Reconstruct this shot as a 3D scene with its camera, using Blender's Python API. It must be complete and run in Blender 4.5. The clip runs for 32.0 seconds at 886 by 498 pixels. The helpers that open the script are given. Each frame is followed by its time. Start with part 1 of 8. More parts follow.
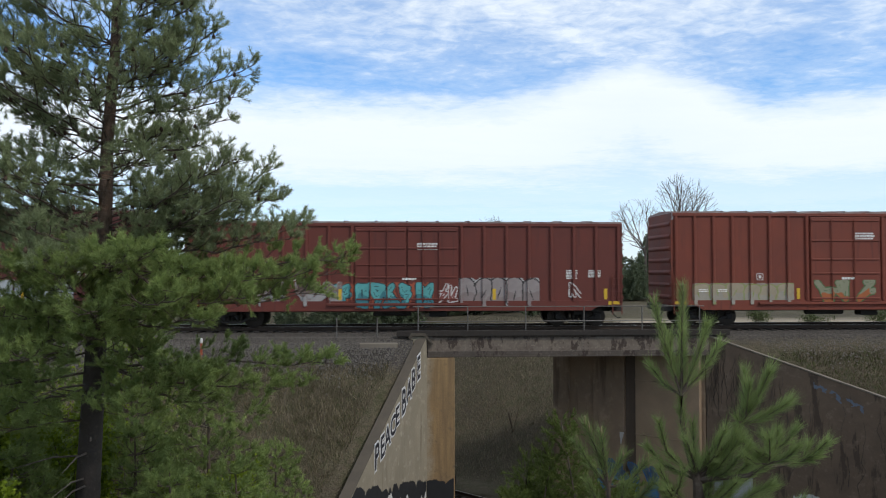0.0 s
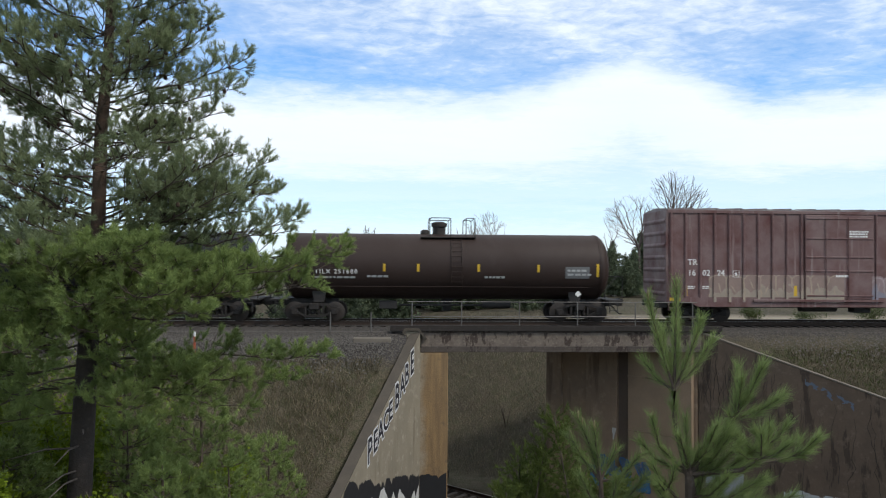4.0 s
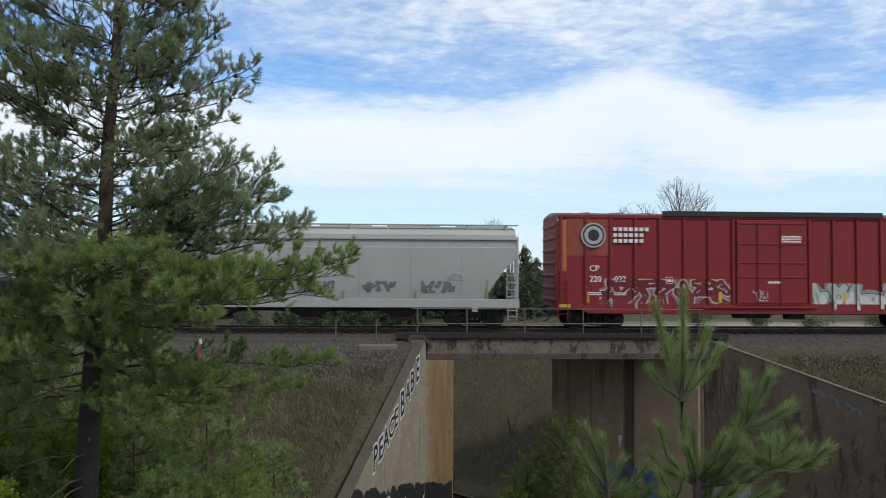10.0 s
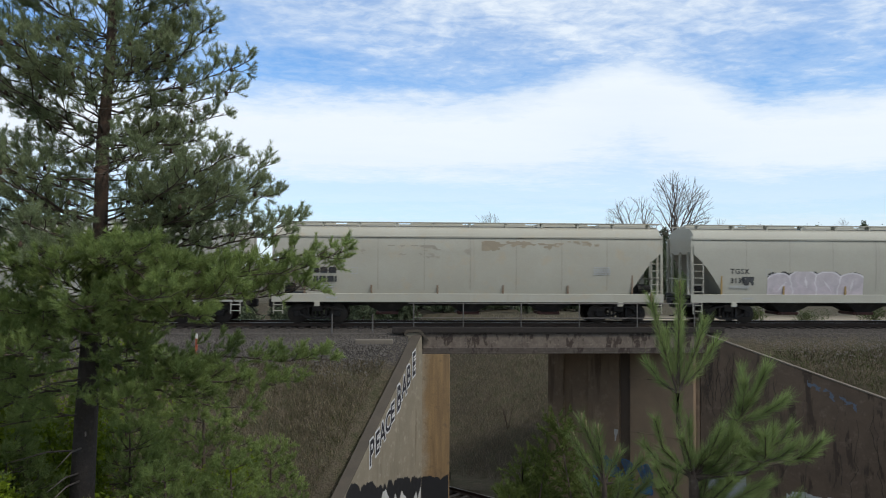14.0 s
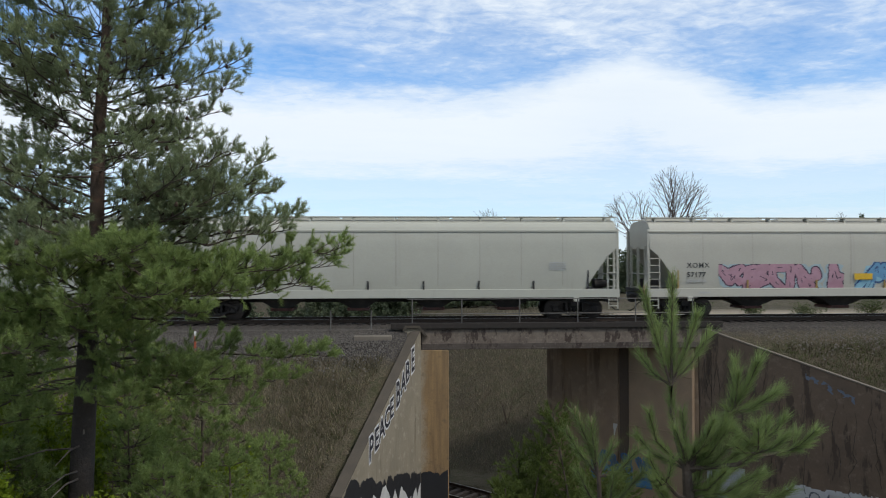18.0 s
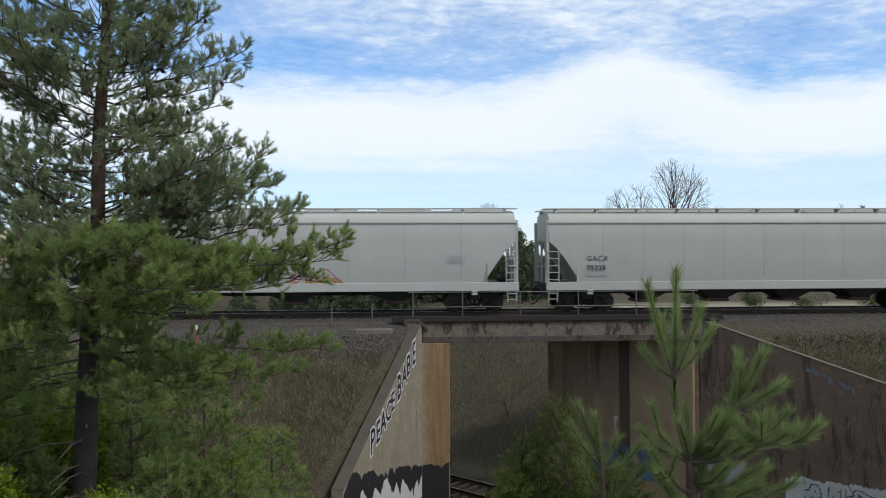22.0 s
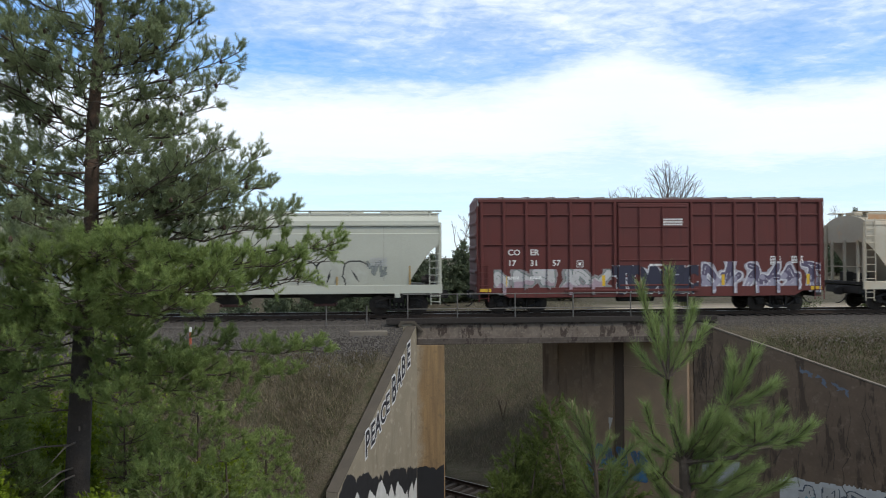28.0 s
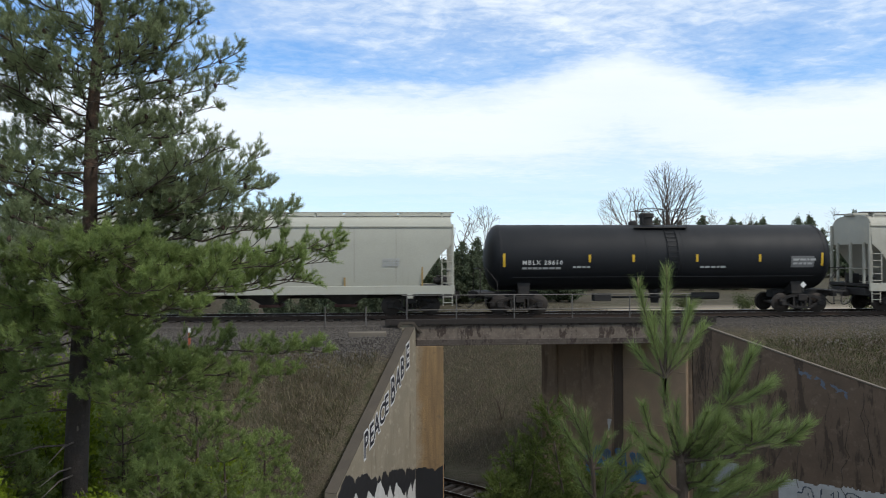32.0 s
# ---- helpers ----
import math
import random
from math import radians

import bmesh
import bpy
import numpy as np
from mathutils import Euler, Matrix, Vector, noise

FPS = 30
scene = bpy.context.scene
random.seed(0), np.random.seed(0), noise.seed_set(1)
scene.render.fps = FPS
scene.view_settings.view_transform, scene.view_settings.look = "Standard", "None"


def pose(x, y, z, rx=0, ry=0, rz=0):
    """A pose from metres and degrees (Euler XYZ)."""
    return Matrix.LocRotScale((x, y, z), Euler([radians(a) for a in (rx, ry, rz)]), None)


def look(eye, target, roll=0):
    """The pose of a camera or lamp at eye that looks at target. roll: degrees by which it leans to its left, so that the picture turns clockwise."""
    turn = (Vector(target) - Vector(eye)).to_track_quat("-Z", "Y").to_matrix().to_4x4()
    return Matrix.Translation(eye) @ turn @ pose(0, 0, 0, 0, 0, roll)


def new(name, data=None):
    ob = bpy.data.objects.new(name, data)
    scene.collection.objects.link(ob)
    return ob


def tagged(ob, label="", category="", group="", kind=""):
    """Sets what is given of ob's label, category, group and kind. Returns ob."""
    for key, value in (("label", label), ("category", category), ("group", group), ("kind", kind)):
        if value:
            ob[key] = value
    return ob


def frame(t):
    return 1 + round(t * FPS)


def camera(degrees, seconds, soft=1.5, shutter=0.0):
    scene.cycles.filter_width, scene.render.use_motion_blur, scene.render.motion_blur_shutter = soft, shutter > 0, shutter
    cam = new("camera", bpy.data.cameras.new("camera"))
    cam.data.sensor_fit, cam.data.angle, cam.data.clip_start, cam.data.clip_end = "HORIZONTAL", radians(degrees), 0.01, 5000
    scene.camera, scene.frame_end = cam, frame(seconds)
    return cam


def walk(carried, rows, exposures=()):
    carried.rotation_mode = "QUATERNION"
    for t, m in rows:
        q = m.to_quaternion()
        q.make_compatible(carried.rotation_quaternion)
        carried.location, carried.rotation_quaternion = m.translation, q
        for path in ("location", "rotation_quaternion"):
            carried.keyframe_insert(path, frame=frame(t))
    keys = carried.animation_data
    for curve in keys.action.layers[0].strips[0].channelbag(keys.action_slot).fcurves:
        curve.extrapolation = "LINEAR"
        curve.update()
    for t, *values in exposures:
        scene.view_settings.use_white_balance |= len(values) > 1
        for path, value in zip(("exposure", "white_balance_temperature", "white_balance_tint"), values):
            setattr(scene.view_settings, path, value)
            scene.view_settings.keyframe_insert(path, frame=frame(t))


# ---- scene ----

def view(x, z, yaw, pitch, roll):
    """A hand-held camera at (x, 0, z) that looks along +y, turned to its right, tilted up and rolled, in degrees."""
    return pose(x, 0, z, 90 + pitch, 0, -yaw) @ pose(0, 0, 0, 0, 0, roll)


cam = camera(63.0, 32.0, soft=1.05, shutter=0.12)
walk(cam, [
    (0, view(0.013, 2.550, 2.72, 1.64, -0.04)),
    (0.5, view(0.022, 2.548, 2.71, 1.54, 0.36)),
    (1, view(0.025, 2.545, 2.76, 1.37, 0.24)),
    (1.5, view(0.029, 2.546, 2.84, 1.24, 0.18)),
    (2, view(0.034, 2.537, 2.99, 1.15, -0.13)),
    (2.5, view(0.025, 2.534, 3.08, 1.14, -0.22)),
    (3, view(0.021, 2.542, 3.16, 1.09, -0.03)),
    (3.5, view(0.013, 2.543, 3.26, 1.16, 0.29)),
    (5.5, view(0.009, 2.553, 3.08, 1.56, 0.45)),
    (6, view(0.010, 2.547, 2.99, 1.63, 0.38)),
    (6.5, view(0.015, 2.551, 2.81, 1.65, 0.37)),
    (7, view(0.014, 2.547, 2.72, 1.64, 0.18)),
    (7.5, view(0.014, 2.548, 2.62, 1.62, 0.26)),
    (8, view(0.005, 2.550, 2.63, 1.61, 0.28)),
    (8.5, view(0.004, 2.550, 2.65, 1.69, 0.30)),
    (9, view(0.000, 2.550, 2.69, 1.79, 0.19)),
    (9.5, view(-0.002, 2.552, 2.73, 1.83, 0.18)),
    (10, view(0.006, 2.556, 2.76, 1.79, 0.32)),
    (10.5, view(0.005, 2.556, 2.86, 1.71, 0.29)),
    (11, view(0.008, 2.557, 2.92, 1.65, 0.18)),
    (11.5, view(0.007, 2.547, 2.97, 1.59, 0.03)),
    (12, view(0.009, 2.553, 3.01, 1.51, 0.03)),
    (12.5, view(0.005, 2.552, 3.00, 1.49, 0.24)),
    (13, view(0.006, 2.551, 3.02, 1.42, 0.40)),
    (13.5, view(0.004, 2.549, 3.05, 1.37, 0.45)),
    (14, view(0.004, 2.551, 3.06, 1.37, 0.28)),
    (14.5, view(0.003, 2.549, 3.14, 1.47, 0.03)),
    (16.5, view(0.025, 2.545, 3.34, 1.42, -0.46)),
    (17, view(0.024, 2.549, 3.28, 1.32, -0.35)),
    (17.5, view(0.022, 2.542, 3.27, 1.20, -0.26)),
    (18, view(0.027, 2.543, 3.17, 1.06, -0.12)),
    (18.5, view(0.015, 2.542, 3.18, 0.96, -0.03)),
    (19, view(0.011, 2.544, 3.23, 0.92, 0.02)),
    (19.5, view(0.012, 2.544, 3.25, 0.89, -0.04)),
    (20, view(0.013, 2.543, 3.28, 0.85, 0.10)),
    (20.5, view(0.019, 2.540, 3.22, 0.81, 0.04)),
    (21, view(0.016, 2.549, 3.19, 0.72, 0.02)),
    (21.5, view(0.014, 2.543, 3.18, 0.66, -0.14)),
    (22, view(0.015, 2.549, 3.14, 0.51, -0.26)),
    (22.5, view(0.011, 2.553, 3.14, 0.33, -0.38)),
    (23, view(0.014, 2.535, 3.16, 0.21, -0.28)),
    (23.5, view(0.009, 2.545, 3.26, 0.09, -0.13)),
    (24, view(0.012, 2.530, 3.33, 0.12, -0.08)),
    (24.5, view(0.004, 2.547, 3.43, 0.18, 0.03)),
    (25, view(0.016, 2.539, 3.43, 0.37, 0.09)),
    (25.5, view(0.013, 2.547, 3.49, 0.55, 0.01)),
    (27.5, view(0.023, 2.546, 3.53, 0.68, -0.27)),
    (28, view(0.020, 2.543, 3.55, 0.67, -0.32)),
    (28.5, view(0.016, 2.542, 3.54, 0.71, -0.42)),
    (29, view(0.017, 2.542, 3.54, 0.73, -0.47)),
    (29.5, view(0.017, 2.543, 3.50, 0.71, -0.41)),
    (30, view(0.019, 2.543, 3.53, 0.63, -0.22)),
    (30.5, view(0.025, 2.534, 3.56, 0.64, -0.05)),
    (31, view(0.021, 2.533, 3.60, 0.68, 0.11)),
    (31.5, view(0.026, 2.535, 3.59, 0.69, 0.09)),
    (32, view(0.027, 2.532, 3.60, 0.77, -0.21)),
], [(0, -0.02), (3, 0.08), (6, -0.05), (11, -0.1), (18, -0.12), (23, -0.05), (28, 0.1), (30, -0.02), (32, 0.0)])

# ---- world, sun ----
SUN_AZ, SUN_EL = 127.0, 46.0
world = bpy.data.worlds.new("sky")
scene.world = world
world.use_nodes = True


class Nodes:
    """Short hand for building a node tree."""

    def __init__(self, tree):
        self.t = tree
        tree.nodes.clear()

    def add(self, kind, **kw):
        n = self.t.nodes.new(kind)
        for k, v in kw.items():
            if k in n.inputs:
                n.inputs[k].default_value = v
            else:
                setattr(n, k, v)
        return n

    def link(self, a, b):
        self.t.links.new(a, b)

    def math(self, op, a, b=0.0, c=None, clamp=False):
        n = self.t.nodes.new("ShaderNodeMath")
        n.operation, n.use_clamp = op, clamp
        for i, v in enumerate((a, b, c)):
            if v is None:
                continue
            if isinstance(v, (int, float)):
                n.inputs[i].default_value = v
            else:
                self.link(v, n.inputs[i])
        return n.outputs[0]

    def ramp(self, fac, stops):
        n = self.t.nodes.new("ShaderNodeValToRGB")
        e = n.color_ramp.elements
        while len(e) < len(stops):
            e.new(0.5)
        for el, (p, c) in zip(e, stops):
            el.position = p
            el.color = (c, c, c, 1) if isinstance(c, (int, float)) else (*c, 1)
        self.link(fac, n.inputs[0])
        return n.outputs[0]

    def mix(self, fac, a, b, mode="MIX"):
        n = self.t.nodes.new("ShaderNodeMix")
        n.data_type, n.blend_type = "RGBA", mode
        for i, v in ((0, fac), (6, a), (7, b)):
            if isinstance(v, (int, float)):
                n.inputs[i].default_value = v
            elif isinstance(v, tuple):
                n.inputs[i].default_value = (*v, 1)
            else:
                self.link(v, n.inputs[i])
        return n.outputs[2]

    def noise(self, vec, scale, detail=5.0, rough=0.55, distort=0.0):
        n = self.t.nodes.new("ShaderNodeTexNoise")
        n.inputs["Scale"].default_value, n.inputs["Detail"].default_value = scale, detail
        n.inputs["Roughness"].default_value, n.inputs["Distortion"].default_value = rough, distort
        self.link(vec, n.inputs["Vector"])
        return n.outputs["Fac"]

    def stretch(self, vec, sx, sy, sz, rz=0.0):
        n = self.t.nodes.new("ShaderNodeMapping")
        n.inputs["Scale"].default_value = (sx, sy, sz)
        n.inputs["Rotation"].default_value = (0, 0, rz)
        self.link(vec, n.inputs["Vector"])
        return n.outputs[0]


def build_sky():
    w = Nodes(world.node_tree)
    way = w.add("ShaderNodeTexCoord").outputs["Generated"]
    xyz = w.add("ShaderNodeSeparateXYZ")
    w.link(way, xyz.inputs[0])
    x, y, z = xyz.outputs
    sky = w.add("ShaderNodeTexSky", sky_type="NISHITA", sun_disc=False, sun_elevation=radians(SUN_EL),
                sun_rotation=radians(SUN_AZ), air_density=1.0, dust_density=0.6, ozone_density=2.0)
    blue = w.mix(1.0, sky.outputs[0], (0.084, 0.145, 0.195), "MULTIPLY")
    # the cloud sheet, seen in perspective: the way met with a flat layer overhead
    up = w.math("ADD", w.math("MAXIMUM", z, 0.0), 0.07)
    flat = w.add("ShaderNodeCombineXYZ")
    w.link(w.math("DIVIDE", x, up), flat.inputs[0])
    w.link(w.math("DIVIDE", y, up), flat.inputs[1])
    sheet = flat.outputs[0]
    big = w.noise(w.stretch(sheet, 0.35, 1.0, 1.0, 0.25), 0.75, 4, 0.55, 0.4)
    fine = w.noise(w.stretch(sheet, 0.9, 0.9, 1.0, 0.3), 3.0, 6, 0.62, 0.5)
    ripple = w.noise(w.stretch(sheet, 1.0, 1.25, 1.0, 0.35), 11.0, 4, 0.6, 0.4)
    grain = w.math("ADD", w.math("MULTIPLY", fine, 0.6), w.math("MULTIPLY", ripple, 0.4))
    # height of the bank's edges wanders with the large noise, and its crown swells and sinks with the bearing
    h = w.math("ADD", z, w.math("MULTIPLY", w.math("SUBTRACT", big, 0.5), 0.05))
    h = w.math("ADD", h, w.math("MULTIPLY", w.math("SUBTRACT", grain, 0.5), 0.07))
    swell = w.ramp(x, [(0.0, 0.1), (0.12, 0.1), (0.22, 0.125), (0.30, 0.155), (0.37, 0.12), (0.44, 0.075), (0.6, 0.08)])
    h = w.math("SUBTRACT", h, w.math("MULTIPLY", w.math("SUBTRACT", swell, 0.1), w.ramp(z, [(0.1, 0.0), (0.2, 1.0)])))
    bank = w.ramp(h, [(0.0, 0.80), (0.05, 0.74), (0.072, 0.55), (0.088, 0.66), (0.108, 0.60), (0.14, 0.94), (0.195, 1.0), (0.218, 0.80), (0.245, 0.12), (0.5, 0.03)])
    # broken cloud above the bank, thicker towards the right and overhead
    cover = w.math("ADD", w.math("MULTIPLY", w.math("SUBTRACT", x, 0.05), 0.14), w.math("MULTIPLY", w.math("SUBTRACT", z, 0.27), 2.3))
    patch = w.math("ADD", w.math("ADD", w.math("MULTIPLY", grain, 1.25), w.math("MULTIPLY", big, 0.55)), cover)
    patch = w.ramp(w.math("SUBTRACT", patch, 0.22), [(0.46, 0.06), (0.74, 0.36), (1.08, 0.90)])
    mask = w.math("MAXIMUM", bank, patch)
    cloud = w.mix(big, (0.84, 0.94, 1.04), (1.02, 1.09, 1.15))
    col = w.mix(mask, blue, cloud)
    bg = w.add("ShaderNodeBackground", Strength=1.0)
    w.link(col, bg.inputs[0])
    out = w.add("ShaderNodeOutputWorld")
    w.link(bg.outputs[0], out.inputs[0])


build_sky()
sun = new("sun", bpy.data.lights.new("sun", "SUN"))
sun.data.energy, sun.data.angle, sun.data.color = 2.2, radians(6), (1.0, 0.95, 0.88)
SUN_WAY = Vector((math.sin(radians(SUN_AZ)) * math.cos(radians(SUN_EL)), math.cos(radians(SUN_AZ)) * math.cos(radians(SUN_EL)), math.sin(radians(SUN_EL))))
sun.matrix_world = look(SUN_WAY * 60, (0, 0, 0))
scene.view_settings.exposure = 0.0

# ---- materials ----
def surface(name, base, dark, light=None, scale=2.0, fine=40.0, rough=0.8, metal=0.0, bump=0.3, streak=None, amount=0.5, varied=0.0, spec=0.3):
    """A worn procedural surface: base colour, stains of a second colour at a large scale, grain at a fine one, runs where streak gives (sx, sy, sz)."""
    m = bpy.data.materials.new(name)
    m.use_nodes = True
    n = Nodes(m.node_tree)
    at = n.add("ShaderNodeTexCoord").outputs["Object"]
    big = n.noise(at, scale, 5, 0.6, 0.3)
    small = n.noise(at, fine, 3, 0.6)
    stain = n.ramp(big, [(0.5 - 0.22 * amount, 1.0), (0.5 + 0.25, 0.0)])
    if streak:
        runs = n.noise(n.stretch(at, *streak), 1.0, 4, 0.6)
        stain = n.math("MAXIMUM", n.math("MULTIPLY", stain, 0.6), n.ramp(runs, [(0.52, 0.0), (0.52 + 0.3 * (1.2 - amount), 1.0)]))
    col = n.mix(n.math("MULTIPLY", stain, amount), base, dark)
    if light:
        col = n.mix(n.ramp(n.noise(at, scale * 2.7, 4, 0.65), [(0.55, 0.0), (0.75, 0.7)]), col, light)
    col = n.mix(n.ramp(small, [(0.3, 0.28), (0.7, 0.0)]), col, tuple(c * 0.55 for c in base))
    if varied:
        rnd = n.add("ShaderNodeObjectInfo").outputs["Random"]
        col = n.mix(n.math("MULTIPLY", rnd, varied), col, dark)
    b = n.add("ShaderNodeBsdfPrincipled")
    n.link(col, b.inputs["Base Color"])
    b.inputs["Metallic"].default_value = metal
    b.inputs["Specular IOR Level"].default_value = spec
    n.link(n.math("ADD", n.math("MULTIPLY", n.math("SUBTRACT", big, 0.5), 0.25), rough, clamp=True), b.inputs["Roughness"])
    if bump:
        bp = n.add("ShaderNodeBump", Strength=bump, Distance=0.02)
        n.link(small, bp.inputs["Height"])
        n.link(bp.outputs[0], b.inputs["Normal"])
    o = n.add("ShaderNodeOutputMaterial")
    n.link(b.outputs[0], o.inputs[0])
    return m


def foliage(name, dark, light, through_light=0.25):
    """Leaf or needle colour that differs from island to island, with some light let through."""
    m = bpy.data.materials.new(name)
    m.use_nodes = True
    n = Nodes(m.node_tree)
    at = n.add("ShaderNodeTexCoord").outputs["Object"]
    isl = n.add("ShaderNodeNewGeometry").outputs["Random Per Island"]
    col = n.mix(isl, dark, light)
    col = n.mix(n.ramp(n.noise(at, 1.6, 3), [(0.35, 0.0), (0.7, 0.6)]), col, tuple(c * 0.6 for c in dark))
    d = n.add("ShaderNodeBsdfPrincipled", Roughness=0.6)
    d.inputs["Specular IOR Level"].default_value = 0.1
    tr = n.add("ShaderNodeBsdfTranslucent")
    mx = n.add("ShaderNodeMixShader")
    mx.inputs[0].default_value = through_light
    n.link(col, d.inputs["Base Color"])
    n.link(col, tr.inputs["Color"])
    n.link(d.outputs[0], mx.inputs[1])
    n.link(tr.outputs[0], mx.inputs[2])
    o = n.add("ShaderNodeOutputMaterial")
    n.link(mx.outputs[0], o.inputs[0])
    return m


def ground_surface():
    """Dry grass, bare soil, ballast stone by the track, and dirt road behind it, told apart by place."""
    m = bpy.data.materials.new("ground_cover")
    m.use_nodes = True
    n = Nodes(m.node_tree)
    at = n.add("ShaderNodeTexCoord").outputs["Object"]
    xyz = n.add("ShaderNodeSeparateXYZ")
    n.link(at, xyz.inputs[0])
    x, y, z = xyz.outputs
    big = n.noise(at, 0.35, 5, 0.6)
    mid = n.noise(at, 2.2, 5, 0.65)
    fine = n.noise(at, 16.0, 4, 0.7)
    blades = n.noise(n.stretch(at, 9.0, 2.5, 2.5), 3.0, 4, 0.7)
    grass = n.mix(n.ramp(blades, [(0.35, 0.0), (0.7, 1.0)]), (0.052, 0.043, 0.029), (0.135, 0.112, 0.078))
    grass = n.mix(n.ramp(mid, [(0.42, 0.0), (0.68, 0.75)]), grass, (0.036, 0.043, 0.016))
    grass = n.mix(n.ramp(big, [(0.4, 0.0), (0.65, 0.6)]), grass, (0.05, 0.04, 0.03))
    stones = n.add("ShaderNodeTexVoronoi", Scale=14.0)
    n.link(at, stones.inputs["Vector"])
    grav = n.mix(n.ramp(stones.outputs["Color"], [(0.1, 0.0), (0.9, 1.0)]), (0.038, 0.034, 0.028), (0.102, 0.089, 0.075))
    grav = n.mix(n.ramp(stones.outputs["Distance"], [(0.35, 0.0), (0.75, 0.8)]), grav, (0.05, 0.045, 0.045))
    wander = n.math("MULTIPLY", n.math("SUBTRACT", mid, 0.5), 1.6)
    edge = n.math("ADD", y, wander)
    # the eastern bank is grassed to the ballast toe
    edge = n.math("SUBTRACT", edge, n.math("MULTIPLY", n.ramp(n.math("MULTIPLY", x, 0.05), [(0.6, 0.0), (0.66, 1.0)]), 1.3))
    is_grav = n.ramp(n.math("MULTIPLY", n.math("SUBTRACT", edge, 26.0), 0.05), [(0.0, 0.0), (0.16, 0.0), (0.19, 1.0), (0.45, 1.0), (0.50, 0.0)])
    col = n.mix(is_grav, grass, grav)
    dirt = n.mix(fine, (0.26, 0.215, 0.16), (0.36, 0.31, 0.24))
    is_dirt = n.ramp(n.math("MULTIPLY", n.math("SUBTRACT", edge, 36.0), 0.02), [(0.03, 0.0), (0.06, 0.9), (0.24, 0.9), (0.34, 0.0)])
    deep = n.ramp(n.math("ADD", z, 2.0), [(0.0, 0.0), (0.7, 1.0)])
    col = n.mix(n.math("MULTIPLY", is_dirt, deep), col, dirt)
    b = n.add("ShaderNodeBsdfPrincipled", Roughness=0.95)
    b.inputs["Specular IOR Level"].default_value = 0.15
    n.link(col, b.inputs["Base Color"])
    bp = n.add("ShaderNodeBump", Strength=0.8, Distance=0.06)
    n.link(n.math("ADD", fine, stones.outputs["Distance"]), bp.inputs["Height"])
    n.link(bp.outputs[0], b.inputs["Normal"])
    o = n.add("ShaderNodeOutputMaterial")
    n.link(b.outputs[0], o.inputs[0])
    return m


M_GROUND = ground_surface()
M_CONC = surface("pale_concrete", (0.265, 0.23, 0.17), (0.095, 0.08, 0.06), (0.40, 0.36, 0.285), 0.9, 30, 0.9, streak=(1.6, 1.6, 0.18), amount=0.75)
M_CONC_DARK = surface("damp_dark_concrete", (0.29, 0.205, 0.135), (0.085, 0.062, 0.045), (0.34, 0.26, 0.18), 0.7, 25, 0.9, streak=(0.9, 0.9, 0.12), amount=0.85)
M_CONC_VINE = surface("vine_stained_concrete", (0.15, 0.108, 0.076), (0.05, 0.036, 0.027), (0.20, 0.15, 0.11), 1.3, 14, 0.95, streak=(2.6, 2.6, 0.5), amount=0.9)
M_CAP = surface("worn_coping_concrete", (0.088, 0.073, 0.056), (0.045, 0.037, 0.029), None, 2.0, 35, 0.9)
M_COPING = surface("pale_coping_concrete", (0.18, 0.155, 0.125), (0.10, 0.085, 0.068), None, 2.0, 35, 0.9)
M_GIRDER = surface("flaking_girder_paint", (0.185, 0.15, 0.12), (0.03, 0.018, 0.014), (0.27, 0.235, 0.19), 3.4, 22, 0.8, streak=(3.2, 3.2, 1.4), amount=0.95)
# darker girder tone, for the flanges, rivets and bottom cover
M_GIRDERLOW = surface("dark_girder_paint", (0.095, 0.078, 0.065), (0.03, 0.02, 0.016), (0.19, 0.16, 0.135), 2.6, 24, 0.8, streak=(3.0, 3.0, 1.2), amount=0.95)
M_TIE = surface("creosoted_timber", (0.038, 0.031, 0.027), (0.02, 0.017, 0.015), (0.07, 0.058, 0.05), 2.0, 40, 0.9, varied=0.5)
M_RAIL = surface("rusty_rail_steel", (0.06, 0.042, 0.032), (0.03, 0.022, 0.018), None, 2.0, 60, 0.6, metal=0.5)
M_RAILTOP = surface("polished_rail_head", (0.42, 0.41, 0.40), (0.25, 0.24, 0.23), None, 2.0, 60, 0.3, metal=0.9, bump=0.0)
M_HANDRAIL = surface("weathered_pipe_rail", (0.17, 0.16, 0.15), (0.07, 0.06, 0.052), None, 3.0, 50, 0.6, metal=0.4)
M_TRUCK = surface("grimy_cast_steel", (0.038, 0.033, 0.03), (0.018, 0.016, 0.015), (0.07, 0.058, 0.048), 3.0, 40, 0.75, metal=0.3)
M_WHEEL = surface("worn_wheel_steel", (0.065, 0.054, 0.047), (0.03, 0.026, 0.022), (0.11, 0.08, 0.06), 4.0, 50, 0.55, metal=0.6)
M_UNDER = surface("black_underframe", (0.042, 0.038, 0.035), (0.022, 0.02, 0.019), (0.06, 0.05, 0.045), 2.0, 40, 0.8)
M_TAN = surface("dusty_tan_paint", (0.36, 0.24, 0.08), (0.22, 0.15, 0.07), None, 6.0, 60, 0.6, bump=0.0)
M_YELLOW = surface("yellow_reflector_tape", (0.60, 0.38, 0.03), (0.45, 0.28, 0.03), None, 6.0, 60, 0.5, bump=0.0)
M_WHITE = surface("white_stencil_paint", (0.78, 0.77, 0.74), (0.5, 0.49, 0.46), None, 6.0, 60, 0.6, bump=0.0)
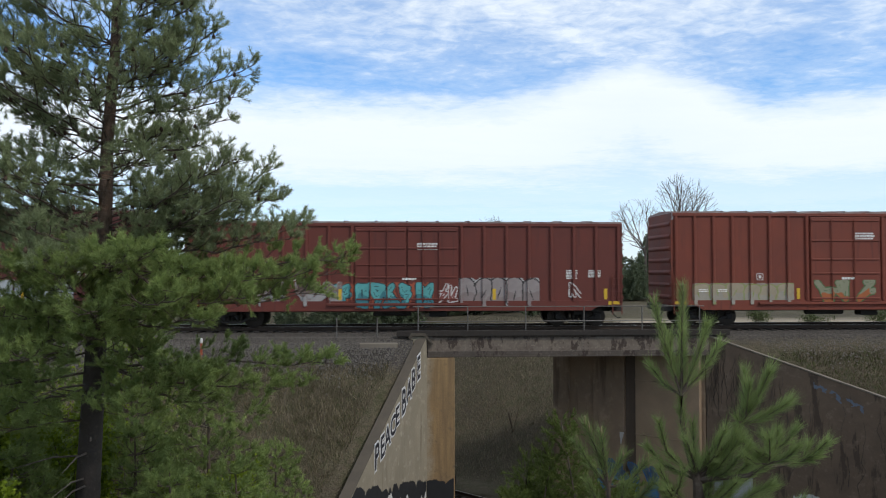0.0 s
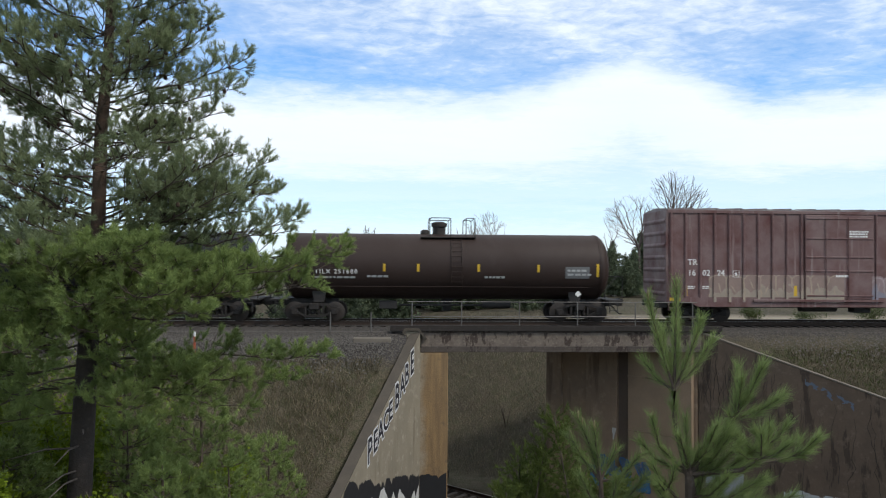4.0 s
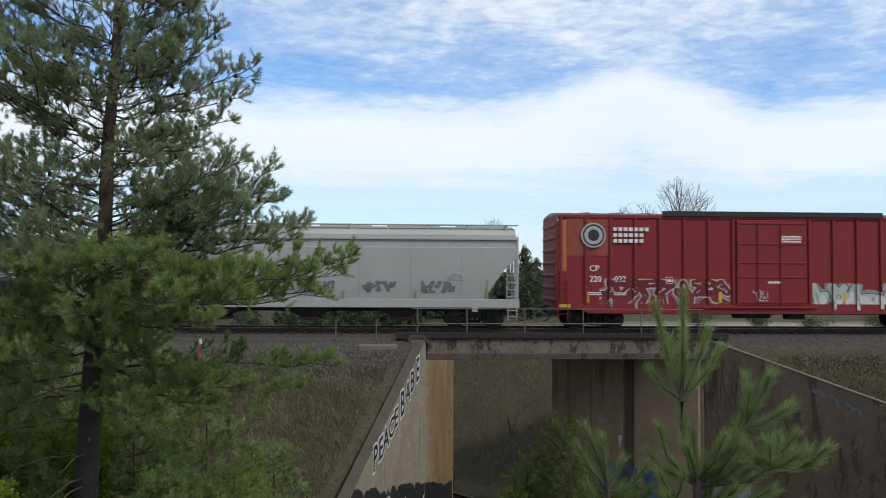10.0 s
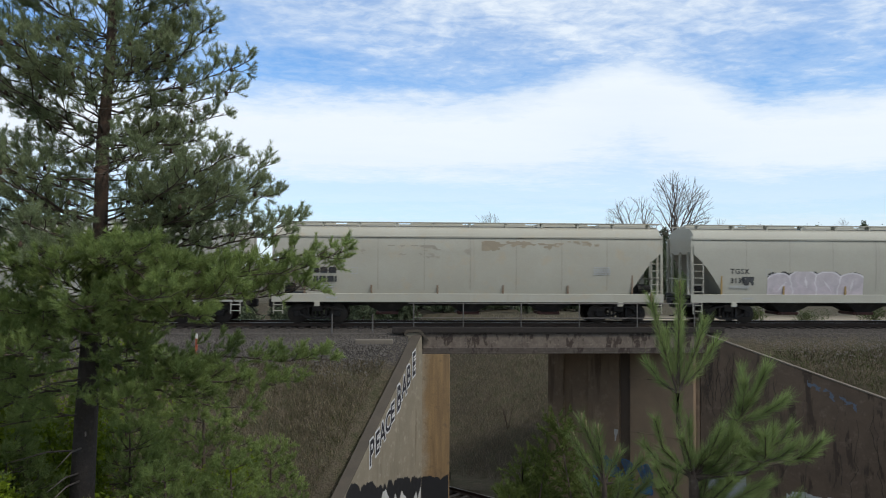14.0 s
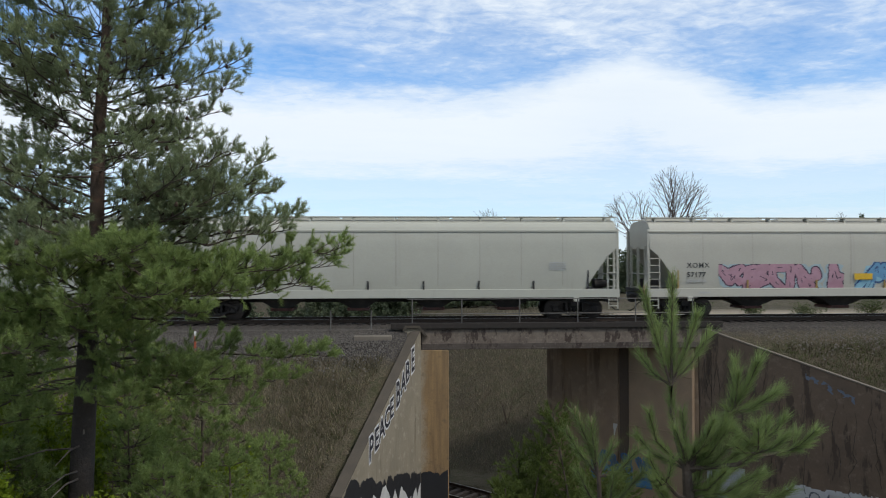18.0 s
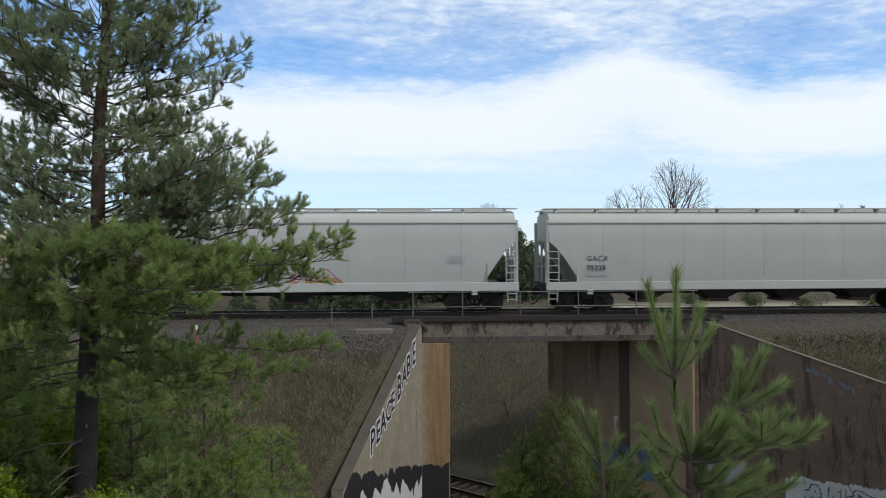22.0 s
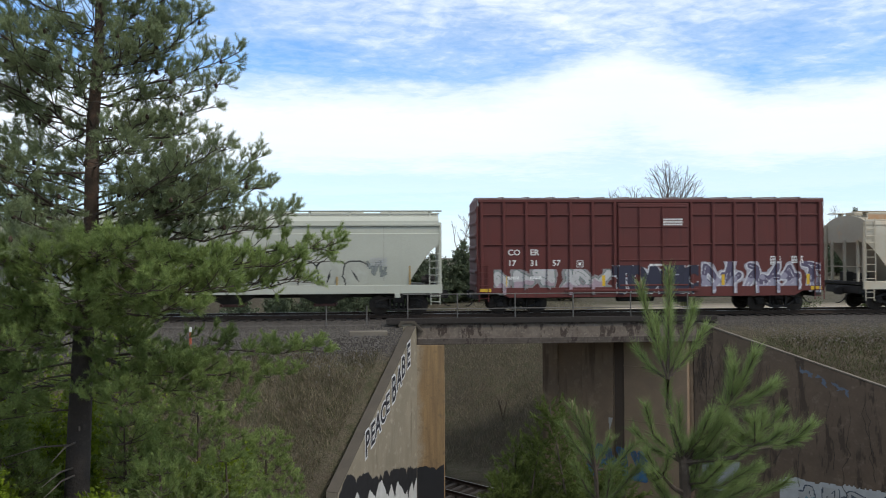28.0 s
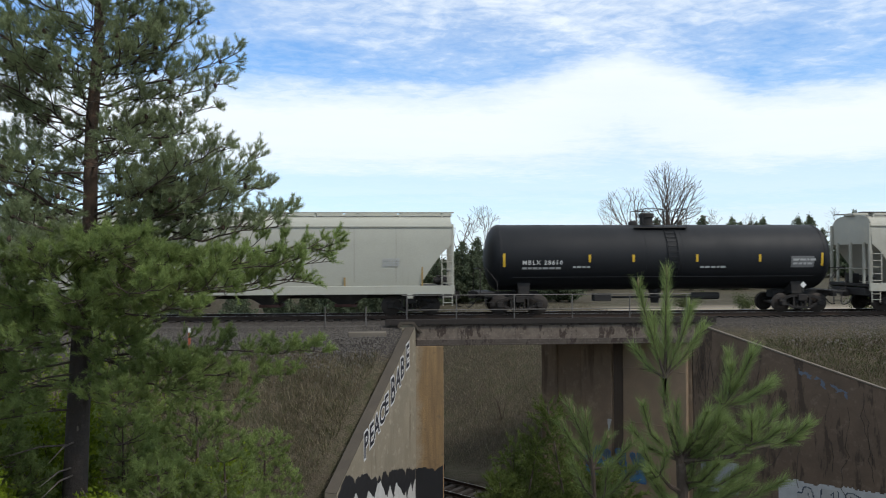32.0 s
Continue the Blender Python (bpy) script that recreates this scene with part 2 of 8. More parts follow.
M_BLACK = surface("black_stencil_paint", (0.02, 0.02, 0.022), (0.05, 0.05, 0.05), None, 6.0, 60, 0.6, bump=0.0)
M_GREYTXT = surface("faded_grey_stencil", (0.42, 0.42, 0.40), (0.3, 0.3, 0.29), None, 6.0, 60, 0.7, bump=0.0)
M_ORANGETXT = surface("faded_orange_stencil", (0.45, 0.24, 0.05), (0.3, 0.16, 0.05), None, 6.0, 60, 0.7, bump=0.0)
M_BARK = surface("flaky_pine_bark", (0.105, 0.07, 0.05), (0.06, 0.045, 0.038), (0.19, 0.10, 0.06), 4.0, 22, 0.95, bump=0.9, streak=(8, 8, 1.5))
M_OLDBARK = surface("dark_plated_bark", (0.062, 0.05, 0.043), (0.03, 0.025, 0.022), (0.11, 0.085, 0.07), 5.0, 20, 0.95, bump=1.0, streak=(9, 9, 2.0))
M_TWIG = surface("grey_brown_twig_bark", (0.085, 0.064, 0.05), (0.06, 0.045, 0.035), (0.2, 0.17, 0.14), 5.0, 40, 0.9)
M_FARBARK = surface("bare_branches", (0.13, 0.105, 0.09), (0.07, 0.056, 0.05), None, 3.0, 30, 0.95, bump=0.0)
M_BUD = surface("pale_resin_bud", (0.24, 0.19, 0.11), (0.15, 0.11, 0.06), None, 30.0, 90, 0.8)
M_CONE = surface("brown_pine_cone", (0.07, 0.045, 0.03), (0.03, 0.02, 0.015), (0.12, 0.08, 0.05), 30.0, 90, 0.9)
M_DEAD = surface("weathered_dead_wood", (0.19, 0.16, 0.135), (0.14, 0.115, 0.095), None, 6.0, 40, 0.95)
M_NEEDLE = foliage("grey_green_pine_needles", (0.175, 0.215, 0.115), (0.40, 0.45, 0.24), 0.48)
M_LOWPINE = foliage("olive_green_pine_needles", (0.145, 0.20, 0.068), (0.39, 0.475, 0.16), 0.48)
M_YOUNG = foliage("fresh_green_pine_needles", (0.145, 0.195, 0.07), (0.35, 0.43, 0.16), 0.46)
M_CEDAR = foliage("dull_green_cedar_sprays", (0.06, 0.082, 0.02), (0.16, 0.195, 0.05), 0.35)
M_SHRUB = foliage("yellow_green_spring_leaves", (0.115, 0.165, 0.014), (0.28, 0.36, 0.034), 0.46)
M_FARLEAF = foliage("far_conifer_needles", (0.075, 0.095, 0.06), (0.17, 0.20, 0.115), 0.35)
M_FARSHRUB = foliage("far_olive_leaves", (0.05, 0.07, 0.025), (0.10, 0.12, 0.045), 0.2)
M_DRY = foliage("dry_grass_blades", (0.06, 0.048, 0.03), (0.17, 0.14, 0.095), 0.25)
M_STRAW = foliage("bleached_bank_grass", (0.10, 0.083, 0.05), (0.34, 0.285, 0.195), 0.3)
# dry blades in a paler tone: light on the cutting put into their colour
M_PALEGRASS = foliage("brightened_dry_grass", (0.12, 0.105, 0.075), (0.30, 0.265, 0.195), 0.3)
M_GREENGRASS = foliage("short_green_grass", (0.045, 0.065, 0.018), (0.10, 0.12, 0.035), 0.25)


# ---- mesh helpers ----
def finish(bm, angle=35.0):
    """Recalculates normals and shades smooth but for sharp edges."""
    bmesh.ops.recalc_face_normals(bm, faces=bm.faces)
    lim = radians(angle)
    for f in bm.faces:
        f.smooth = True
    for e in bm.edges:
        e.smooth = len(e.link_faces) == 2 and e.calc_face_angle(0.0) < lim


def mesh_of(name, bm, material, angle=35.0):
    finish(bm, angle)
    me = bpy.data.meshes.new(name)
    bm.to_mesh(me)
    bm.free()
    for m in material if isinstance(material, (list, tuple)) else [material]:
        me.materials.append(m)
    return me


def part(name, bm, material, parent=None, label="", at=None, angle=35.0):
    """Links a bmesh (or a ready mesh, which alike pieces share) as ONE object under a thing or a part."""
    me = bm if isinstance(bm, bpy.types.Mesh) else mesh_of(name, bm, material, angle)
    ob = new(name, me)
    if parent:
        ob.parent = parent
    if at is not None:
        ob.matrix_basis = at if isinstance(at, Matrix) else Matrix.Translation(at)
    if label:
        ob["label"] = label
    return ob


def thing(name, label, category, at=None, group="", kind=""):
    ob = new(name)
    if at is not None:
        ob.matrix_basis = at if isinstance(at, Matrix) else Matrix.Translation(at)
    return tagged(ob, label, category, group, kind)


def box(bm, x0, x1, y0, y1, z0, z1, bevel=0.0):
    v = [bm.verts.new((x, y, z)) for z in (z0, z1) for x, y in ((x0, y0), (x1, y0), (x1, y1), (x0, y1))]
    fs = [bm.faces.new([v[i] for i in q]) for q in ((0, 3, 2, 1), (4, 5, 6, 7), (0, 1, 5, 4), (1, 2, 6, 5), (2, 3, 7, 6), (3, 0, 4, 7))]
    if bevel:
        bmesh.ops.bevel(bm, geom=list({e for f in fs for e in f.edges}), offset=bevel, segments=1, affect="EDGES")
    return bm


def rod(bm, p, q, r, r2=None, seg=8, caps=True):
    """A round bar from p to q."""
    p, q = Vector(p), Vector(q)
    r2 = r if r2 is None else r2
    turn = (q - p).to_track_quat("Z", "Y")
    rings = []
    for c, rr in ((p, r), (q, r2)):
        rings.append([bm.verts.new(c + turn @ Vector((rr * math.cos(2 * math.pi * i / seg), rr * math.sin(2 * math.pi * i / seg), 0))) for i in range(seg)])
    for i in range(seg):
        bm.faces.new((rings[0][i], rings[0][(i + 1) % seg], rings[1][(i + 1) % seg], rings[1][i]))
    if caps:
        bm.faces.new(rings[0][::-1])
        bm.faces.new(rings[1])
    return bm


def pipe(bm, pts, r, seg=6):
    """A bent round bar through the points."""
    pts = [Vector(p) for p in pts]
    rings = []
    for i, p in enumerate(pts):
        way = (pts[min(i + 1, len(pts) - 1)] - pts[max(i - 1, 0)])
        turn = way.to_track_quat("Z", "Y")
        rr = r[i] if isinstance(r, (list, tuple)) else r
        rings.append([bm.verts.new(p + turn @ Vector((rr * math.cos(2 * math.pi * k / seg), rr * math.sin(2 * math.pi * k / seg), 0))) for k in range(seg)])
    for a, b in zip(rings, rings[1:]):
        for k in range(seg):
            bm.faces.new((a[k], a[(k + 1) % seg], b[(k + 1) % seg], b[k]))
    bm.faces.new(rings[0][::-1])
    bm.faces.new(rings[-1])
    return bm


def lathe(bm, profile, axis="x", seg=32, at=(0, 0, 0)):
    """A body of revolution: profile of (along, radius)."""
    rings = []
    for a, r in profile:
        ring = []
        for i in range(seg):
            c, s = r * math.cos(2 * math.pi * i / seg), r * math.sin(2 * math.pi * i / seg)
            p = (a, c, s) if axis == "x" else (c, a, s) if axis == "y" else (c, s, a)
            ring.append(bm.verts.new(Vector(p) + Vector(at)))
        rings.append(ring)
    for a, b in zip(rings, rings[1:]):
        for i in range(seg):
            bm.faces.new((a[i], a[(i + 1) % seg], b[(i + 1) % seg], b[i]))
    bm.faces.new(rings[0][::-1])
    bm.faces.new(rings[-1])
    return bm


def prism(bm, outline, y0, y1):
    """An outline of (x, z) drawn out from y0 to y1."""
    a = [bm.verts.new((x, y0, z)) for x, z in outline]
    b = [bm.verts.new((x, y1, z)) for x, z in outline]
    bm.faces.new(a)
    bm.faces.new(b[::-1])
    for i in range(len(a)):
        j = (i + 1) % len(a)
        bm.faces.new((a[i], b[i], b[j], a[j]))
    return bm


def tri_mesh(name, verts, tris, material, slots=None):
    """A mesh from number arrays."""
    me = bpy.data.meshes.new(name)
    verts, tris = np.asarray(verts, np.float32), np.asarray(tris, np.int32)
    k = tris.shape[1]
    me.vertices.add(len(verts))
    me.vertices.foreach_set("co", verts.ravel())
    me.loops.add(tris.size)
    me.loops.foreach_set("vertex_index", tris.ravel())
    me.polygons.add(len(tris))
    me.polygons.foreach_set("loop_start", np.arange(0, tris.size, k, dtype=np.int32))
    if slots is not None:
        me.polygons.foreach_set("material_index", np.asarray(slots, np.int32))
    for m in material if isinstance(material, (list, tuple)) else [material]:
        me.materials.append(m)
    me.update(calc_edges=True)
    me.validate()
    return me

# ---- the lie of the land ----
# x runs along the upper track, y away from the camera, z = 0 is the upper rail head
TRACK_Y = 33.55
LOW_RAIL = -8.35
CUT_P, CUT_A = Vector((2.3, 35.0)), radians(-43)
CUT_D = Vector((math.cos(CUT_A), math.sin(CUT_A)))
CUT_N = Vector((-CUT_D.y, CUT_D.x))


def wobble(x, y, s=0.5):
    return noise.noise(Vector((x * s, y * s, 3.7)))


def hill(x, y):
    """The bank on which the camera stands."""
    pts = ((-80, 1.3), (0, 0.95), (4, 0.35), (8, -0.9), (11, -2.2), (15, -4.8), (19, -7.4), (22, -8.9))
    for (a, u), (b, v) in zip(pts, pts[1:]):
        if y <= b:
            return u + (v - u) * max(0.0, (y - a) / (b - a))
    return -9.0


def land(x, y):
    q = (x - CUT_P.x) * CUT_N.x + (y - CUT_P.y) * CUT_N.y
    floor = LOW_RAIL - 0.45
    if y < 31.45:
        between = x > 0.42 - (31 - y) * 0.385 and (x - 13.0) * 0.586 + (y - 31.15) * 0.81 < 0.32
        low = max(hill(x, y), floor)
        if between:
            return low + 0.06 * wobble(x, y, 1.0)
        crest = 30.55
        slope = -0.78 - max(0.0, crest - y) / 1.42
        return max(low, slope) + 0.12 * wobble(x, y, 0.7) * min(1, max(0, (30.5 - y) / 2))
    if y < 36.4:
        return floor if -3.5 < q < 5.0 else -0.62
    cut = floor + max(0.0, abs(q - 0.65) - 3.65) / 1.45
    far = -0.85 - 0.25 * min(1.0, (y - 36.4) / 3) + 0.12 * wobble(x, y, 0.15)
    return min(far, cut + 0.25 * wobble(x, y, 0.4))


def spread(stops):
    """Grid lines: (to, step) pairs from the first stop on."""
    out, at = [], stops[0]
    for to, step in stops[1:]:
        n = max(1, round((to - at) / step))
        out += [at + (to - at) * i / n for i in range(n)]
        at = to
    return out + [at]


def build_ground():
    xs = spread([-2200, (-600, 200), (-120, 16), (-30, 3), (-14, 0.8), (26, 0.3), (60, 2), (140, 8), (600, 20), (2200, 200)])
    ys = spread([-300, (-20, 20), (18, 1.0), (30, 0.35), (31.8, 0.12), (36.2, 0.7), (36.8, 0.1), (60, 0.7), (120, 4), (400, 20), (3500, 250)])
    v = [(x, y, land(x, y)) for y in ys for x in xs]
    w = len(xs)
    f = [(j * w + i, j * w + i + 1, (j + 1) * w + i + 1, (j + 1) * w + i) for j in range(len(ys) - 1) for i in range(w - 1)]
    me = tri_mesh("ground", v, f, M_GROUND)
    me.polygons.foreach_set("use_smooth", np.ones(len(f), bool))
    tagged(new("ground", me), "dry grassy railway banks with gravel and bare soil", "ground", kind="structure")


build_ground()


# ---- bridge ----
def wall_prism(name, a, b, thick, top_a, top_b, low, material, label, parent=None, side=1):
    """A wall standing on the line from a to b, thick to its back side, its top falling from top_a to top_b."""
    a, b = Vector(a), Vector(b)
    d = (b - a).normalized()
    back = Vector((-d.y, d.x)) * thick * side
    bm = bmesh.new()
    n = 10
    cols = []
    for i in range(n + 1):
        p, z = a.lerp(b, i / n), top_a + (top_b - top_a) * i / n
        cols.append([bm.verts.new((*p, low)), bm.verts.new((*p, z)), bm.verts.new((*(p + back), z)), bm.verts.new((*(p + back), low))])
    for c, e in zip(cols, cols[1:]):
        for k in range(4):
            bm.faces.new((c[k], e[k], e[(k + 1) % 4], c[(k + 1) % 4]))
    bm.faces.new(cols[0])
    bm.faces.new(cols[-1][::-1])
    ob = part(name, bm, material, parent)
    if not parent:
        tagged(ob, label, "wall", kind="structure")
    return ob


L_WING_A, L_WING_B = (0.79, 31.02), (-1.96, 23.6)
R_WING_A, R_WING_B = (13.0, 31.15), (26.2, 21.6)


def rust_wash():
    """Concrete whose ochre wash fades towards one edge, with runs, chips and a dark damp crown."""
    m = bpy.data.materials.new("rust_washed_concrete")
    m.use_nodes = True
    n = Nodes(m.node_tree)
    at = n.add("ShaderNodeTexCoord").outputs["Object"]
    xyz = n.add("ShaderNodeSeparateXYZ")
    n.link(at, xyz.inputs[0])
    big, small = n.noise(at, 1.1, 6, 0.65, 0.5), n.noise(at, 24.0, 4, 0.65)
    runs = n.noise(n.stretch(at, 5.0, 5.0, 0.35), 1.0, 5, 0.65)
    across = n.math("ADD", n.math("SUBTRACT", xyz.outputs[0], 0.62), n.math("MULTIPLY", n.math("SUBTRACT", big, 0.5), 0.9))
    ochre = n.mix(n.ramp(runs, [(0.35, 0.0), (0.68, 1.0)]), (0.285, 0.185, 0.09), (0.17, 0.112, 0.062))
    col = n.mix(n.ramp(across, [(0.18, 0.0), (0.5, 1.0)]), (0.30, 0.25, 0.18), ochre)
    col = n.mix(n.ramp(n.noise(at, 2.6, 5, 0.7), [(0.56, 0.0), (0.72, 0.8)]), col, (0.115, 0.085, 0.058))
    col = n.mix(n.ramp(small, [(0.3, 0.35), (0.6, 0.0)]), col, (0.12, 0.09, 0.06))
    b = n.add("ShaderNodeBsdfPrincipled", Roughness=0.9)
    b.inputs["Specular IOR Level"].default_value = 0.25
    n.link(col, b.inputs["Base Color"])
    bp = n.add("ShaderNodeBump", Strength=0.5, Distance=0.03)
    n.link(n.math("ADD", small, big), bp.inputs["Height"])
    n.link(bp.outputs[0], b.inputs["Normal"])
    o = n.add("ShaderNodeOutputMaterial")
    n.link(b.outputs[0], o.inputs[0])
    return m


def build_bridge():
    low = LOW_RAIL - 0.8
    # west abutment: end pier, breast wall hidden behind it, splayed wing
    west = thing("abutment", "rust-stained concrete bridge abutment with painted wing wall", "abutment")
    bm = bmesh.new()
    prism(bm, [(0.62, low), (1.98, low), (1.98, -1.22), (0.62, -1.22)], 31.02, 31.9)
    bmesh.ops.bevel(bm, geom=bm.edges[:], offset=0.03, segments=1, affect="EDGES")
    part("pier_end", bm, rust_wash(), west, "orange rust-washed concrete end")
    bm = bmesh.new()
    v = []
    for z in (low, -1.22):
        v.append([bm.verts.new((x, y, z)) for x, y in ((0.62, 31.9), (1.98, 31.9), (-2.6, 36.3), (-4.4, 36.3))])
    for k in range(4):
        bm.faces.new((v[0][k], v[0][(k + 1) % 4], v[1][(k + 1) % 4], v[1][k]))
    bm.faces.new(v[0])
    bm.faces.new(v[1])
    part("breast_wall", bm, M_CONC_DARK, west)
    wall_prism("wing_wall", L_WING_A, L_WING_B, 0.42, -0.34, -5.06, low, M_CONC, "", west, side=-1)
    a, b = Vector((*L_WING_A, -0.335)), Vector((*L_WING_B, -5.055))
    d = (b - a).xy.normalized()
    w = Vector((d.y, -d.x, 0)) * 0.42
    bm = bmesh.new()
    lo = [bm.verts.new(c) for c in (a, b, b + w, a + w)]
    hi = [bm.verts.new(c.co + Vector((0, 0, 0.02))) for c in lo]
    bm.faces.new(lo)
    bm.faces.new(hi[::-1])
    for k in range(4):
        bm.faces.new((lo[k], lo[(k + 1) % 4], hi[(k + 1) % 4], hi[k]))
    part("wall_top", bm, M_CAP, west, "dark lichen-covered top of the wall")
    bm = bmesh.new()
    box(bm, 0.05, 0.78, 31.0, 31.5, -1.22, -0.12, 0.04)
    part("parapet_block", bm, M_CONC, west)
    bm = bmesh.new()
    prism(bm, [(0.0, -0.36), (0.12, -0.16), (0.72, -0.16), (1.08, -0.62), (1.0, -0.66), (0.66, -0.27), (0.2, -0.27), (0.08, -0.42)], 30.92, 31.1)
    part("coping", bm, M_CAP, west, "worn pale coping stone")
    # east abutment: long skewed breast wall with buttresses, vine-stained wing
    east = thing("abutment", "dark damp concrete bridge abutment with sloping wing wall", "abutment")
    wall_prism("breast_wall", (7.3, 36.2), (12.95, 31.15), 1.4, -1.24, -1.24, low, M_CONC_DARK, "", east, side=1)
    d = (Vector((12.95, 31.15)) - Vector((7.3, 36.2))).normalized()
    back = Vector((-d.y, d.x))
    for s, wdt, dep, top in ((0.45, 0.9, 0.1, -1.24), (3.05, 1.6, 0.18, -1.24), (5.92, 3.0, 0.22, -1.24)):
        c = Vector((7.3, 36.2)) + d * s
        bm = bmesh.new()
        box(bm, -wdt / 2, wdt / 2, -dep, 0.05, low, top, 0.04)
        part("buttress", bm, M_CONC_DARK if s < 4 else surface("streaked_brown_concrete", (0.30, 0.215, 0.14), (0.12, 0.085, 0.06), None, 0.8, 25, 0.9, streak=(2.0, 2.0, 0.12), amount=0.7), east, "", Matrix.Translation((c.x, c.y, 0)) @ Matrix.Rotation(math.atan2(d.y, d.x), 4, "Z"))
    # thin dark strip that darkens the recess between the wall panels
    c = Vector((7.3, 36.2)) + d * 4.14 - back * 0.004
    part("dark_strip", box(bmesh.new(), -0.26, 0.26, -0.012, 0.02, low, -1.3), surface("dark_streaked_concrete", (0.105, 0.078, 0.058), (0.06, 0.045, 0.035), None, 1.5, 25, 0.8, streak=(5, 5, 0.3)), east, "dark vertical strip between the wall panels", Matrix.Translation((c.x, c.y, 0)) @ Matrix.Rotation(math.atan2(d.y, d.x), 4, "Z"))
    for z in (-2.52, -5.0):
        c = Vector((7.3, 36.2)) + d * 5.9 - back * 0.22
        part("form_ledge", box(bmesh.new(), -1.49, 1.49, -0.025, 0.02, z - 0.04, z, 0.008), M_CONC_DARK, east, "", Matrix.Translation((c.x, c.y, 0)) @ Matrix.Rotation(math.atan2(d.y, d.x), 4, "Z"))
    wall_prism("wing_wall", R_WING_A, R_WING_B, 0.6, -0.36, -5.5, low, M_CONC_VINE, "", east, side=1)
    # coping along the sloping top
    a, b = Vector((*R_WING_A, -0.34)), Vector((*R_WING_B, -5.48))
    n = 9
    for i in range(n):
        p, q = a.lerp(b, i / n + 0.0006), a.lerp(b, (i + 1) / n - 0.0006)
        w = Vector((back.x, back.y, 0))
        bm = bmesh.new()
        lo = [bm.verts.new(c) for c in (p - w * 0.02, q - w * 0.02, q + w * 0.22, p + w * 0.22)]
        hi = [bm.verts.new(c.co + Vector((0, 0, 0.045))) for c in lo]
        bm.faces.new(lo)
        bm.faces.new(hi[::-1])
        for k in range(4):
            bm.faces.new((lo[k], lo[(k + 1) % 4], hi[(k + 1) % 4], hi[k]))
        part("coping", bm, M_COPING, east)
    # deck girders
    RIVET = mesh_of("rivet", lathe(bmesh.new(), [(-0.016, 0.008), (-0.01, 0.02), (0.0, 0.024)], "y", 6), M_GIRDERLOW)
    for y, kind in ((31.2, "near"), (35.6, "far")):
        g = thing("bridge_girder", "riveted steel deck girder with flaking pale paint", "girder", (0, y, 0), "girders of the bridge")
        bm = bmesh.new()
        box(bm, 0.82, 13.2, -0.12, 0.012, -0.96, -0.36)
        part("web", bm, M_GIRDER, g)
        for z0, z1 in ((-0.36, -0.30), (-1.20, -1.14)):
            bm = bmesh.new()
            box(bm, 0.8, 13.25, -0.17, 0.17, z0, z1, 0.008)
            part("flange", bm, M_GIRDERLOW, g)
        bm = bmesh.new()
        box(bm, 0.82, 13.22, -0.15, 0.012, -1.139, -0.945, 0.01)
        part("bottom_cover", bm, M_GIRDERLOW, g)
        for k in range(5):
            part("splice_plate", box(bmesh.new(), 2.6 + k * 2.45, 2.95 + k * 2.45, -0.134, -0.118, -0.94, -0.37), M_GIRDER, g)
            for i in range(5):
                part("rivet", RIVET, None, g, "", (2.66 + k * 2.45, -0.134, -0.9 + 0.12 * i))
                part("rivet", RIVET, None, g, "", (2.89 + k * 2.45, -0.134, -0.9 + 0.12 * i))
    deck = thing("bridge_deck", "dark timber open deck of the railway bridge", "deck", (0, 0, 0))
    bm = bmesh.new()
    box(bm, 0.3, 13.6, 31.25, 35.75, -0.30, -0.27)
    part("deck_plate", bm, M_UNDER, deck)
    bm = bmesh.new()
    box(bm, -0.5, 14.0, 30.96, 31.16, -0.30, -0.06, 0.015)
    part("guard_timber", bm, M_TIE, deck)
    for k in range(4):
        bm = bmesh.new()
        y = 32.0 + k * 1.05
        box(bm, 0.8, 13.2, y - 0.1, y + 0.1, -1.1, -0.36)
        part("stringer", bm, M_UNDER, deck)
    # handrail on the near edge
    hr = thing("bridge_handrail", "thin weathered pipe handrail along the bridge edge", "handrail")
    xs = [-3.05, -1.33, 0.42, 2.55, 5.06, 7.6, 10.15, 12.7]
    pm = rod(bmesh.new(), (0, 0, -0.28), (0, 0, 0.96), 0.028, seg=6)
    pm = mesh_of("post", pm, M_HANDRAIL)
    low_pm = mesh_of("post", rod(bmesh.new(), (0, 0, -0.32), (0, 0, 0.5), 0.03, seg=6), M_HANDRAIL)
    for i, x in enumerate(xs):
        part("post", pm if i > 1 else low_pm, None, hr, "", (x, 31.06, 0))
    for z, x0 in ((0.96, 0.2), (0.33, 0.42)):
        part("rail_pipe", rod(bmesh.new(), (x0, 31.06, z), (12.9, 31.06, z), 0.022, seg=6), M_HANDRAIL, hr)


build_bridge()


# ---- tracks ----
def prism_x(outline, x0, x1):
    """An outline of (y, z) drawn out along x."""
    bm = bmesh.new()
    a = [bm.verts.new((x0, y, z)) for y, z in outline]
    b = [bm.verts.new((x1, y, z)) for y, z in outline]
    bm.faces.new(a)
    bm.faces.new(b[::-1])
    for i in range(len(a)):
        j = (i + 1) % len(a)
        bm.faces.new((a[i], b[i], b[j], a[j]))
    return bm


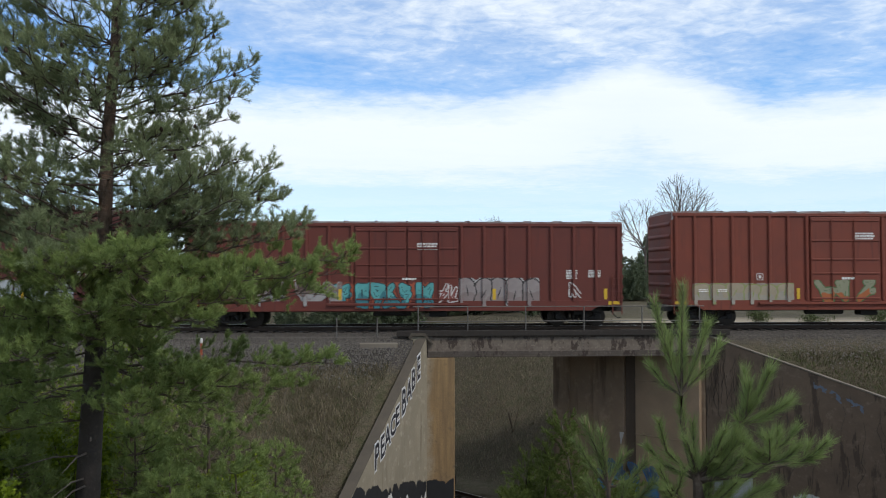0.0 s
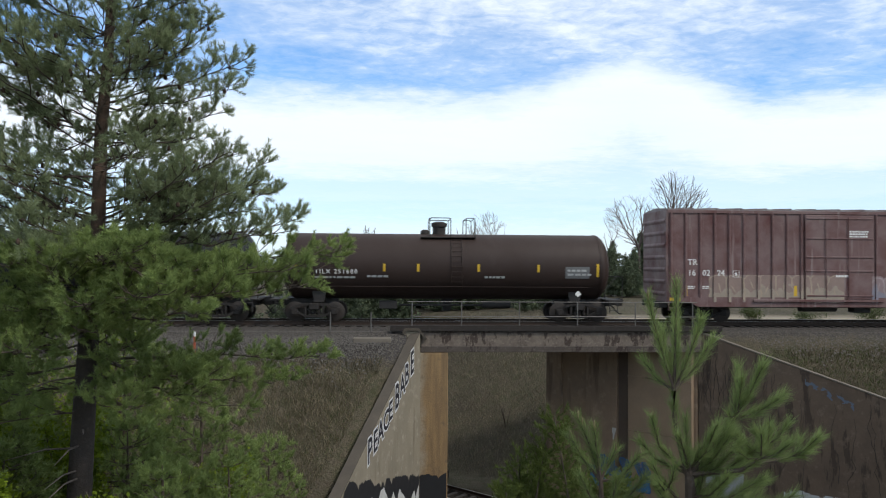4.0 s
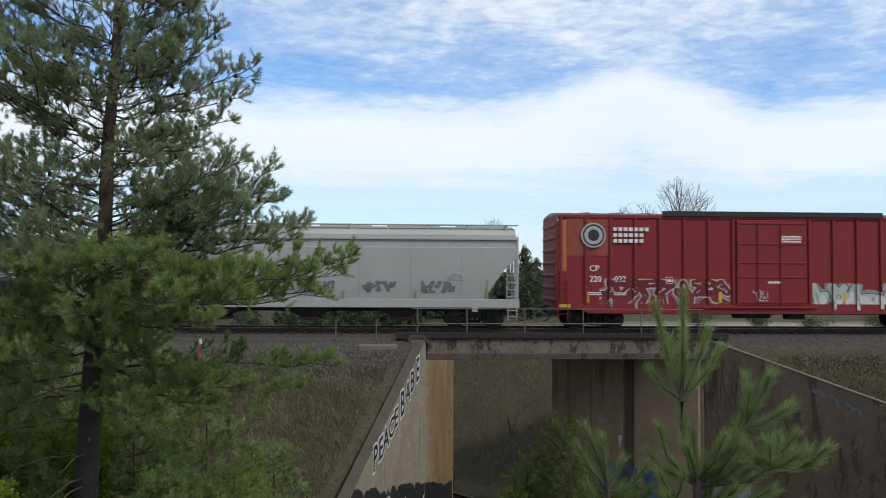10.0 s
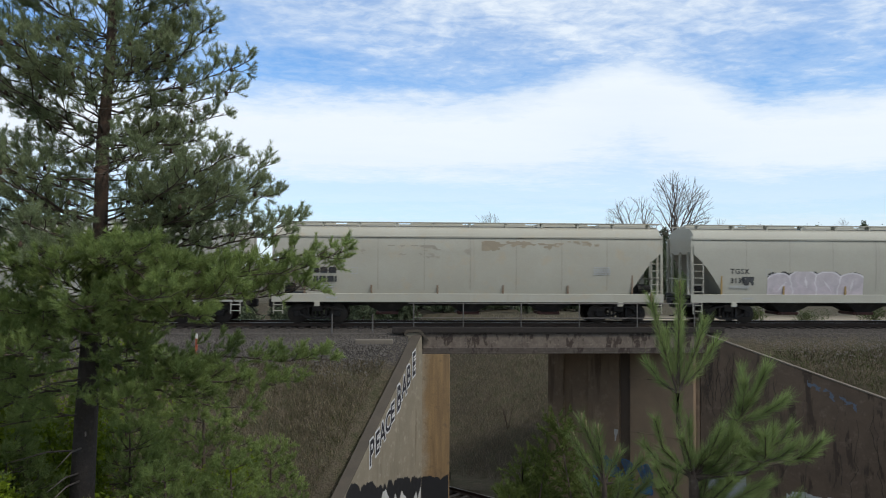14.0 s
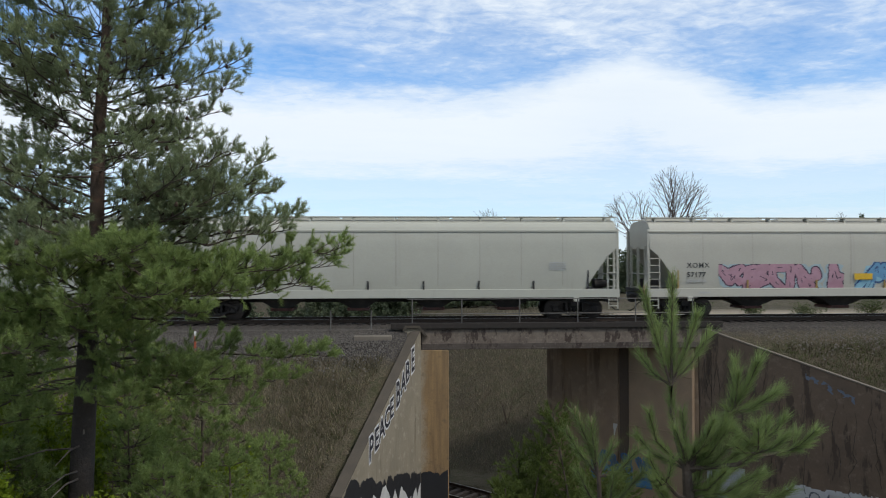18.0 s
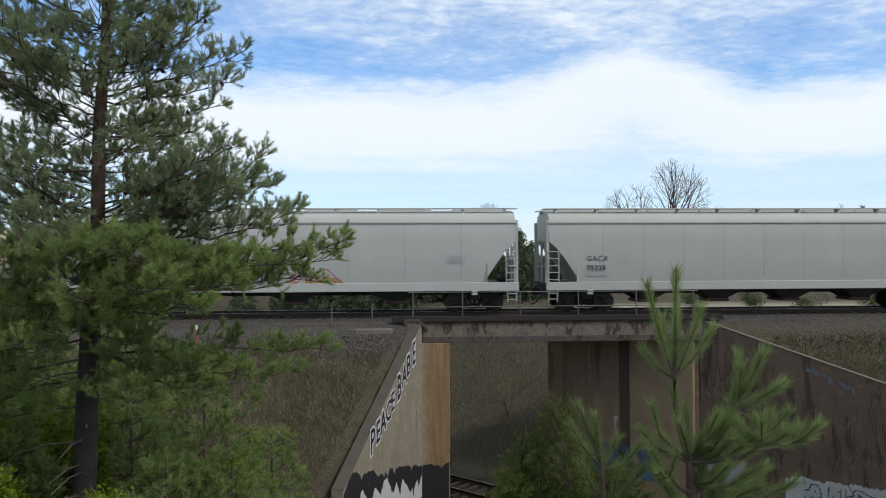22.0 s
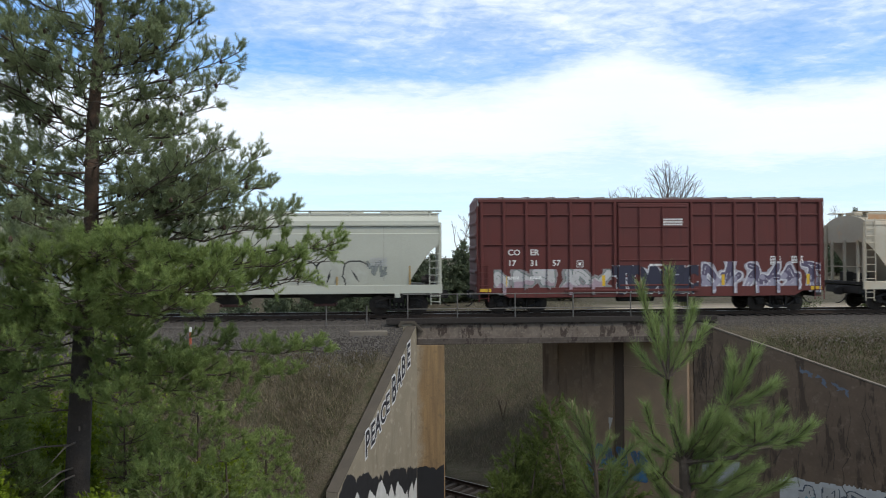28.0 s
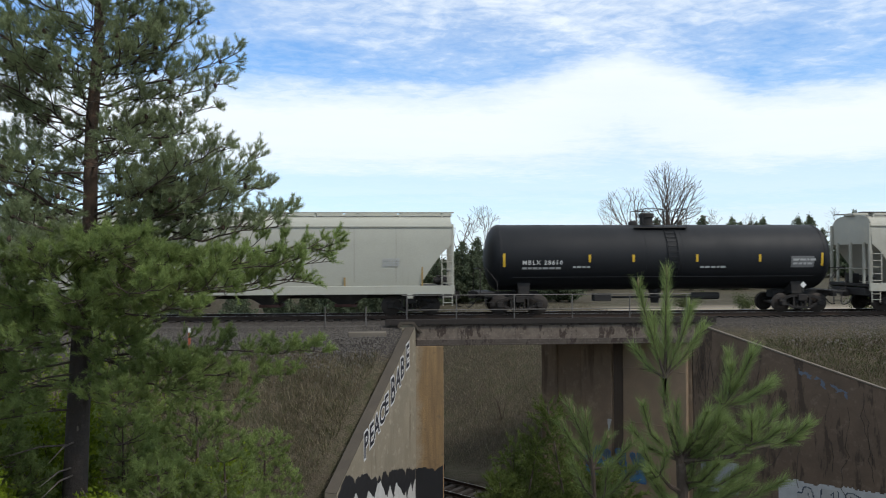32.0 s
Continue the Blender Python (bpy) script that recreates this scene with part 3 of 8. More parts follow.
def build_track(name, m, length, label, near, rest):
    """Rails on ties; ties within near of the middle are parts, the rest one piece."""
    tr = thing(name, label, "railway track", m)
    h = length / 2
    rm = mesh_of("rail", prism_x([(-0.07, -0.172), (0.07, -0.172), (0.07, -0.158), (0.012, -0.14), (0.012, -0.05), (0.036, -0.04), (0.036, -0.002), (-0.036, -0.002), (-0.036, -0.04), (-0.012, -0.05), (-0.012, -0.14), (-0.07, -0.158)], -h, h), M_RAIL)
    hm = mesh_of("rail_head", box(bmesh.new(), -length / 2, length / 2, -0.022, 0.022, -0.002, 0.0012), M_RAILTOP)
    for y in (-0.752, 0.752):
        r = part("rail", rm, None, tr, "", (0, y, 0))
        part("rail_head", hm, None, r)
    tm = mesh_of("tie", box(bmesh.new(), -0.115, 0.115, -1.3, 1.3, -0.36, -0.176, 0.012), M_TIE)
    pitch = 0.53
    k = int(near / pitch)
    for i in range(-k, k + 1):
        part("tie", tm, None, tr, "", Matrix.Translation((i * pitch, random.uniform(-0.03, 0.03), 0)) @ Matrix.Rotation(random.uniform(-0.02, 0.02), 4, "Z"))
    if rest:
        bm = bmesh.new()
        for i in range(k + 1, int(length / 2 / pitch)):
            for s in (-1, 1):
                box(bm, s * i * pitch - 0.115, s * i * pitch + 0.115, -1.3, 1.3, -0.36, -0.176)
        tagged(part("ties", bm, M_TIE, tr), kind="stuff")
    return tr


build_track("upper_track", pose(5, TRACK_Y, 0), 1160, "rusty rails on dark timber ties over the bridge", 34, True)
build_track("lower_track", Matrix.Translation((CUT_P.x, CUT_P.y, LOW_RAIL)) @ Matrix.Rotation(CUT_A, 4, "Z"), 120, "rusty single track running beneath the bridge", 12, True)


def build_ballast():
    """Shoulder of crushed stone under the upper track on both sides of the bridge."""
    grav = surface("crushed_stone", (0.115, 0.105, 0.094), (0.06, 0.054, 0.048), (0.17, 0.155, 0.14), 6.0, 30, 0.95, bump=1.0)
    for x0, x1 in ((-580, 0.2), (13.35, 580)):
        bm = bmesh.new()
        prof = [(29.9, -1.35), (30.45, -0.77), (31.15, -0.36), (31.95, -0.23), (35.15, -0.23), (36.1, -0.45), (37.0, -1.1)]
        near, far_x = (x1, x0) if x0 < 0 else (x0, x1)
        xs = [near + (far_x - near) * s for s in (0, 0.004, 0.012, 0.03, 0.08, 0.3, 1)]
        # the near ends stop behind the splayed wing walls
        def clear(x, y):
            return max(x, 13.35 + max(0.0, 31.15 - y) * 1.382) if x0 > 0 else min(x, 0.45 - max(0.0, 31.02 - y) * 0.37)

        cols = [[bm.verts.new((clear(x, y), y, z + 0.02 * wobble(x, y, 3))) for y, z in prof] for x in xs]
        for a, b in zip(cols, cols[1:]):
            for k in range(len(prof) - 1):
                bm.faces.new((a[k], a[k + 1], b[k + 1], b[k]))
        ob = part("ballast", bm, M_GROUND)
        tagged(ob, "grey crushed-stone ballast shoulder beside the rails", "ballast", kind="structure")
    # loose stones on the shoulders, too many to count
    rng = np.random.default_rng(5)
    tet = np.array([(1, 0, -0.4), (-0.5, 0.87, -0.4), (-0.5, -0.87, -0.4), (0, 0, 0.8)])
    idx = np.array([(0, 1, 3), (1, 2, 3), (2, 0, 3)])
    V, F = [], []
    for i in range(15000):
        x = rng.uniform(-14, 0.0) if rng.random() < 0.75 else rng.uniform(13.4, 28)
        y = 31.9 - abs(rng.normal(0, 1.3))
        if y < 27.5 or (x > 5 and (x - 13.0) * 0.586 + (y - 31.15) * 0.81 < 0.75) or (x < 5 and x > 0.1 - (31 - y) * 0.385 - 0.35):
            continue
        z = max(land(x, y), -0.75 + (y - 30.45) * 0.5 if y < 31.15 else -0.36) + 0.01
        a, s = rng.uniform(0, 6.28), rng.uniform(0.02, 0.055)
        c, sn = math.cos(a), math.sin(a)
        p = tet @ np.array([(c, -sn, 0), (sn, c, 0), (0, 0, 1)]) * s * rng.uniform(0.7, 1.3, 3) + (x, y, z)
        F.append(idx + 4 * len(V))
        V.append(p)
    ob = new("loose_stones", tri_mesh("loose_stones", np.concatenate(V), np.concatenate(F), grav))
    tagged(ob, "loose grey ballast stones scattered down the bank", "gravel", kind="stuff")


build_ballast()

# ---- the freight train: parts shared by all cars ----
# a car's space: x along it, y = -1.55 the side towards the camera, z = 0 the rail head
SIDE = 1.55
TEXTS = {}


def lettering(words, size, material, parent, x, z, y, label="", spacing=1.0):
    """Stencilled characters on a side that faces -y, their lower left corner at (x, z)."""
    key = (words, size, material.name, spacing)
    if key not in TEXTS:
        cu = bpy.data.curves.new("lettering", "FONT")
        cu.body, cu.size, cu.extrude, cu.space_character, cu.resolution_u = words, size, 0.003, spacing, 2
        cu.offset = size * 0.012
        tmp = bpy.data.objects.new("lettering", cu)
        scene.collection.objects.link(tmp)
        me = bpy.data.meshes.new_from_object(tmp.evaluated_get(bpy.context.evaluated_depsgraph_get()))
        bpy.data.objects.remove(tmp)
        bpy.data.curves.remove(cu)
        me.materials.clear()
        me.materials.append(material)
        TEXTS[key] = me
    return part("lettering", TEXTS[key], None, parent, label, Matrix.Translation((x, y, z)) @ Matrix.Rotation(radians(90), 4, "X"))


def bars(parent, x, z, y, rows, width, height, material, seed=1, gap=0.5, name="small_print"):
    """Writing too small to read: short plain bars."""
    rng = random.Random(seed)
    bm = bmesh.new()
    for r in range(rows):
        zz, xx = z - r * height * (1 + gap), x
        while xx < x + width - 0.03:
            w = rng.uniform(0.12, 0.34) if height > 0.15 else rng.uniform(0.05, 0.15)
            w = min(w, x + width - xx)
            box(bm, xx, xx + w, y - 0.004, y, zz - height, zz)
            xx += w + (0.06 if height > 0.15 else 0.028)
    return part(name, bm, material, parent)


def plate(name, parent, x0, x1, z0, z1, y, material, label=""):
    return part(name, box(bmesh.new(), x0, x1, y - 0.006, y, z0, z1), material, parent, label)


PAINTS = {}


def paint(col):
    if col not in PAINTS:
        PAINTS[col] = surface("spray_paint", col, tuple(c * 0.6 for c in col), None, 3.0, 50, 0.6, bump=0.0)
    return PAINTS[col]


def patches(mask, least=10):
    """The unbroken patches of a grid of cells, as pairs of row and column arrays."""
    left = set(zip(*(v.tolist() for v in np.nonzero(mask))))
    found = []
    while left:
        edge, patch = [left.pop()], []
        while edge:
            j, i = edge.pop()
            patch.append((j, i))
            for q in ((j + 1, i), (j - 1, i), (j, i + 1), (j, i - 1), (j + 1, i + 1), (j - 1, i - 1), (j + 1, i - 1), (j - 1, i + 1)):
                if q in left:
                    left.remove(q)
                    edge.append(q)
        if len(patch) >= least:
            found.append(tuple(np.array(sorted(patch)).T))
    return sorted(found, key=lambda p: (p[1].min(), p[0].min()))


GLYPHS = {}


def glyph_distance(ch, gx, gz, x0, wide, z0, tall, lean_, cell):
    """How far each grid cell lies outside one bold capital fitted into the given box."""
    if ch not in GLYPHS:
        cu = bpy.data.curves.new("letter", "FONT")
        cu.body, cu.size, cu.offset, cu.resolution_u = ch, 1.0, 0.045, 3
        tmp = bpy.data.objects.new("letter", cu)
        scene.collection.objects.link(tmp)
        me = bpy.data.meshes.new_from_object(tmp.evaluated_get(bpy.context.evaluated_depsgraph_get()))
        bpy.data.objects.remove(tmp)
        bpy.data.curves.remove(cu)
        me.calc_loop_triangles()
        P = np.array([v.co[:2] for v in me.vertices])
        P = (P - P.min(0)) / (P.max(0) - P.min(0))
        GLYPHS[ch] = P[np.array([t.vertices[:] for t in me.loop_triangles])]
        bpy.data.meshes.remove(me)
    near = (gx > x0 - 0.5) & (gx < x0 + wide + 0.5)
    u = (gx[near] - x0 - lean_ * (gz[near] - z0)) / wide
    v = (gz[near] - z0) / tall
    u, v = u + 0.015 * np.sin(v * 7.0 + x0 * 3), v + 0.02 * np.sin(u * 6.0 + x0 * 2)
    hit = np.zeros(u.shape, bool)
    for a, b, c in GLYPHS[ch]:
        e = [(q[0] - p[0]) * (v - p[1]) - (q[1] - p[1]) * (u - p[0]) for p, q in ((a, b), (b, c), (c, a))]
        hit |= ((e[0] >= 0) & (e[1] >= 0) & (e[2] >= 0)) | ((e[0] <= 0) & (e[1] <= 0) & (e[2] <= 0))
    out = np.full(gx.shape, 9.0)
    if hit.any():
        q = np.stack([gx[near], gz[near]], 1)
        inside = q[hit]
        out[near] = np.array([0.0 if k else np.hypot(*(inside - p).T).min() for p, k in zip(q, hit)])
    return out


def graffiti(parent, x0, x1, z0, z1, letters, line, fill, glow=None, seed=1, fat=0.13, skin=None, y=-SIDE, cell=0.03, curve=None, name="graffiti_letter", label="", edge=0.045, word="", style=""):
    """Sprayed abstract lettering, laid cell by cell on the side: skin(x) says how far a rib stands out there, curve(z) how far the side bulges."""
    rng = np.random.default_rng(seed)
    letters = len(word) or letters
    nx, nz = int((x1 - x0) / cell), int((z1 - z0) / cell)
    gx, gz = np.meshgrid((np.arange(nx) + 0.5) * cell, (np.arange(nz) + 0.5) * cell)
    w, h = (x1 - x0) / letters, z1 - z0
    dist = np.full(gx.shape, 9.0)
    own = np.zeros(gx.shape, int)
    if word:
        # painted capitals, each wider than its share so that neighbours touch
        for k, ch in enumerate(word):
            away = glyph_distance(ch, gx, gz, (k - 0.05) * w, w * 1.1, h * 0.06, h * 0.88, rng.normal(0.0, 0.07), cell)
            own[away < dist] = k
            dist = np.minimum(dist, away)
    elif style == "bubble":
        # swollen letters: two or three lobes each round a slit
        for k in range(letters):
            for zc_, rx, rz in ((0.30, 0.60, 0.30), (0.66, 0.56, 0.30), (0.5, 0.5, 0.36)):
                cx, cz = (k + 0.5 + rng.normal(0, 0.07)) * w, (zc_ + rng.normal(0, 0.05)) * h
                e = (np.hypot((gx - cx) / (rx * w), (gz - cz) / (rz * h)) - 1) * min(rx * w, rz * h)
                own[e < dist] = k
                dist = np.minimum(dist, e)
            cx, cz = (k + 0.5 + rng.normal(0, 0.08)) * w, (0.5 + rng.normal(0, 0.1)) * h
            lean_ = rng.normal(0, 0.4)
            slit = np.abs(gx - cx - lean_ * (gz - cz)) / (0.05 * w) + np.abs(gz - cz) / (0.22 * h)
            dist[(slit < 1) & (own == k)] = 0.02
        dist = dist + fat
    else:
        for k in range(letters):
            nodes = [np.array(((0.13 + 0.37 * i) * w + k * w, (0.15 + 0.35 * j) * h)) for j in range(3) for i in range(3)]
            nodes = [p + rng.normal(0, 0.045, 2) * (w, h) for p in nodes]
            walk_ = [int(rng.integers(9))]
            while len(walk_) < 6:
                step = int(rng.integers(9))
                if step != walk_[-1]:
                    walk_.append(step)
            for a, b in zip(walk_, walk_[1:]):
                p, q = nodes[a], nodes[b]
                d = q - p
                t = np.clip(((gx - p[0]) * d[0] + (gz - p[1]) * d[1]) / (d @ d + 1e-9), 0, 1)
                e = np.hypot(gx - p[0] - t * d[0], gz - p[1] - t * d[1])
                own[e < dist] = k
                dist = np.minimum(dist, e)
    rough = np.array([[noise.noise(Vector((i * cell * 3, j * cell * 3, seed))) for i in range(nx)] for j in range(nz)])
    body = fat * (1 + 0.25 * rough)
    slot = np.full(gx.shape, -1)
    if glow:
        slot[dist < body * 1.6 + 0.10 * (0.4 + rough)] = 2
    slot[dist < body + max(edge, cell * 1.2)] = 0
    slot[dist < body] = 1
    if word or style:
        # a line where one letter overlaps the next
        seam = np.zeros(own.shape, bool)
        seam[:, 1:] = own[:, 1:] != own[:, :-1]
        seam[:, :-1] |= seam[:, 1:]
        slot[seam & (slot == 1)] = 0
    if len(fill) > 1:
        shade = (gz / h + 0.35 * rough) < 0.45
        slot[(slot == 1) & shade] = 3
    if fat > 0.08 and not word and not style:
        slot[(dist < fat * 0.09) & (rough > 0.12)] = 0
    mats = [paint(tuple(round(0.84 * v, 4) for v in c)) for c in (line, fill[0], glow or line, fill[-1])]

    def lay(js, is_):
        xs, zs = x0 + is_ * cell, z0 + js * cell
        out = np.array([(skin(a + cell / 2) if skin else 0.0) + (curve(b + cell / 2) if curve else 0.0) for a, b in zip(xs, zs)])
        yy = y - out - 0.005
        V = np.stack([np.stack([xs + a * cell, yy, zs + b * cell], 1) for a, b in ((0, 0), (1, 0), (1, 1), (0, 1))], 1).reshape(-1, 3)
        part(name, tri_mesh(name, V, np.arange(len(V)).reshape(-1, 4), mats, slot[js, is_]), None, parent, label)

    for k in range(letters):
        for js, is_ in patches((slot >= 0) & (own == k)):
            lay(js, is_)


def smudges(parent, x0, x1, z0, z1, col, seed, curve, cut=0.2, long=0.9, tall=3.0, cell=0.045, label="rusty smudges on the paint"):
    """Thin streaks of rust or dirt with ragged edges, laid on a bulging side."""
    V = []
    for i in range(int((x1 - x0) / cell)):
        for j in range(int((z1 - z0) / cell)):
            x, z = x0 + i * cell, z0 + j * cell
            f = noise.noise(Vector((x * long, z * tall, seed))) + 0.45 * noise.noise(Vector((x * long * 5, z * tall * 4, seed)))
            if f > cut:
                yy = -SIDE - curve(z + cell / 2) - 0.004
                V += [(x, yy, z), (x + cell, yy, z), (x + cell, yy, z + cell), (x, yy, z + cell)]
    if V:
        part("rust_smudge", tri_mesh("rust_smudge", np.array(V), np.arange(len(V)).reshape(-1, 4), paint(col)), None, parent, label)


# trucks and couplers, built once
def make_wheelset():
    bm = bmesh.new()
    for s in (-1, 1):
        y = 0.75 * s
        lathe(bm, [(y - 0.07, 0.13), (y - 0.07, 0.40), (y - 0.045, 0.45), (y - 0.02, 0.42), (y + 0.06, 0.415), (y + 0.065, 0.34), (y + 0.03, 0.30), (y + 0.03, 0.16), (y + 0.08, 0.14)] if s < 0 else
              [(y - 0.08, 0.14), (y - 0.03, 0.16), (y - 0.03, 0.30), (y - 0.065, 0.34), (y - 0.06, 0.415), (y + 0.02, 0.42), (y + 0.045, 0.45), (y + 0.07, 0.40), (y + 0.07, 0.13)], "y", 24)
    rod(bm, (0, -1.02, 0), (0, 1.02, 0), 0.085, seg=10)
    # worn blotches on the plates let the turning be seen
    for s in (-1, 1):
        for a in range(4):
            c, sn = math.cos(a * math.pi / 2), math.sin(a * math.pi / 2)
            rod(bm, (0.23 * c, 0.70 * s, 0.23 * sn), (0.23 * c, 0.80 * s, 0.23 * sn), 0.035, seg=6)
    return mesh_of("wheelset", bm, M_WHEEL)


def make_sideframe():
    bm = bmesh.new()
    prism(bm, [(-1.08, 0.50), (-0.46, 0.70), (0.46, 0.70), (1.08, 0.50), (1.1, 0.60), (0.48, 0.81), (-0.48, 0.81), (-1.1, 0.60)], -0.07, 0.07)
    prism(bm, [(-1.0, 0.34), (-0.72, 0.34), (-0.36, 0.16), (0.36, 0.16), (0.72, 0.34), (1.0, 0.34), (0.7, 0.44), (0.34, 0.25), (-0.34, 0.25), (-0.7, 0.44)], -0.06, 0.06)
    for x in (-0.42, 0.34):
        box(bm, x, x + 0.08, -0.06, 0.06, 0.24, 0.72)
    for x in (-0.89, 0.89):
        box(bm, x - 0.15, x + 0.15, -0.09, 0.07, 0.30, 0.56, 0.02)
        rod(bm, (x, -0.14, 0.42), (x, -0.05, 0.42), 0.11, seg=12)
    return mesh_of("side_frame", bm, M_TRUCK)


def make_springs():
    bm = bmesh.new()
    for x in (-0.2, 0.0, 0.2):
        lathe(bm, [(0.26 + 0.03 * i, 0.075 if i % 2 else 0.055) for i in range(11)], "z", 10, (x, 0, 0))
    box(bm, -0.33, 0.33, -0.12, 0.12, 0.20, 0.26)
    return mesh_of("spring_nest", bm, M_TRUCK)


W_MESH, SF_MESH, SP_MESH = make_wheelset(), make_sideframe(), make_springs()
BOLSTER = mesh_of("bolster", box(bmesh.new(), -0.22, 0.22, -1.15, 1.15, 0.52, 0.82, 0.03), M_TRUCK)
BRAKE = mesh_of("brake_beam", rod(box(bmesh.new(), -0.04, 0.04, -0.7, 0.7, 0.32, 0.40), (0, -0.85, 0.36), (0, 0.85, 0.36), 0.03, seg=6), M_TRUCK)


def make_coupler():
    bm = bmesh.new()
    box(bm, -0.75, 0.0, -0.14, 0.14, 0.72, 0.98, 0.03)
    prism(bm, [(0.0, 0.70), (0.22, 0.66), (0.34, 0.70), (0.34, 1.0), (0.22, 1.04), (0.0, 1.0)], -0.17, 0.12)
    return mesh_of("coupler", bm, M_TRUCK)


def make_hose():
    return mesh_of("air_hose", pipe(bmesh.new(), [(-0.1, 0.3, 0.75), (0.12, 0.32, 0.62), (0.3, 0.3, 0.38), (0.42, 0.2, 0.28), (0.52, 0.1, 0.3)], 0.028), M_UNDER)


CPL_MESH, HOSE_MESH = make_coupler(), make_hose()
WHEELS_A, WHEELS_B, CARS = [], [], []


def running_gear(car, L, inset=1.9, reach=0.0):
    """Two trucks, couplers and hoses."""
    for s in (-1, 1):
        tr = part("truck", BOLSTER, None, car, "grimy cast-steel four-wheel truck", (s * (L / 2 - inset), 0, 0))
        for y in (-1.0, 1.0):
            f = part("side_frame", SF_MESH, None, tr, "", Matrix.Translation((0, y, 0)) @ Matrix.Rotation(0 if y < 0 else math.pi, 4, "Z"))
            part("spring_nest", SP_MESH, None, tr, "", (0, y * 0.97, 0.0))
        for x, keep in ((-0.89, WHEELS_A), (0.89, WHEELS_B)):
            keep.append(part("wheelset", W_MESH, None, tr, "", (x, 0, 0.42)))
            part("brake_beam", BRAKE, None, tr, "", (x * 0.45, 0, 0.08))
        end = Matrix.Rotation(0 if s > 0 else math.pi, 4, "Z")
        part("coupler", CPL_MESH, None, car, "", Matrix.Translation((s * (L / 2 + reach), 0, 0)) @ end)
        part("air_hose", HOSE_MESH, None, car, "", Matrix.Translation((s * (L / 2 + reach - 0.1), 0, 0)) @ end)


def ladder_mesh(width, z0, z1, rungs, r=0.014):
    bm = bmesh.new()
    for x in (0, width):
        box(bm, x - 0.02, x + 0.02, -0.012, 0.012, z0, z1)
    for i in range(rungs):
        z = z0 + (z1 - z0) * (i + 0.5) / rungs
        rod(bm, (0, -0.02, z), (width, -0.02, z), r, seg=5)
    return bm


def car_thing(name, label, category, sl, sr):
    """A car whose ends lie at sl and sr along the track at the start."""
    car = thing(name, label, category, (0.5 * (sl + sr), TRACK_Y, 0), "cars of the freight train")
    CARS.append((car, 0.5 * (sl + sr)))
    return car, sr - sl


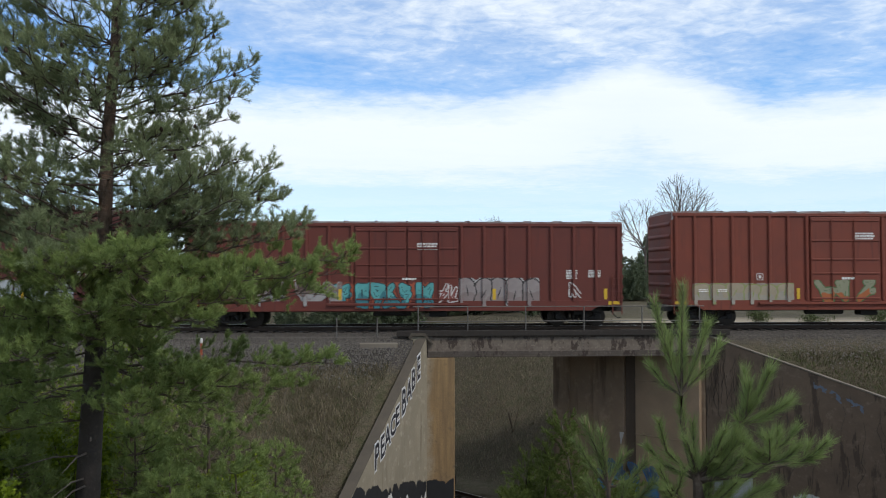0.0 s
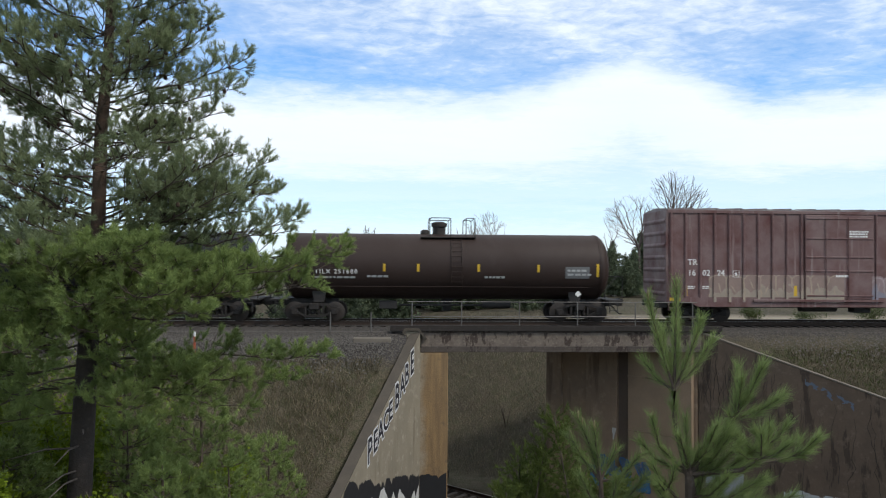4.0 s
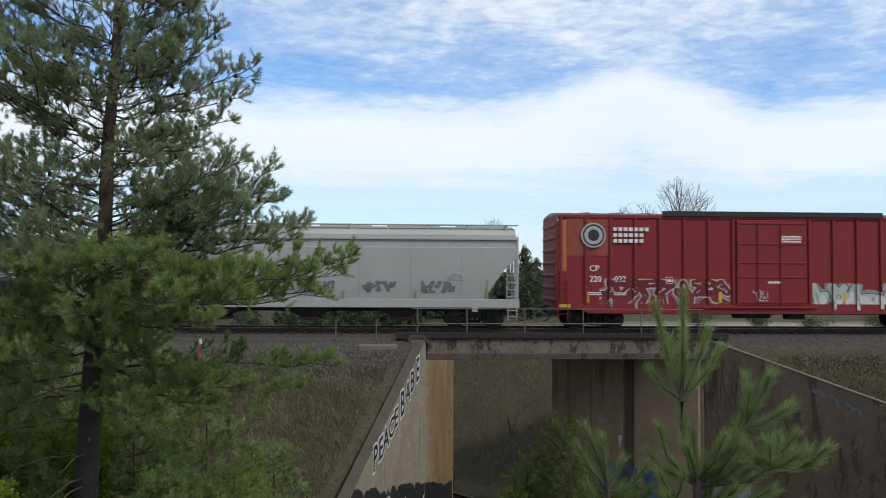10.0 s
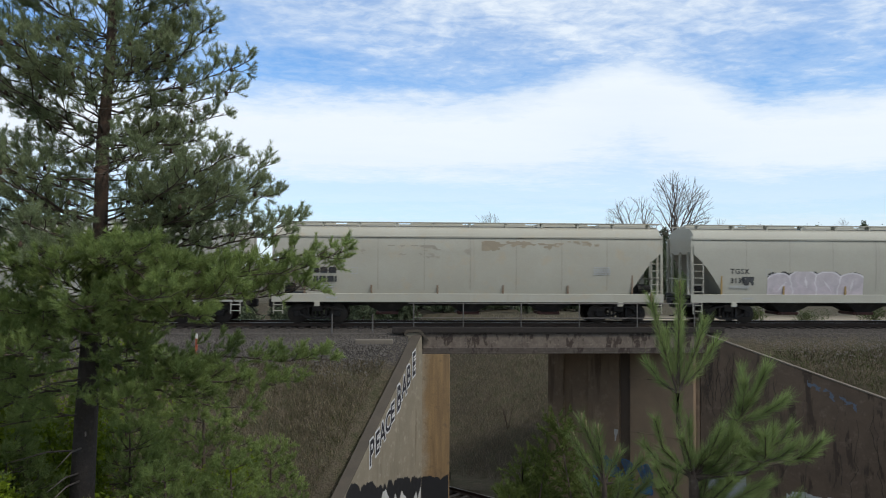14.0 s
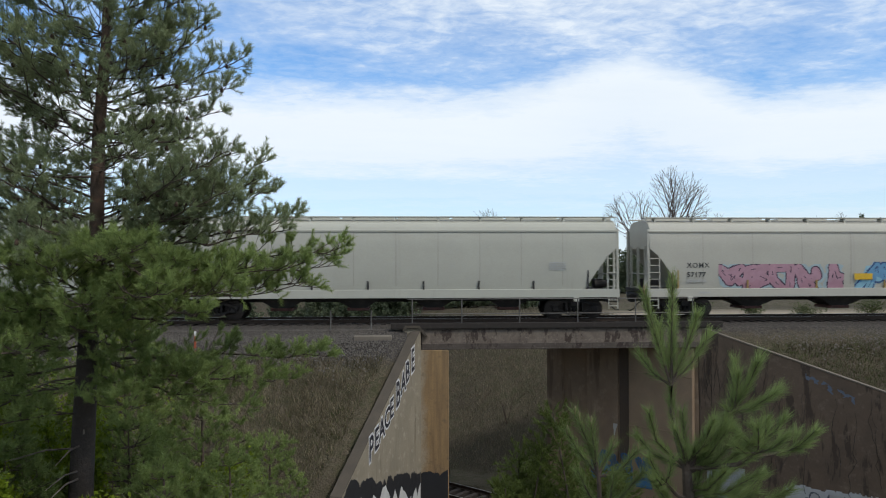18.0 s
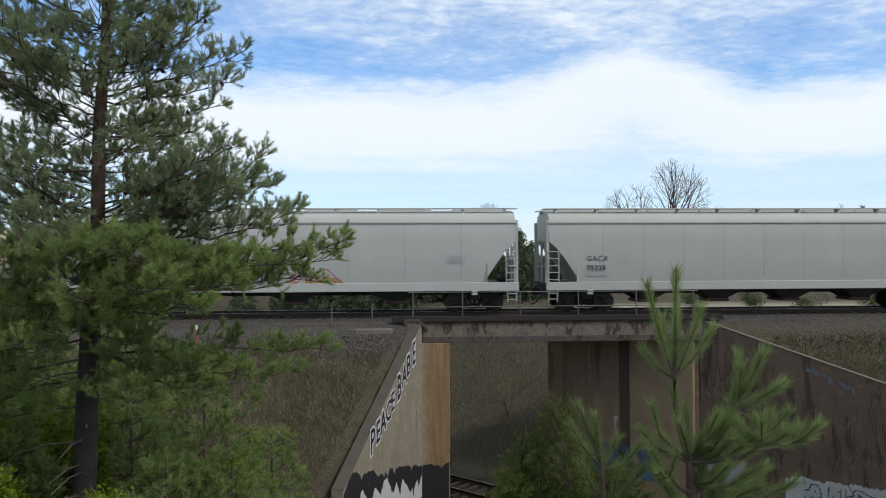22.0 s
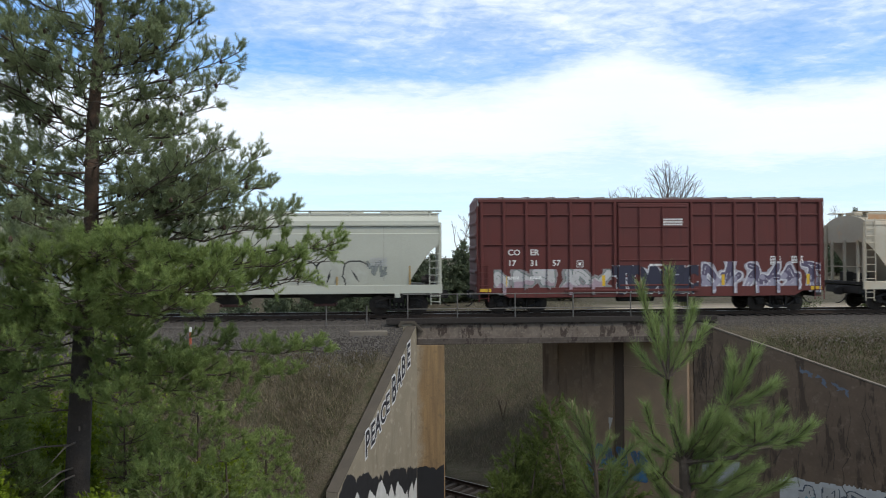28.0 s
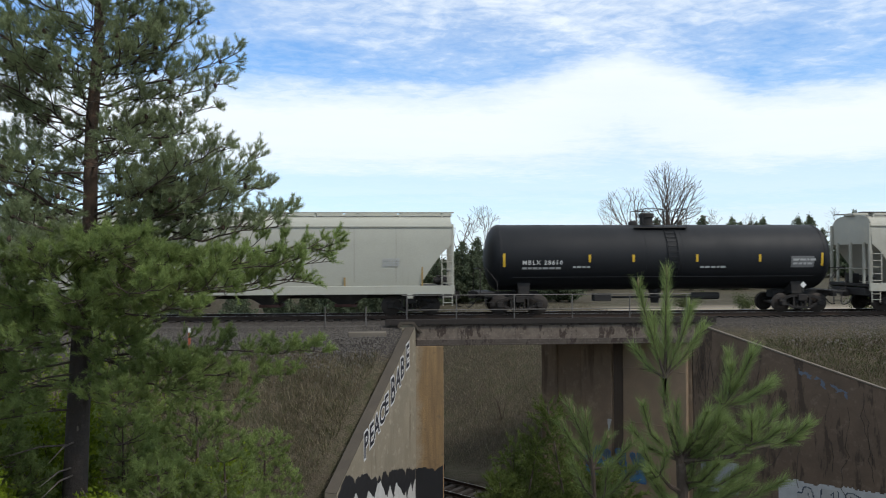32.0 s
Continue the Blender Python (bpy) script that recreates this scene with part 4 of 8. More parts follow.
# ---- box cars ----
def box_car(label, sl, sr, H, col, wear, style, mark, number, end_col=None, seed=1, amount=0.55, light=None, doors=1, roof_step=False, streak=(6.0, 6.0, 0.35), header=None, chunk=2):
    car, L = car_thing("box_car", label, "box car", sl, sr)
    h = L / 2
    body_m = surface("box_car_paint", col, wear, light, 0.9, 30, 0.62, streak=streak, amount=amount, bump=0.12)
    end_m = surface("box_car_end_paint", end_col or col, wear, None, 0.9, 30, 0.65, amount=amount, bump=0.12)
    bot, sill = 0.95, 0.78
    bm = box(bmesh.new(), -h + 0.05, h - 0.05, -SIDE + 0.01, SIDE - 0.01, bot, H - 0.14)
    body = part("body", bm, body_m, car)
    # roof with a low ridge and cross seams
    bm = bmesh.new()
    seams = 14
    cuts = [(-h, 0.0), (h, 0.0)]
    for i in range(1, seams):
        c = -h + L * i / seams
        cuts += [(c - 0.05, 0.0), (c - 0.03, 0.035), (c + 0.03, 0.035), (c + 0.05, 0.0)]
    rings = []
    for x, up in sorted(cuts):
        rings.append([bm.verts.new((x, y, z)) for y, z in ((-SIDE - 0.03, H - 0.14), (-SIDE - 0.03 - up, H - 0.05 + up), (0, H + 0.06 + up), (SIDE + 0.03 + up, H - 0.05 + up), (SIDE + 0.03, H - 0.14))])
    for va, vb in zip(rings, rings[1:]):
        for k in range(5):
            bm.faces.new((va[k], vb[k], vb[(k + 1) % 5], va[(k + 1) % 5]))
    bm.faces.new(rings[0])
    bm.faces.new(rings[-1][::-1])
    roof = part("roof", bm, surface("galvanised_roof", (0.34, 0.33, 0.32), tuple(c * 0.9 for c in col), None, 1.5, 30, 0.6, metal=0.3, amount=0.8), car, "")
    # top chord, sill, corner posts
    bm = box(bmesh.new(), -h, h, -SIDE - 0.04, -SIDE + 0.02, H - 0.26, H - 0.12, 0.01)
    box(bm, -h, h, SIDE - 0.02, SIDE + 0.04, H - 0.26, H - 0.12, 0.01)
    part("top_chord", bm, body_m, car)
    for s in (-1, 1):
        bm = bmesh.new()
        prism(bm, [(-h, bot), (-h + 1.0, bot), (-h + 1.4, sill - 0.05), (h - 1.4, sill - 0.05), (h - 1.0, bot), (h, bot), (h, bot + 0.22), (-h, bot + 0.22)], s * SIDE - 0.035, s * SIDE + 0.035)
        part("side_sill", bm, body_m, car)
    ribs = []
    dw = {1: 3.3, 2: 4.6}[doors]
    bays = {"grid": 6, "post": 7, "fine": 9}[style]
    for k in range(bays + 1):
        for s in (-1, 1):
            ribs.append(s * (dw / 2 + 0.12 + (h - dw / 2 - 0.28) * k / bays))
    rw, rd = (0.055, 0.055) if style == "fine" else (0.07, 0.07)
    rm = bmesh.new()
    prism(rm, [(-rw, bot + 0.2), (rw, bot + 0.2), (rw, H - 0.24), (-rw, H - 0.24)], -rd, 0.0)
    bmesh.ops.bevel(rm, geom=[e for e in rm.edges if abs(e.verts[0].co.z - e.verts[1].co.z) > 1 and e.verts[0].co.y < -0.01], offset=0.03, segments=1, affect="EDGES")
    rm = mesh_of("side_post", rm, body_m)
    for x in ribs:
        part("side_post", rm, None, car, "", (x, -SIDE, 0))
        part("side_post", rm, None, car, "", Matrix.Translation((x, SIDE, 0)) @ Matrix.Rotation(math.pi, 4, "Z"))
    levels = []
    if style == "grid":
        levels = [bot + (H - bot) * f for f in (0.50, 0.81)]
        for z in levels:
            for x0, x1 in ((-h + 0.1, -dw / 2 - 0.1), (dw / 2 + 0.1, h - 0.1)):
                part("stiffener", box(bmesh.new(), x0, x1, -SIDE - 0.045, -SIDE, z - 0.03, z + 0.03, 0.012), body_m, car)
    # sliding or plug doors
    for d in range(doors):
        w = dw / doors
        cx = -dw / 2 + w * (d + 0.5)
        bm = box(bmesh.new(), cx - w / 2 + 0.03, cx + w / 2 - 0.03, -SIDE - 0.085, -SIDE + 0.01, bot + 0.16, H - 0.3, 0.015)
        door = part("door", bm, body_m, car)
        for z in [bot + 0.3 + (H - bot - 0.75) * f for f in (0.0, 0.32, 0.5, 0.74, 1.0)]:
            part("door_rib", box(bmesh.new(), cx - w / 2 + 0.08, cx + w / 2 - 0.08, -SIDE - 0.115, -SIDE - 0.08, z - 0.035, z + 0.035, 0.012), body_m, door)
        for f in (0.3, 0.62):
            x = cx - w / 2 + w * f
            part("lock_bar", rod(bmesh.new(), (x, -SIDE - 0.13, bot + 0.2), (x, -SIDE - 0.13, H - 0.4), 0.022, seg=6), body_m, door)
    part("door_track", box(bmesh.new(), -dw / 2 - (2.4 if doors == 1 else 1.2), dw / 2 + 0.4, -SIDE - 0.12, -SIDE - 0.03, bot + 0.02, bot + 0.13, 0.01), body_m, car)
    if header:
        part("door_header", box(bmesh.new(), header[0], header[1], -SIDE - 0.09, -SIDE + 0.05, H - 0.16, H + 0.08, 0.01), M_UNDER, car, "dark raised strip above the doors")
    # corrugated ends, ladders, steps
    for s in (-1, 1):
        e = part("end_wall", box(bmesh.new(), s * h - 0.06, s * h + 0.02, -SIDE, SIDE, bot, H - 0.12), end_m, car, "pressed steel end wall")
        bm = bmesh.new()
        top_m = surface("galvanised_end_panel", (0.40, 0.40, 0.41), (0.22, 0.2, 0.19), None, 2, 30, 0.6, metal=0.2)
        part("end_panel", box(bmesh.new(), s * h - 0.03, s * h + 0.035, -SIDE - 0.01, SIDE + 0.01, H - 0.42, H - 0.10), top_m if roof_step else end_m, e)
        for k in range(7):
            z = bot + 0.35 + (H - bot - 0.95) * k / 6
            bm = bmesh.new()
            a = [(0.0, z - 0.17), (0.09, z - 0.03), (0.09, z + 0.03), (0.0, z + 0.17)]
            vs = [[bm.verts.new((s * (h + 0.02 + o), y, zz)) for o, zz in a] for y in (-SIDE + 0.12, SIDE - 0.12)]
            for q in range(3):
                bm.faces.new((vs[0][q], vs[0][q + 1], vs[1][q + 1], vs[1][q]))
            bm.faces.new(vs[0])
            bm.faces.new(vs[1][::-1])
            part("corrugation", bm, end_m, e)
        lad = ladder_mesh(0.42, 0.55, 2.3, 6)
        part("ladder", lad, body_m, car, "", (s * h - (0.02 if s < 0 else 0.44) + (0.06 if s < 0 else -0.0), -SIDE - 0.06, 0))
        part("end_sill", box(bmesh.new(), s * h - 0.25, s * h + 0.1, -1.2, 1.2, 0.66, 0.95, 0.02), M_UNDER, car)
    part("center_sill", box(bmesh.new(), -h + 0.2, h - 0.2, -0.25, 0.25, 0.62, 0.95), M_UNDER, car)
    bm = bmesh.new()
    part("brake_cylinder", rod(bm, (-1.5, -0.9, 0.68), (0.2, -0.9, 0.68), 0.2, seg=10), M_UNDER, car)
    part("brake_valve", box(bmesh.new(), 1.0, 1.8, -1.1, -0.6, 0.45, 0.8, 0.02), M_UNDER, car)
    running_gear(car, L)
    pos = sorted(ribs)

    def skin(x):
        if abs(x) < dw / 2 - 0.03:
            return 0.09
        return rd + 0.002 if any(abs(x - r) < rw + 0.004 for r in pos) else 0.0

    yy = -SIDE - 0.002
    # reporting marks in the left bays
    step = (h - dw / 2 - 0.28) / bays
    x0 = -h + 0.16 + step + (0.17 if style != "fine" else 0.1)
    top = 2.62
    for words, row in ((mark, 0), (number, 1)):
        half = [words[i:i + chunk] for i in range(0, len(words), chunk)]
        for k, w in enumerate(half):
            lettering(w, 0.37, M_WHITE, car, x0 + k * step, top - 0.48 * row, yy)
    for k in range(2):
        bars(car, x0 + k * step, top - 0.95, yy, 2, step * 0.5, 0.05, M_WHITE, seed + k)
    bars(car, h - 2.6 * step + 0.1, top - 0.1, yy, 6, step * 0.5, 0.045, M_WHITE, seed + 5)
    bars(car, h - 1.6 * step + 0.1, top - 0.1, yy, 5, step * 0.55, 0.045, M_WHITE, seed + 6)
    bars(car, 0.45, H - 1.0, -SIDE - 0.092, 3, 0.9, 0.075, M_WHITE, seed + 7)
    bars(car, -0.2, 2.2, -SIDE - 0.092, 1, 0.6, 0.1, M_WHITE, seed + 8)
    sq = box(bmesh.new(), 0, 0.3, -0.004, 0, 0, 0.02)
    box(sq, 0, 0.3, -0.004, 0, 0.28, 0.3), box(sq, 0, 0.02, -0.004, 0, 0.02, 0.28), box(sq, 0.28, 0.3, -0.004, 0, 0.02, 0.28), box(sq, 0.09, 0.2, -0.004, 0, 0.08, 0.21)
    part("stencil_box", sq, M_WHITE, car, "", (x0 + 3.1 * step, yy, top - 0.55))
    for x in (-h + step * 1.15, -dw / 2 - step * 0.7, dw / 2 + step * 1.5, h - step * 0.8):
        part("reflector", box(bmesh.new(), x, x + 0.14, -SIDE - 0.006, -SIDE, 1.22, 1.7), M_YELLOW, car, "yellow reflector strip")
    for x in (-h + 0.08, h - 0.62):
        part("reflector", box(bmesh.new(), x, x + 0.5, -SIDE - 0.042, -SIDE - 0.036, 0.98, 1.14), M_YELLOW, car, "yellow corner stripe")
    return car, L, skin, body_m


# ---- tank cars ----
def tank_car(label, sl, sr, r, zc, col, dirt, mark, number, text_m=None, dome="high", seed=1, stain=None, strips=6, stripe_m=None, rough=0.58, amount=0.4, sill_col=None):
    car, L = car_thing("tank_car", label, "tank car", sl, sr)
    h = L / 2
    tm = surface("tank_car_paint", col, dirt, None, 0.6, 30, rough, amount=amount, bump=0.06, streak=(0.9, 0.9, 0.5), spec=0.22)
    prof = [(-h + 0.02 + 0.62 * (1 - math.cos(b)), max(0.05, r * math.sin(b))) for b in [radians(d) for d in (3, 18, 34, 50, 66, 80, 90)]]
    full = prof + [(-h * 0.5, r), (0.0, r), (h * 0.5, r)] + [(-a, b) for a, b in prof[::-1]]
    for x in (-0.85, 0.85):
        part("jacket_band", lathe(bmesh.new(), [(x - 0.04, r + 0.01), (x + 0.04, r + 0.01)], "x", 40, (0, 0, zc)), tm, car)
    part("tank", lathe(bmesh.new(), full, "x", 40, (0, 0, zc)), tm, car, angle=50)
    dm = tm
    # head bands, saddles, stub sills
    for s in (-1, 1):
        bm = lathe(bmesh.new(), [(s * (h - 0.66) - 0.05, r + 0.014), (s * (h - 0.66) + 0.05, r + 0.014)], "x", 40, (0, 0, zc))
        part("weld_band", bm, tm, car)
        bm = bmesh.new()
        prism(bm, [(-0.22, 0.86), (0.22, 0.86), (0.3, zc - r * 0.75), (-0.3, zc - r * 0.75)], -0.98, 0.98)
        part("saddle", bm, M_UNDER if not sill_col else tm, car, "", (s * (h - 1.75), 0, 0))
        part("stub_sill", box(bmesh.new(), s * (h - 1.2) - 1.35, s * (h - 1.2) + 1.35, -0.3, 0.3, 0.66, 1.0, 0.02), M_UNDER, car)
        part("end_platform", box(bmesh.new(), s * h - 0.35, s * h + 0.35, -1.5, 1.5, 0.95, 1.01), M_UNDER, car)
        bm = bmesh.new()
        for y in (-1.45, 1.45):
            pipe(bm, [(s * (h + 0.3), y, 1.0), (s * (h + 0.3), y, 2.05), (s * (h + 0.05), y, 2.1), (s * (h - 0.45), y, 1.5), (s * (h - 0.5), y, 1.0)], 0.02)
        rod(bm, (s * (h + 0.3), -1.45, 2.05), (s * (h + 0.3), 1.45, 2.05), 0.02, seg=6)
        part("end_handrail", bm, M_UNDER, car)
        part("step_ladder", ladder_mesh(0.36, 0.42, 0.98, 2), M_UNDER, car, "", (s * (h - 0.1) - 0.18, -1.48, 0))
    # side grab rail along the lower flank
    bm = bmesh.new()
    y = -math.sqrt(max(0.1, r * r - 0.9 ** 2)) - 0.1
    rod(bm, (-h + 1.2, y, zc - 0.9), (h - 1.2, y, zc - 0.9), 0.016, seg=5)
    for k in range(9):
        x = -h + 1.2 + (L - 2.4) * k / 8
        rod(bm, (x, y, zc - 0.9), (x, y + 0.12, zc - 0.88), 0.014, seg=5)
    part("side_rail", bm, dm, car)
    # underside: bottom outlet and pipes
    bm = bmesh.new()
    lathe(bm, [(0.42, 0.18), (0.55, 0.2), (0.75, 0.22), (zc - r + 0.06, 0.34)], "z", 14)
    rod(bm, (-2.2, -0.5, 0.72), (2.2, -0.5, 0.72), 0.05, seg=8)
    box(bm, -3.1, -2.3, -0.75, -0.25, 0.55, 0.9, 0.02)
    rod(bm, (1.6, -0.4, 0.75), (2.9, -0.4, 0.75), 0.17, seg=10)
    part("outlet_valve", bm, M_UNDER, car)
    # manway platform with railings
    top = zc + r
    plat = part("top_platform", box(bmesh.new(), -1.25, 1.25, -0.95, 0.95, top - 0.2, top - 0.15, 0.01), dm if dome == "low" else M_UNDER, car)
    rail_m = M_UNDER if col[0] < 0.2 else M_HANDRAIL
    if dome == "high":
        for x0, x1 in ((-0.15, 0.75), (-1.2, -0.75), (0.85, 1.2)) if seed % 2 else ((-0.85, 0.1), (0.8, 1.2)):
            bm = bmesh.new()
            for yy in (-0.9, 0.9):
                pipe(bm, [(x0, yy, top - 0.16), (x0, yy, top + 0.62), (x0 + 0.06, yy, top + 0.7), (x1 - 0.06, yy, top + 0.7), (x1, yy, top + 0.62), (x1, yy, top - 0.16)], 0.022)
            for xx in (x0, x1):
                rod(bm, (xx, -0.9, top + 0.68), (xx, 0.9, top + 0.68), 0.02, seg=5)
            part("guard_rail", bm, rail_m, plat)
        dx = 0.3 if seed % 2 else -0.38
        part("manway", lathe(bmesh.new(), [(top - 0.2, 0.30), (top + 0.32, 0.30), (top + 0.34, 0.36), (top + 0.5, 0.36), (top + 0.58, 0.18)], "z", 20, (dx, 0, 0)), M_UNDER, plat)
        part("valve_housing", lathe(bmesh.new(), [(top - 0.15, 0.22), (top + 0.12, 0.22), (top + 0.2, 0.12)], "z", 14, (dx - 0.65, 0, 0)), M_UNDER, plat)
    else:
        bm = bmesh.new()
        for x0, x1, zt in ((-1.22, -0.75, 0.48), (-0.75, 0.25, 0.68), (0.55, 1.22, 0.68)):
            for yy in (-0.92, 0.92):
                pipe(bm, [(x0, yy, top - 0.16), (x0, yy, top + zt), (x1, yy, top + zt), (x1, yy, top - 0.16)], 0.022)
        part("guard_rail", bm, rail_m, plat)
        part("manway", lathe(bmesh.new(), [(top - 0.2, 0.34), (top + 0.16, 0.34), (top + 0.18, 0.42), (top + 0.32, 0.42), (top + 0.36, 0.2)], "z", 20, (-0.1, 0, 0)), rail_m, plat)
        for xx in (0.62, 0.9, -0.9):
            part("relief_valve", lathe(bmesh.new(), [(top - 0.2, 0.07), (top + 0.12, 0.07), (top + 0.14, 0.12), (top + 0.3, 0.1)], "z", 10, (xx, 0.1, 0)), M_UNDER, plat)

    def flank(z):
        return -math.sqrt(max(0.02, r * r - (z - zc) ** 2))

    # ladder up the flank
    bm = bmesh.new()
    for x in (-0.24, 0.24):
        pts = [(x, flank(zc + r * math.sin(a)) - 0.06, zc + r * math.sin(a)) for a in [radians(d) for d in (-42, -20, 0, 20, 40, 55, 66)]]
        pipe(bm, pts, 0.02, 5)
    for d in range(-36, 64, 9):
        z = zc + r * math.sin(radians(d))
        rod(bm, (-0.24, flank(z) - 0.06, z), (0.24, flank(z) - 0.06, z), 0.013, seg=5)
    part("ladder", bm, dm, car, "", (0.0 if seed % 2 else 0.35, 0, 0))
    # marks that follow the curve of the flank
    def curved(name, x0, x1, z0, z1, material, lab=""):
        bm = bmesh.new()
        n = 5
        cols = [[bm.verts.new((x, flank(z0 + (z1 - z0) * k / n) - 0.007, z0 + (z1 - z0) * k / n)) for k in range(n + 1)] for x in (x0, x1)]
        for k in range(n):
            bm.faces.new((cols[0][k], cols[1][k], cols[1][k + 1], cols[0][k + 1]))
        return part(name, bm, material, car, lab)

    ym = stripe_m or M_YELLOW
    z0 = zc + 0.03
    for k in range(strips):
        x = -h + 0.72 + (L - 1.6) * k / (strips - 1)
        tall = 0.46 if k in (0, strips - 1) else 0.26
        if k == 1:
            x = max(x, -h + (4.6 if L > 14 else 3.85))
        if abs(x) > 0.3:
            curved("reflector", x, x + 0.11, z0 - tall, z0 + tall * 0.3, ym, "yellow reflector strip")
    if number:
        zt = zc - 0.33
        ob = lettering((mark + " " if mark else "") + number, 0.27, text_m or M_WHITE, car, -h + 1.95, 0, 0, spacing=1.32)
        a = math.asin((zt + 0.12 - zc) / r)
        ob.matrix_basis = Matrix.Translation((-h + (1.6 if mark else 2.7), flank(zt) - 0.012, zt)) @ Matrix.Rotation(radians(90) - a, 4, "X")
        if not mark:
            bm = bmesh.new()
            for k in range(4):
                cols = [[bm.verts.new((x, flank(z) - 0.008, z)) for z in (zt, zt + 0.12, zt + 0.24)] for x in (-h + 1.65 + 0.25 * k, -h + 1.83 + 0.25 * k)]
                for j in range(2):
                    bm.faces.new((cols[0][j], cols[1][j], cols[1][j + 1], cols[0][j + 1]))
            part("lettering", bm, text_m or M_WHITE, car)
    g = random.Random(seed)
    for x0, n, z in ((-h + 1.6, 7, zc - 0.45), (-h + 3.9, 4, zc - 0.4), (h - 2.2, 4, zc - 0.1), (h - 2.2, 4, zc - 0.28), (1.6, 5, zc - 0.42)):
        bm = bmesh.new()
        x = x0
        for k in range(n):
            w = g.uniform(0.1, 0.28)
            cols = [[bm.verts.new((xx, flank(zz) - 0.008, zz)) for zz in (z - 0.09, z)] for xx in (x, x + w)]
            bm.faces.new((cols[0][0], cols[1][0], cols[1][1], cols[0][1]))
            x += w + 0.05
        part("small_print", bm, M_GREYTXT, car)
    curved("notice_panel", h - 2.3, h - 1.2, zc - 0.5, zc + 0.02, paint((0.16, 0.16, 0.16)) if col[0] < 0.3 else paint((0.6, 0.57, 0.5)))
    part("placard", prism(bmesh.new(), [(-0.15, 0), (0, -0.15), (0.15, 0), (0, 0.15)], -0.01, 0.0), M_WHITE, car, "white diamond hazard placard", (h - 1.72, -1.47, 1.28))
    part("placard_bracket", box(bmesh.new(), -0.03, 0.03, 0.0, 0.06, 0.95, 1.3), M_UNDER, car, "", (h - 1.72, -1.47, 0))
    running_gear(car, L, 1.55, 0.35)
    return car, L, flank, curved


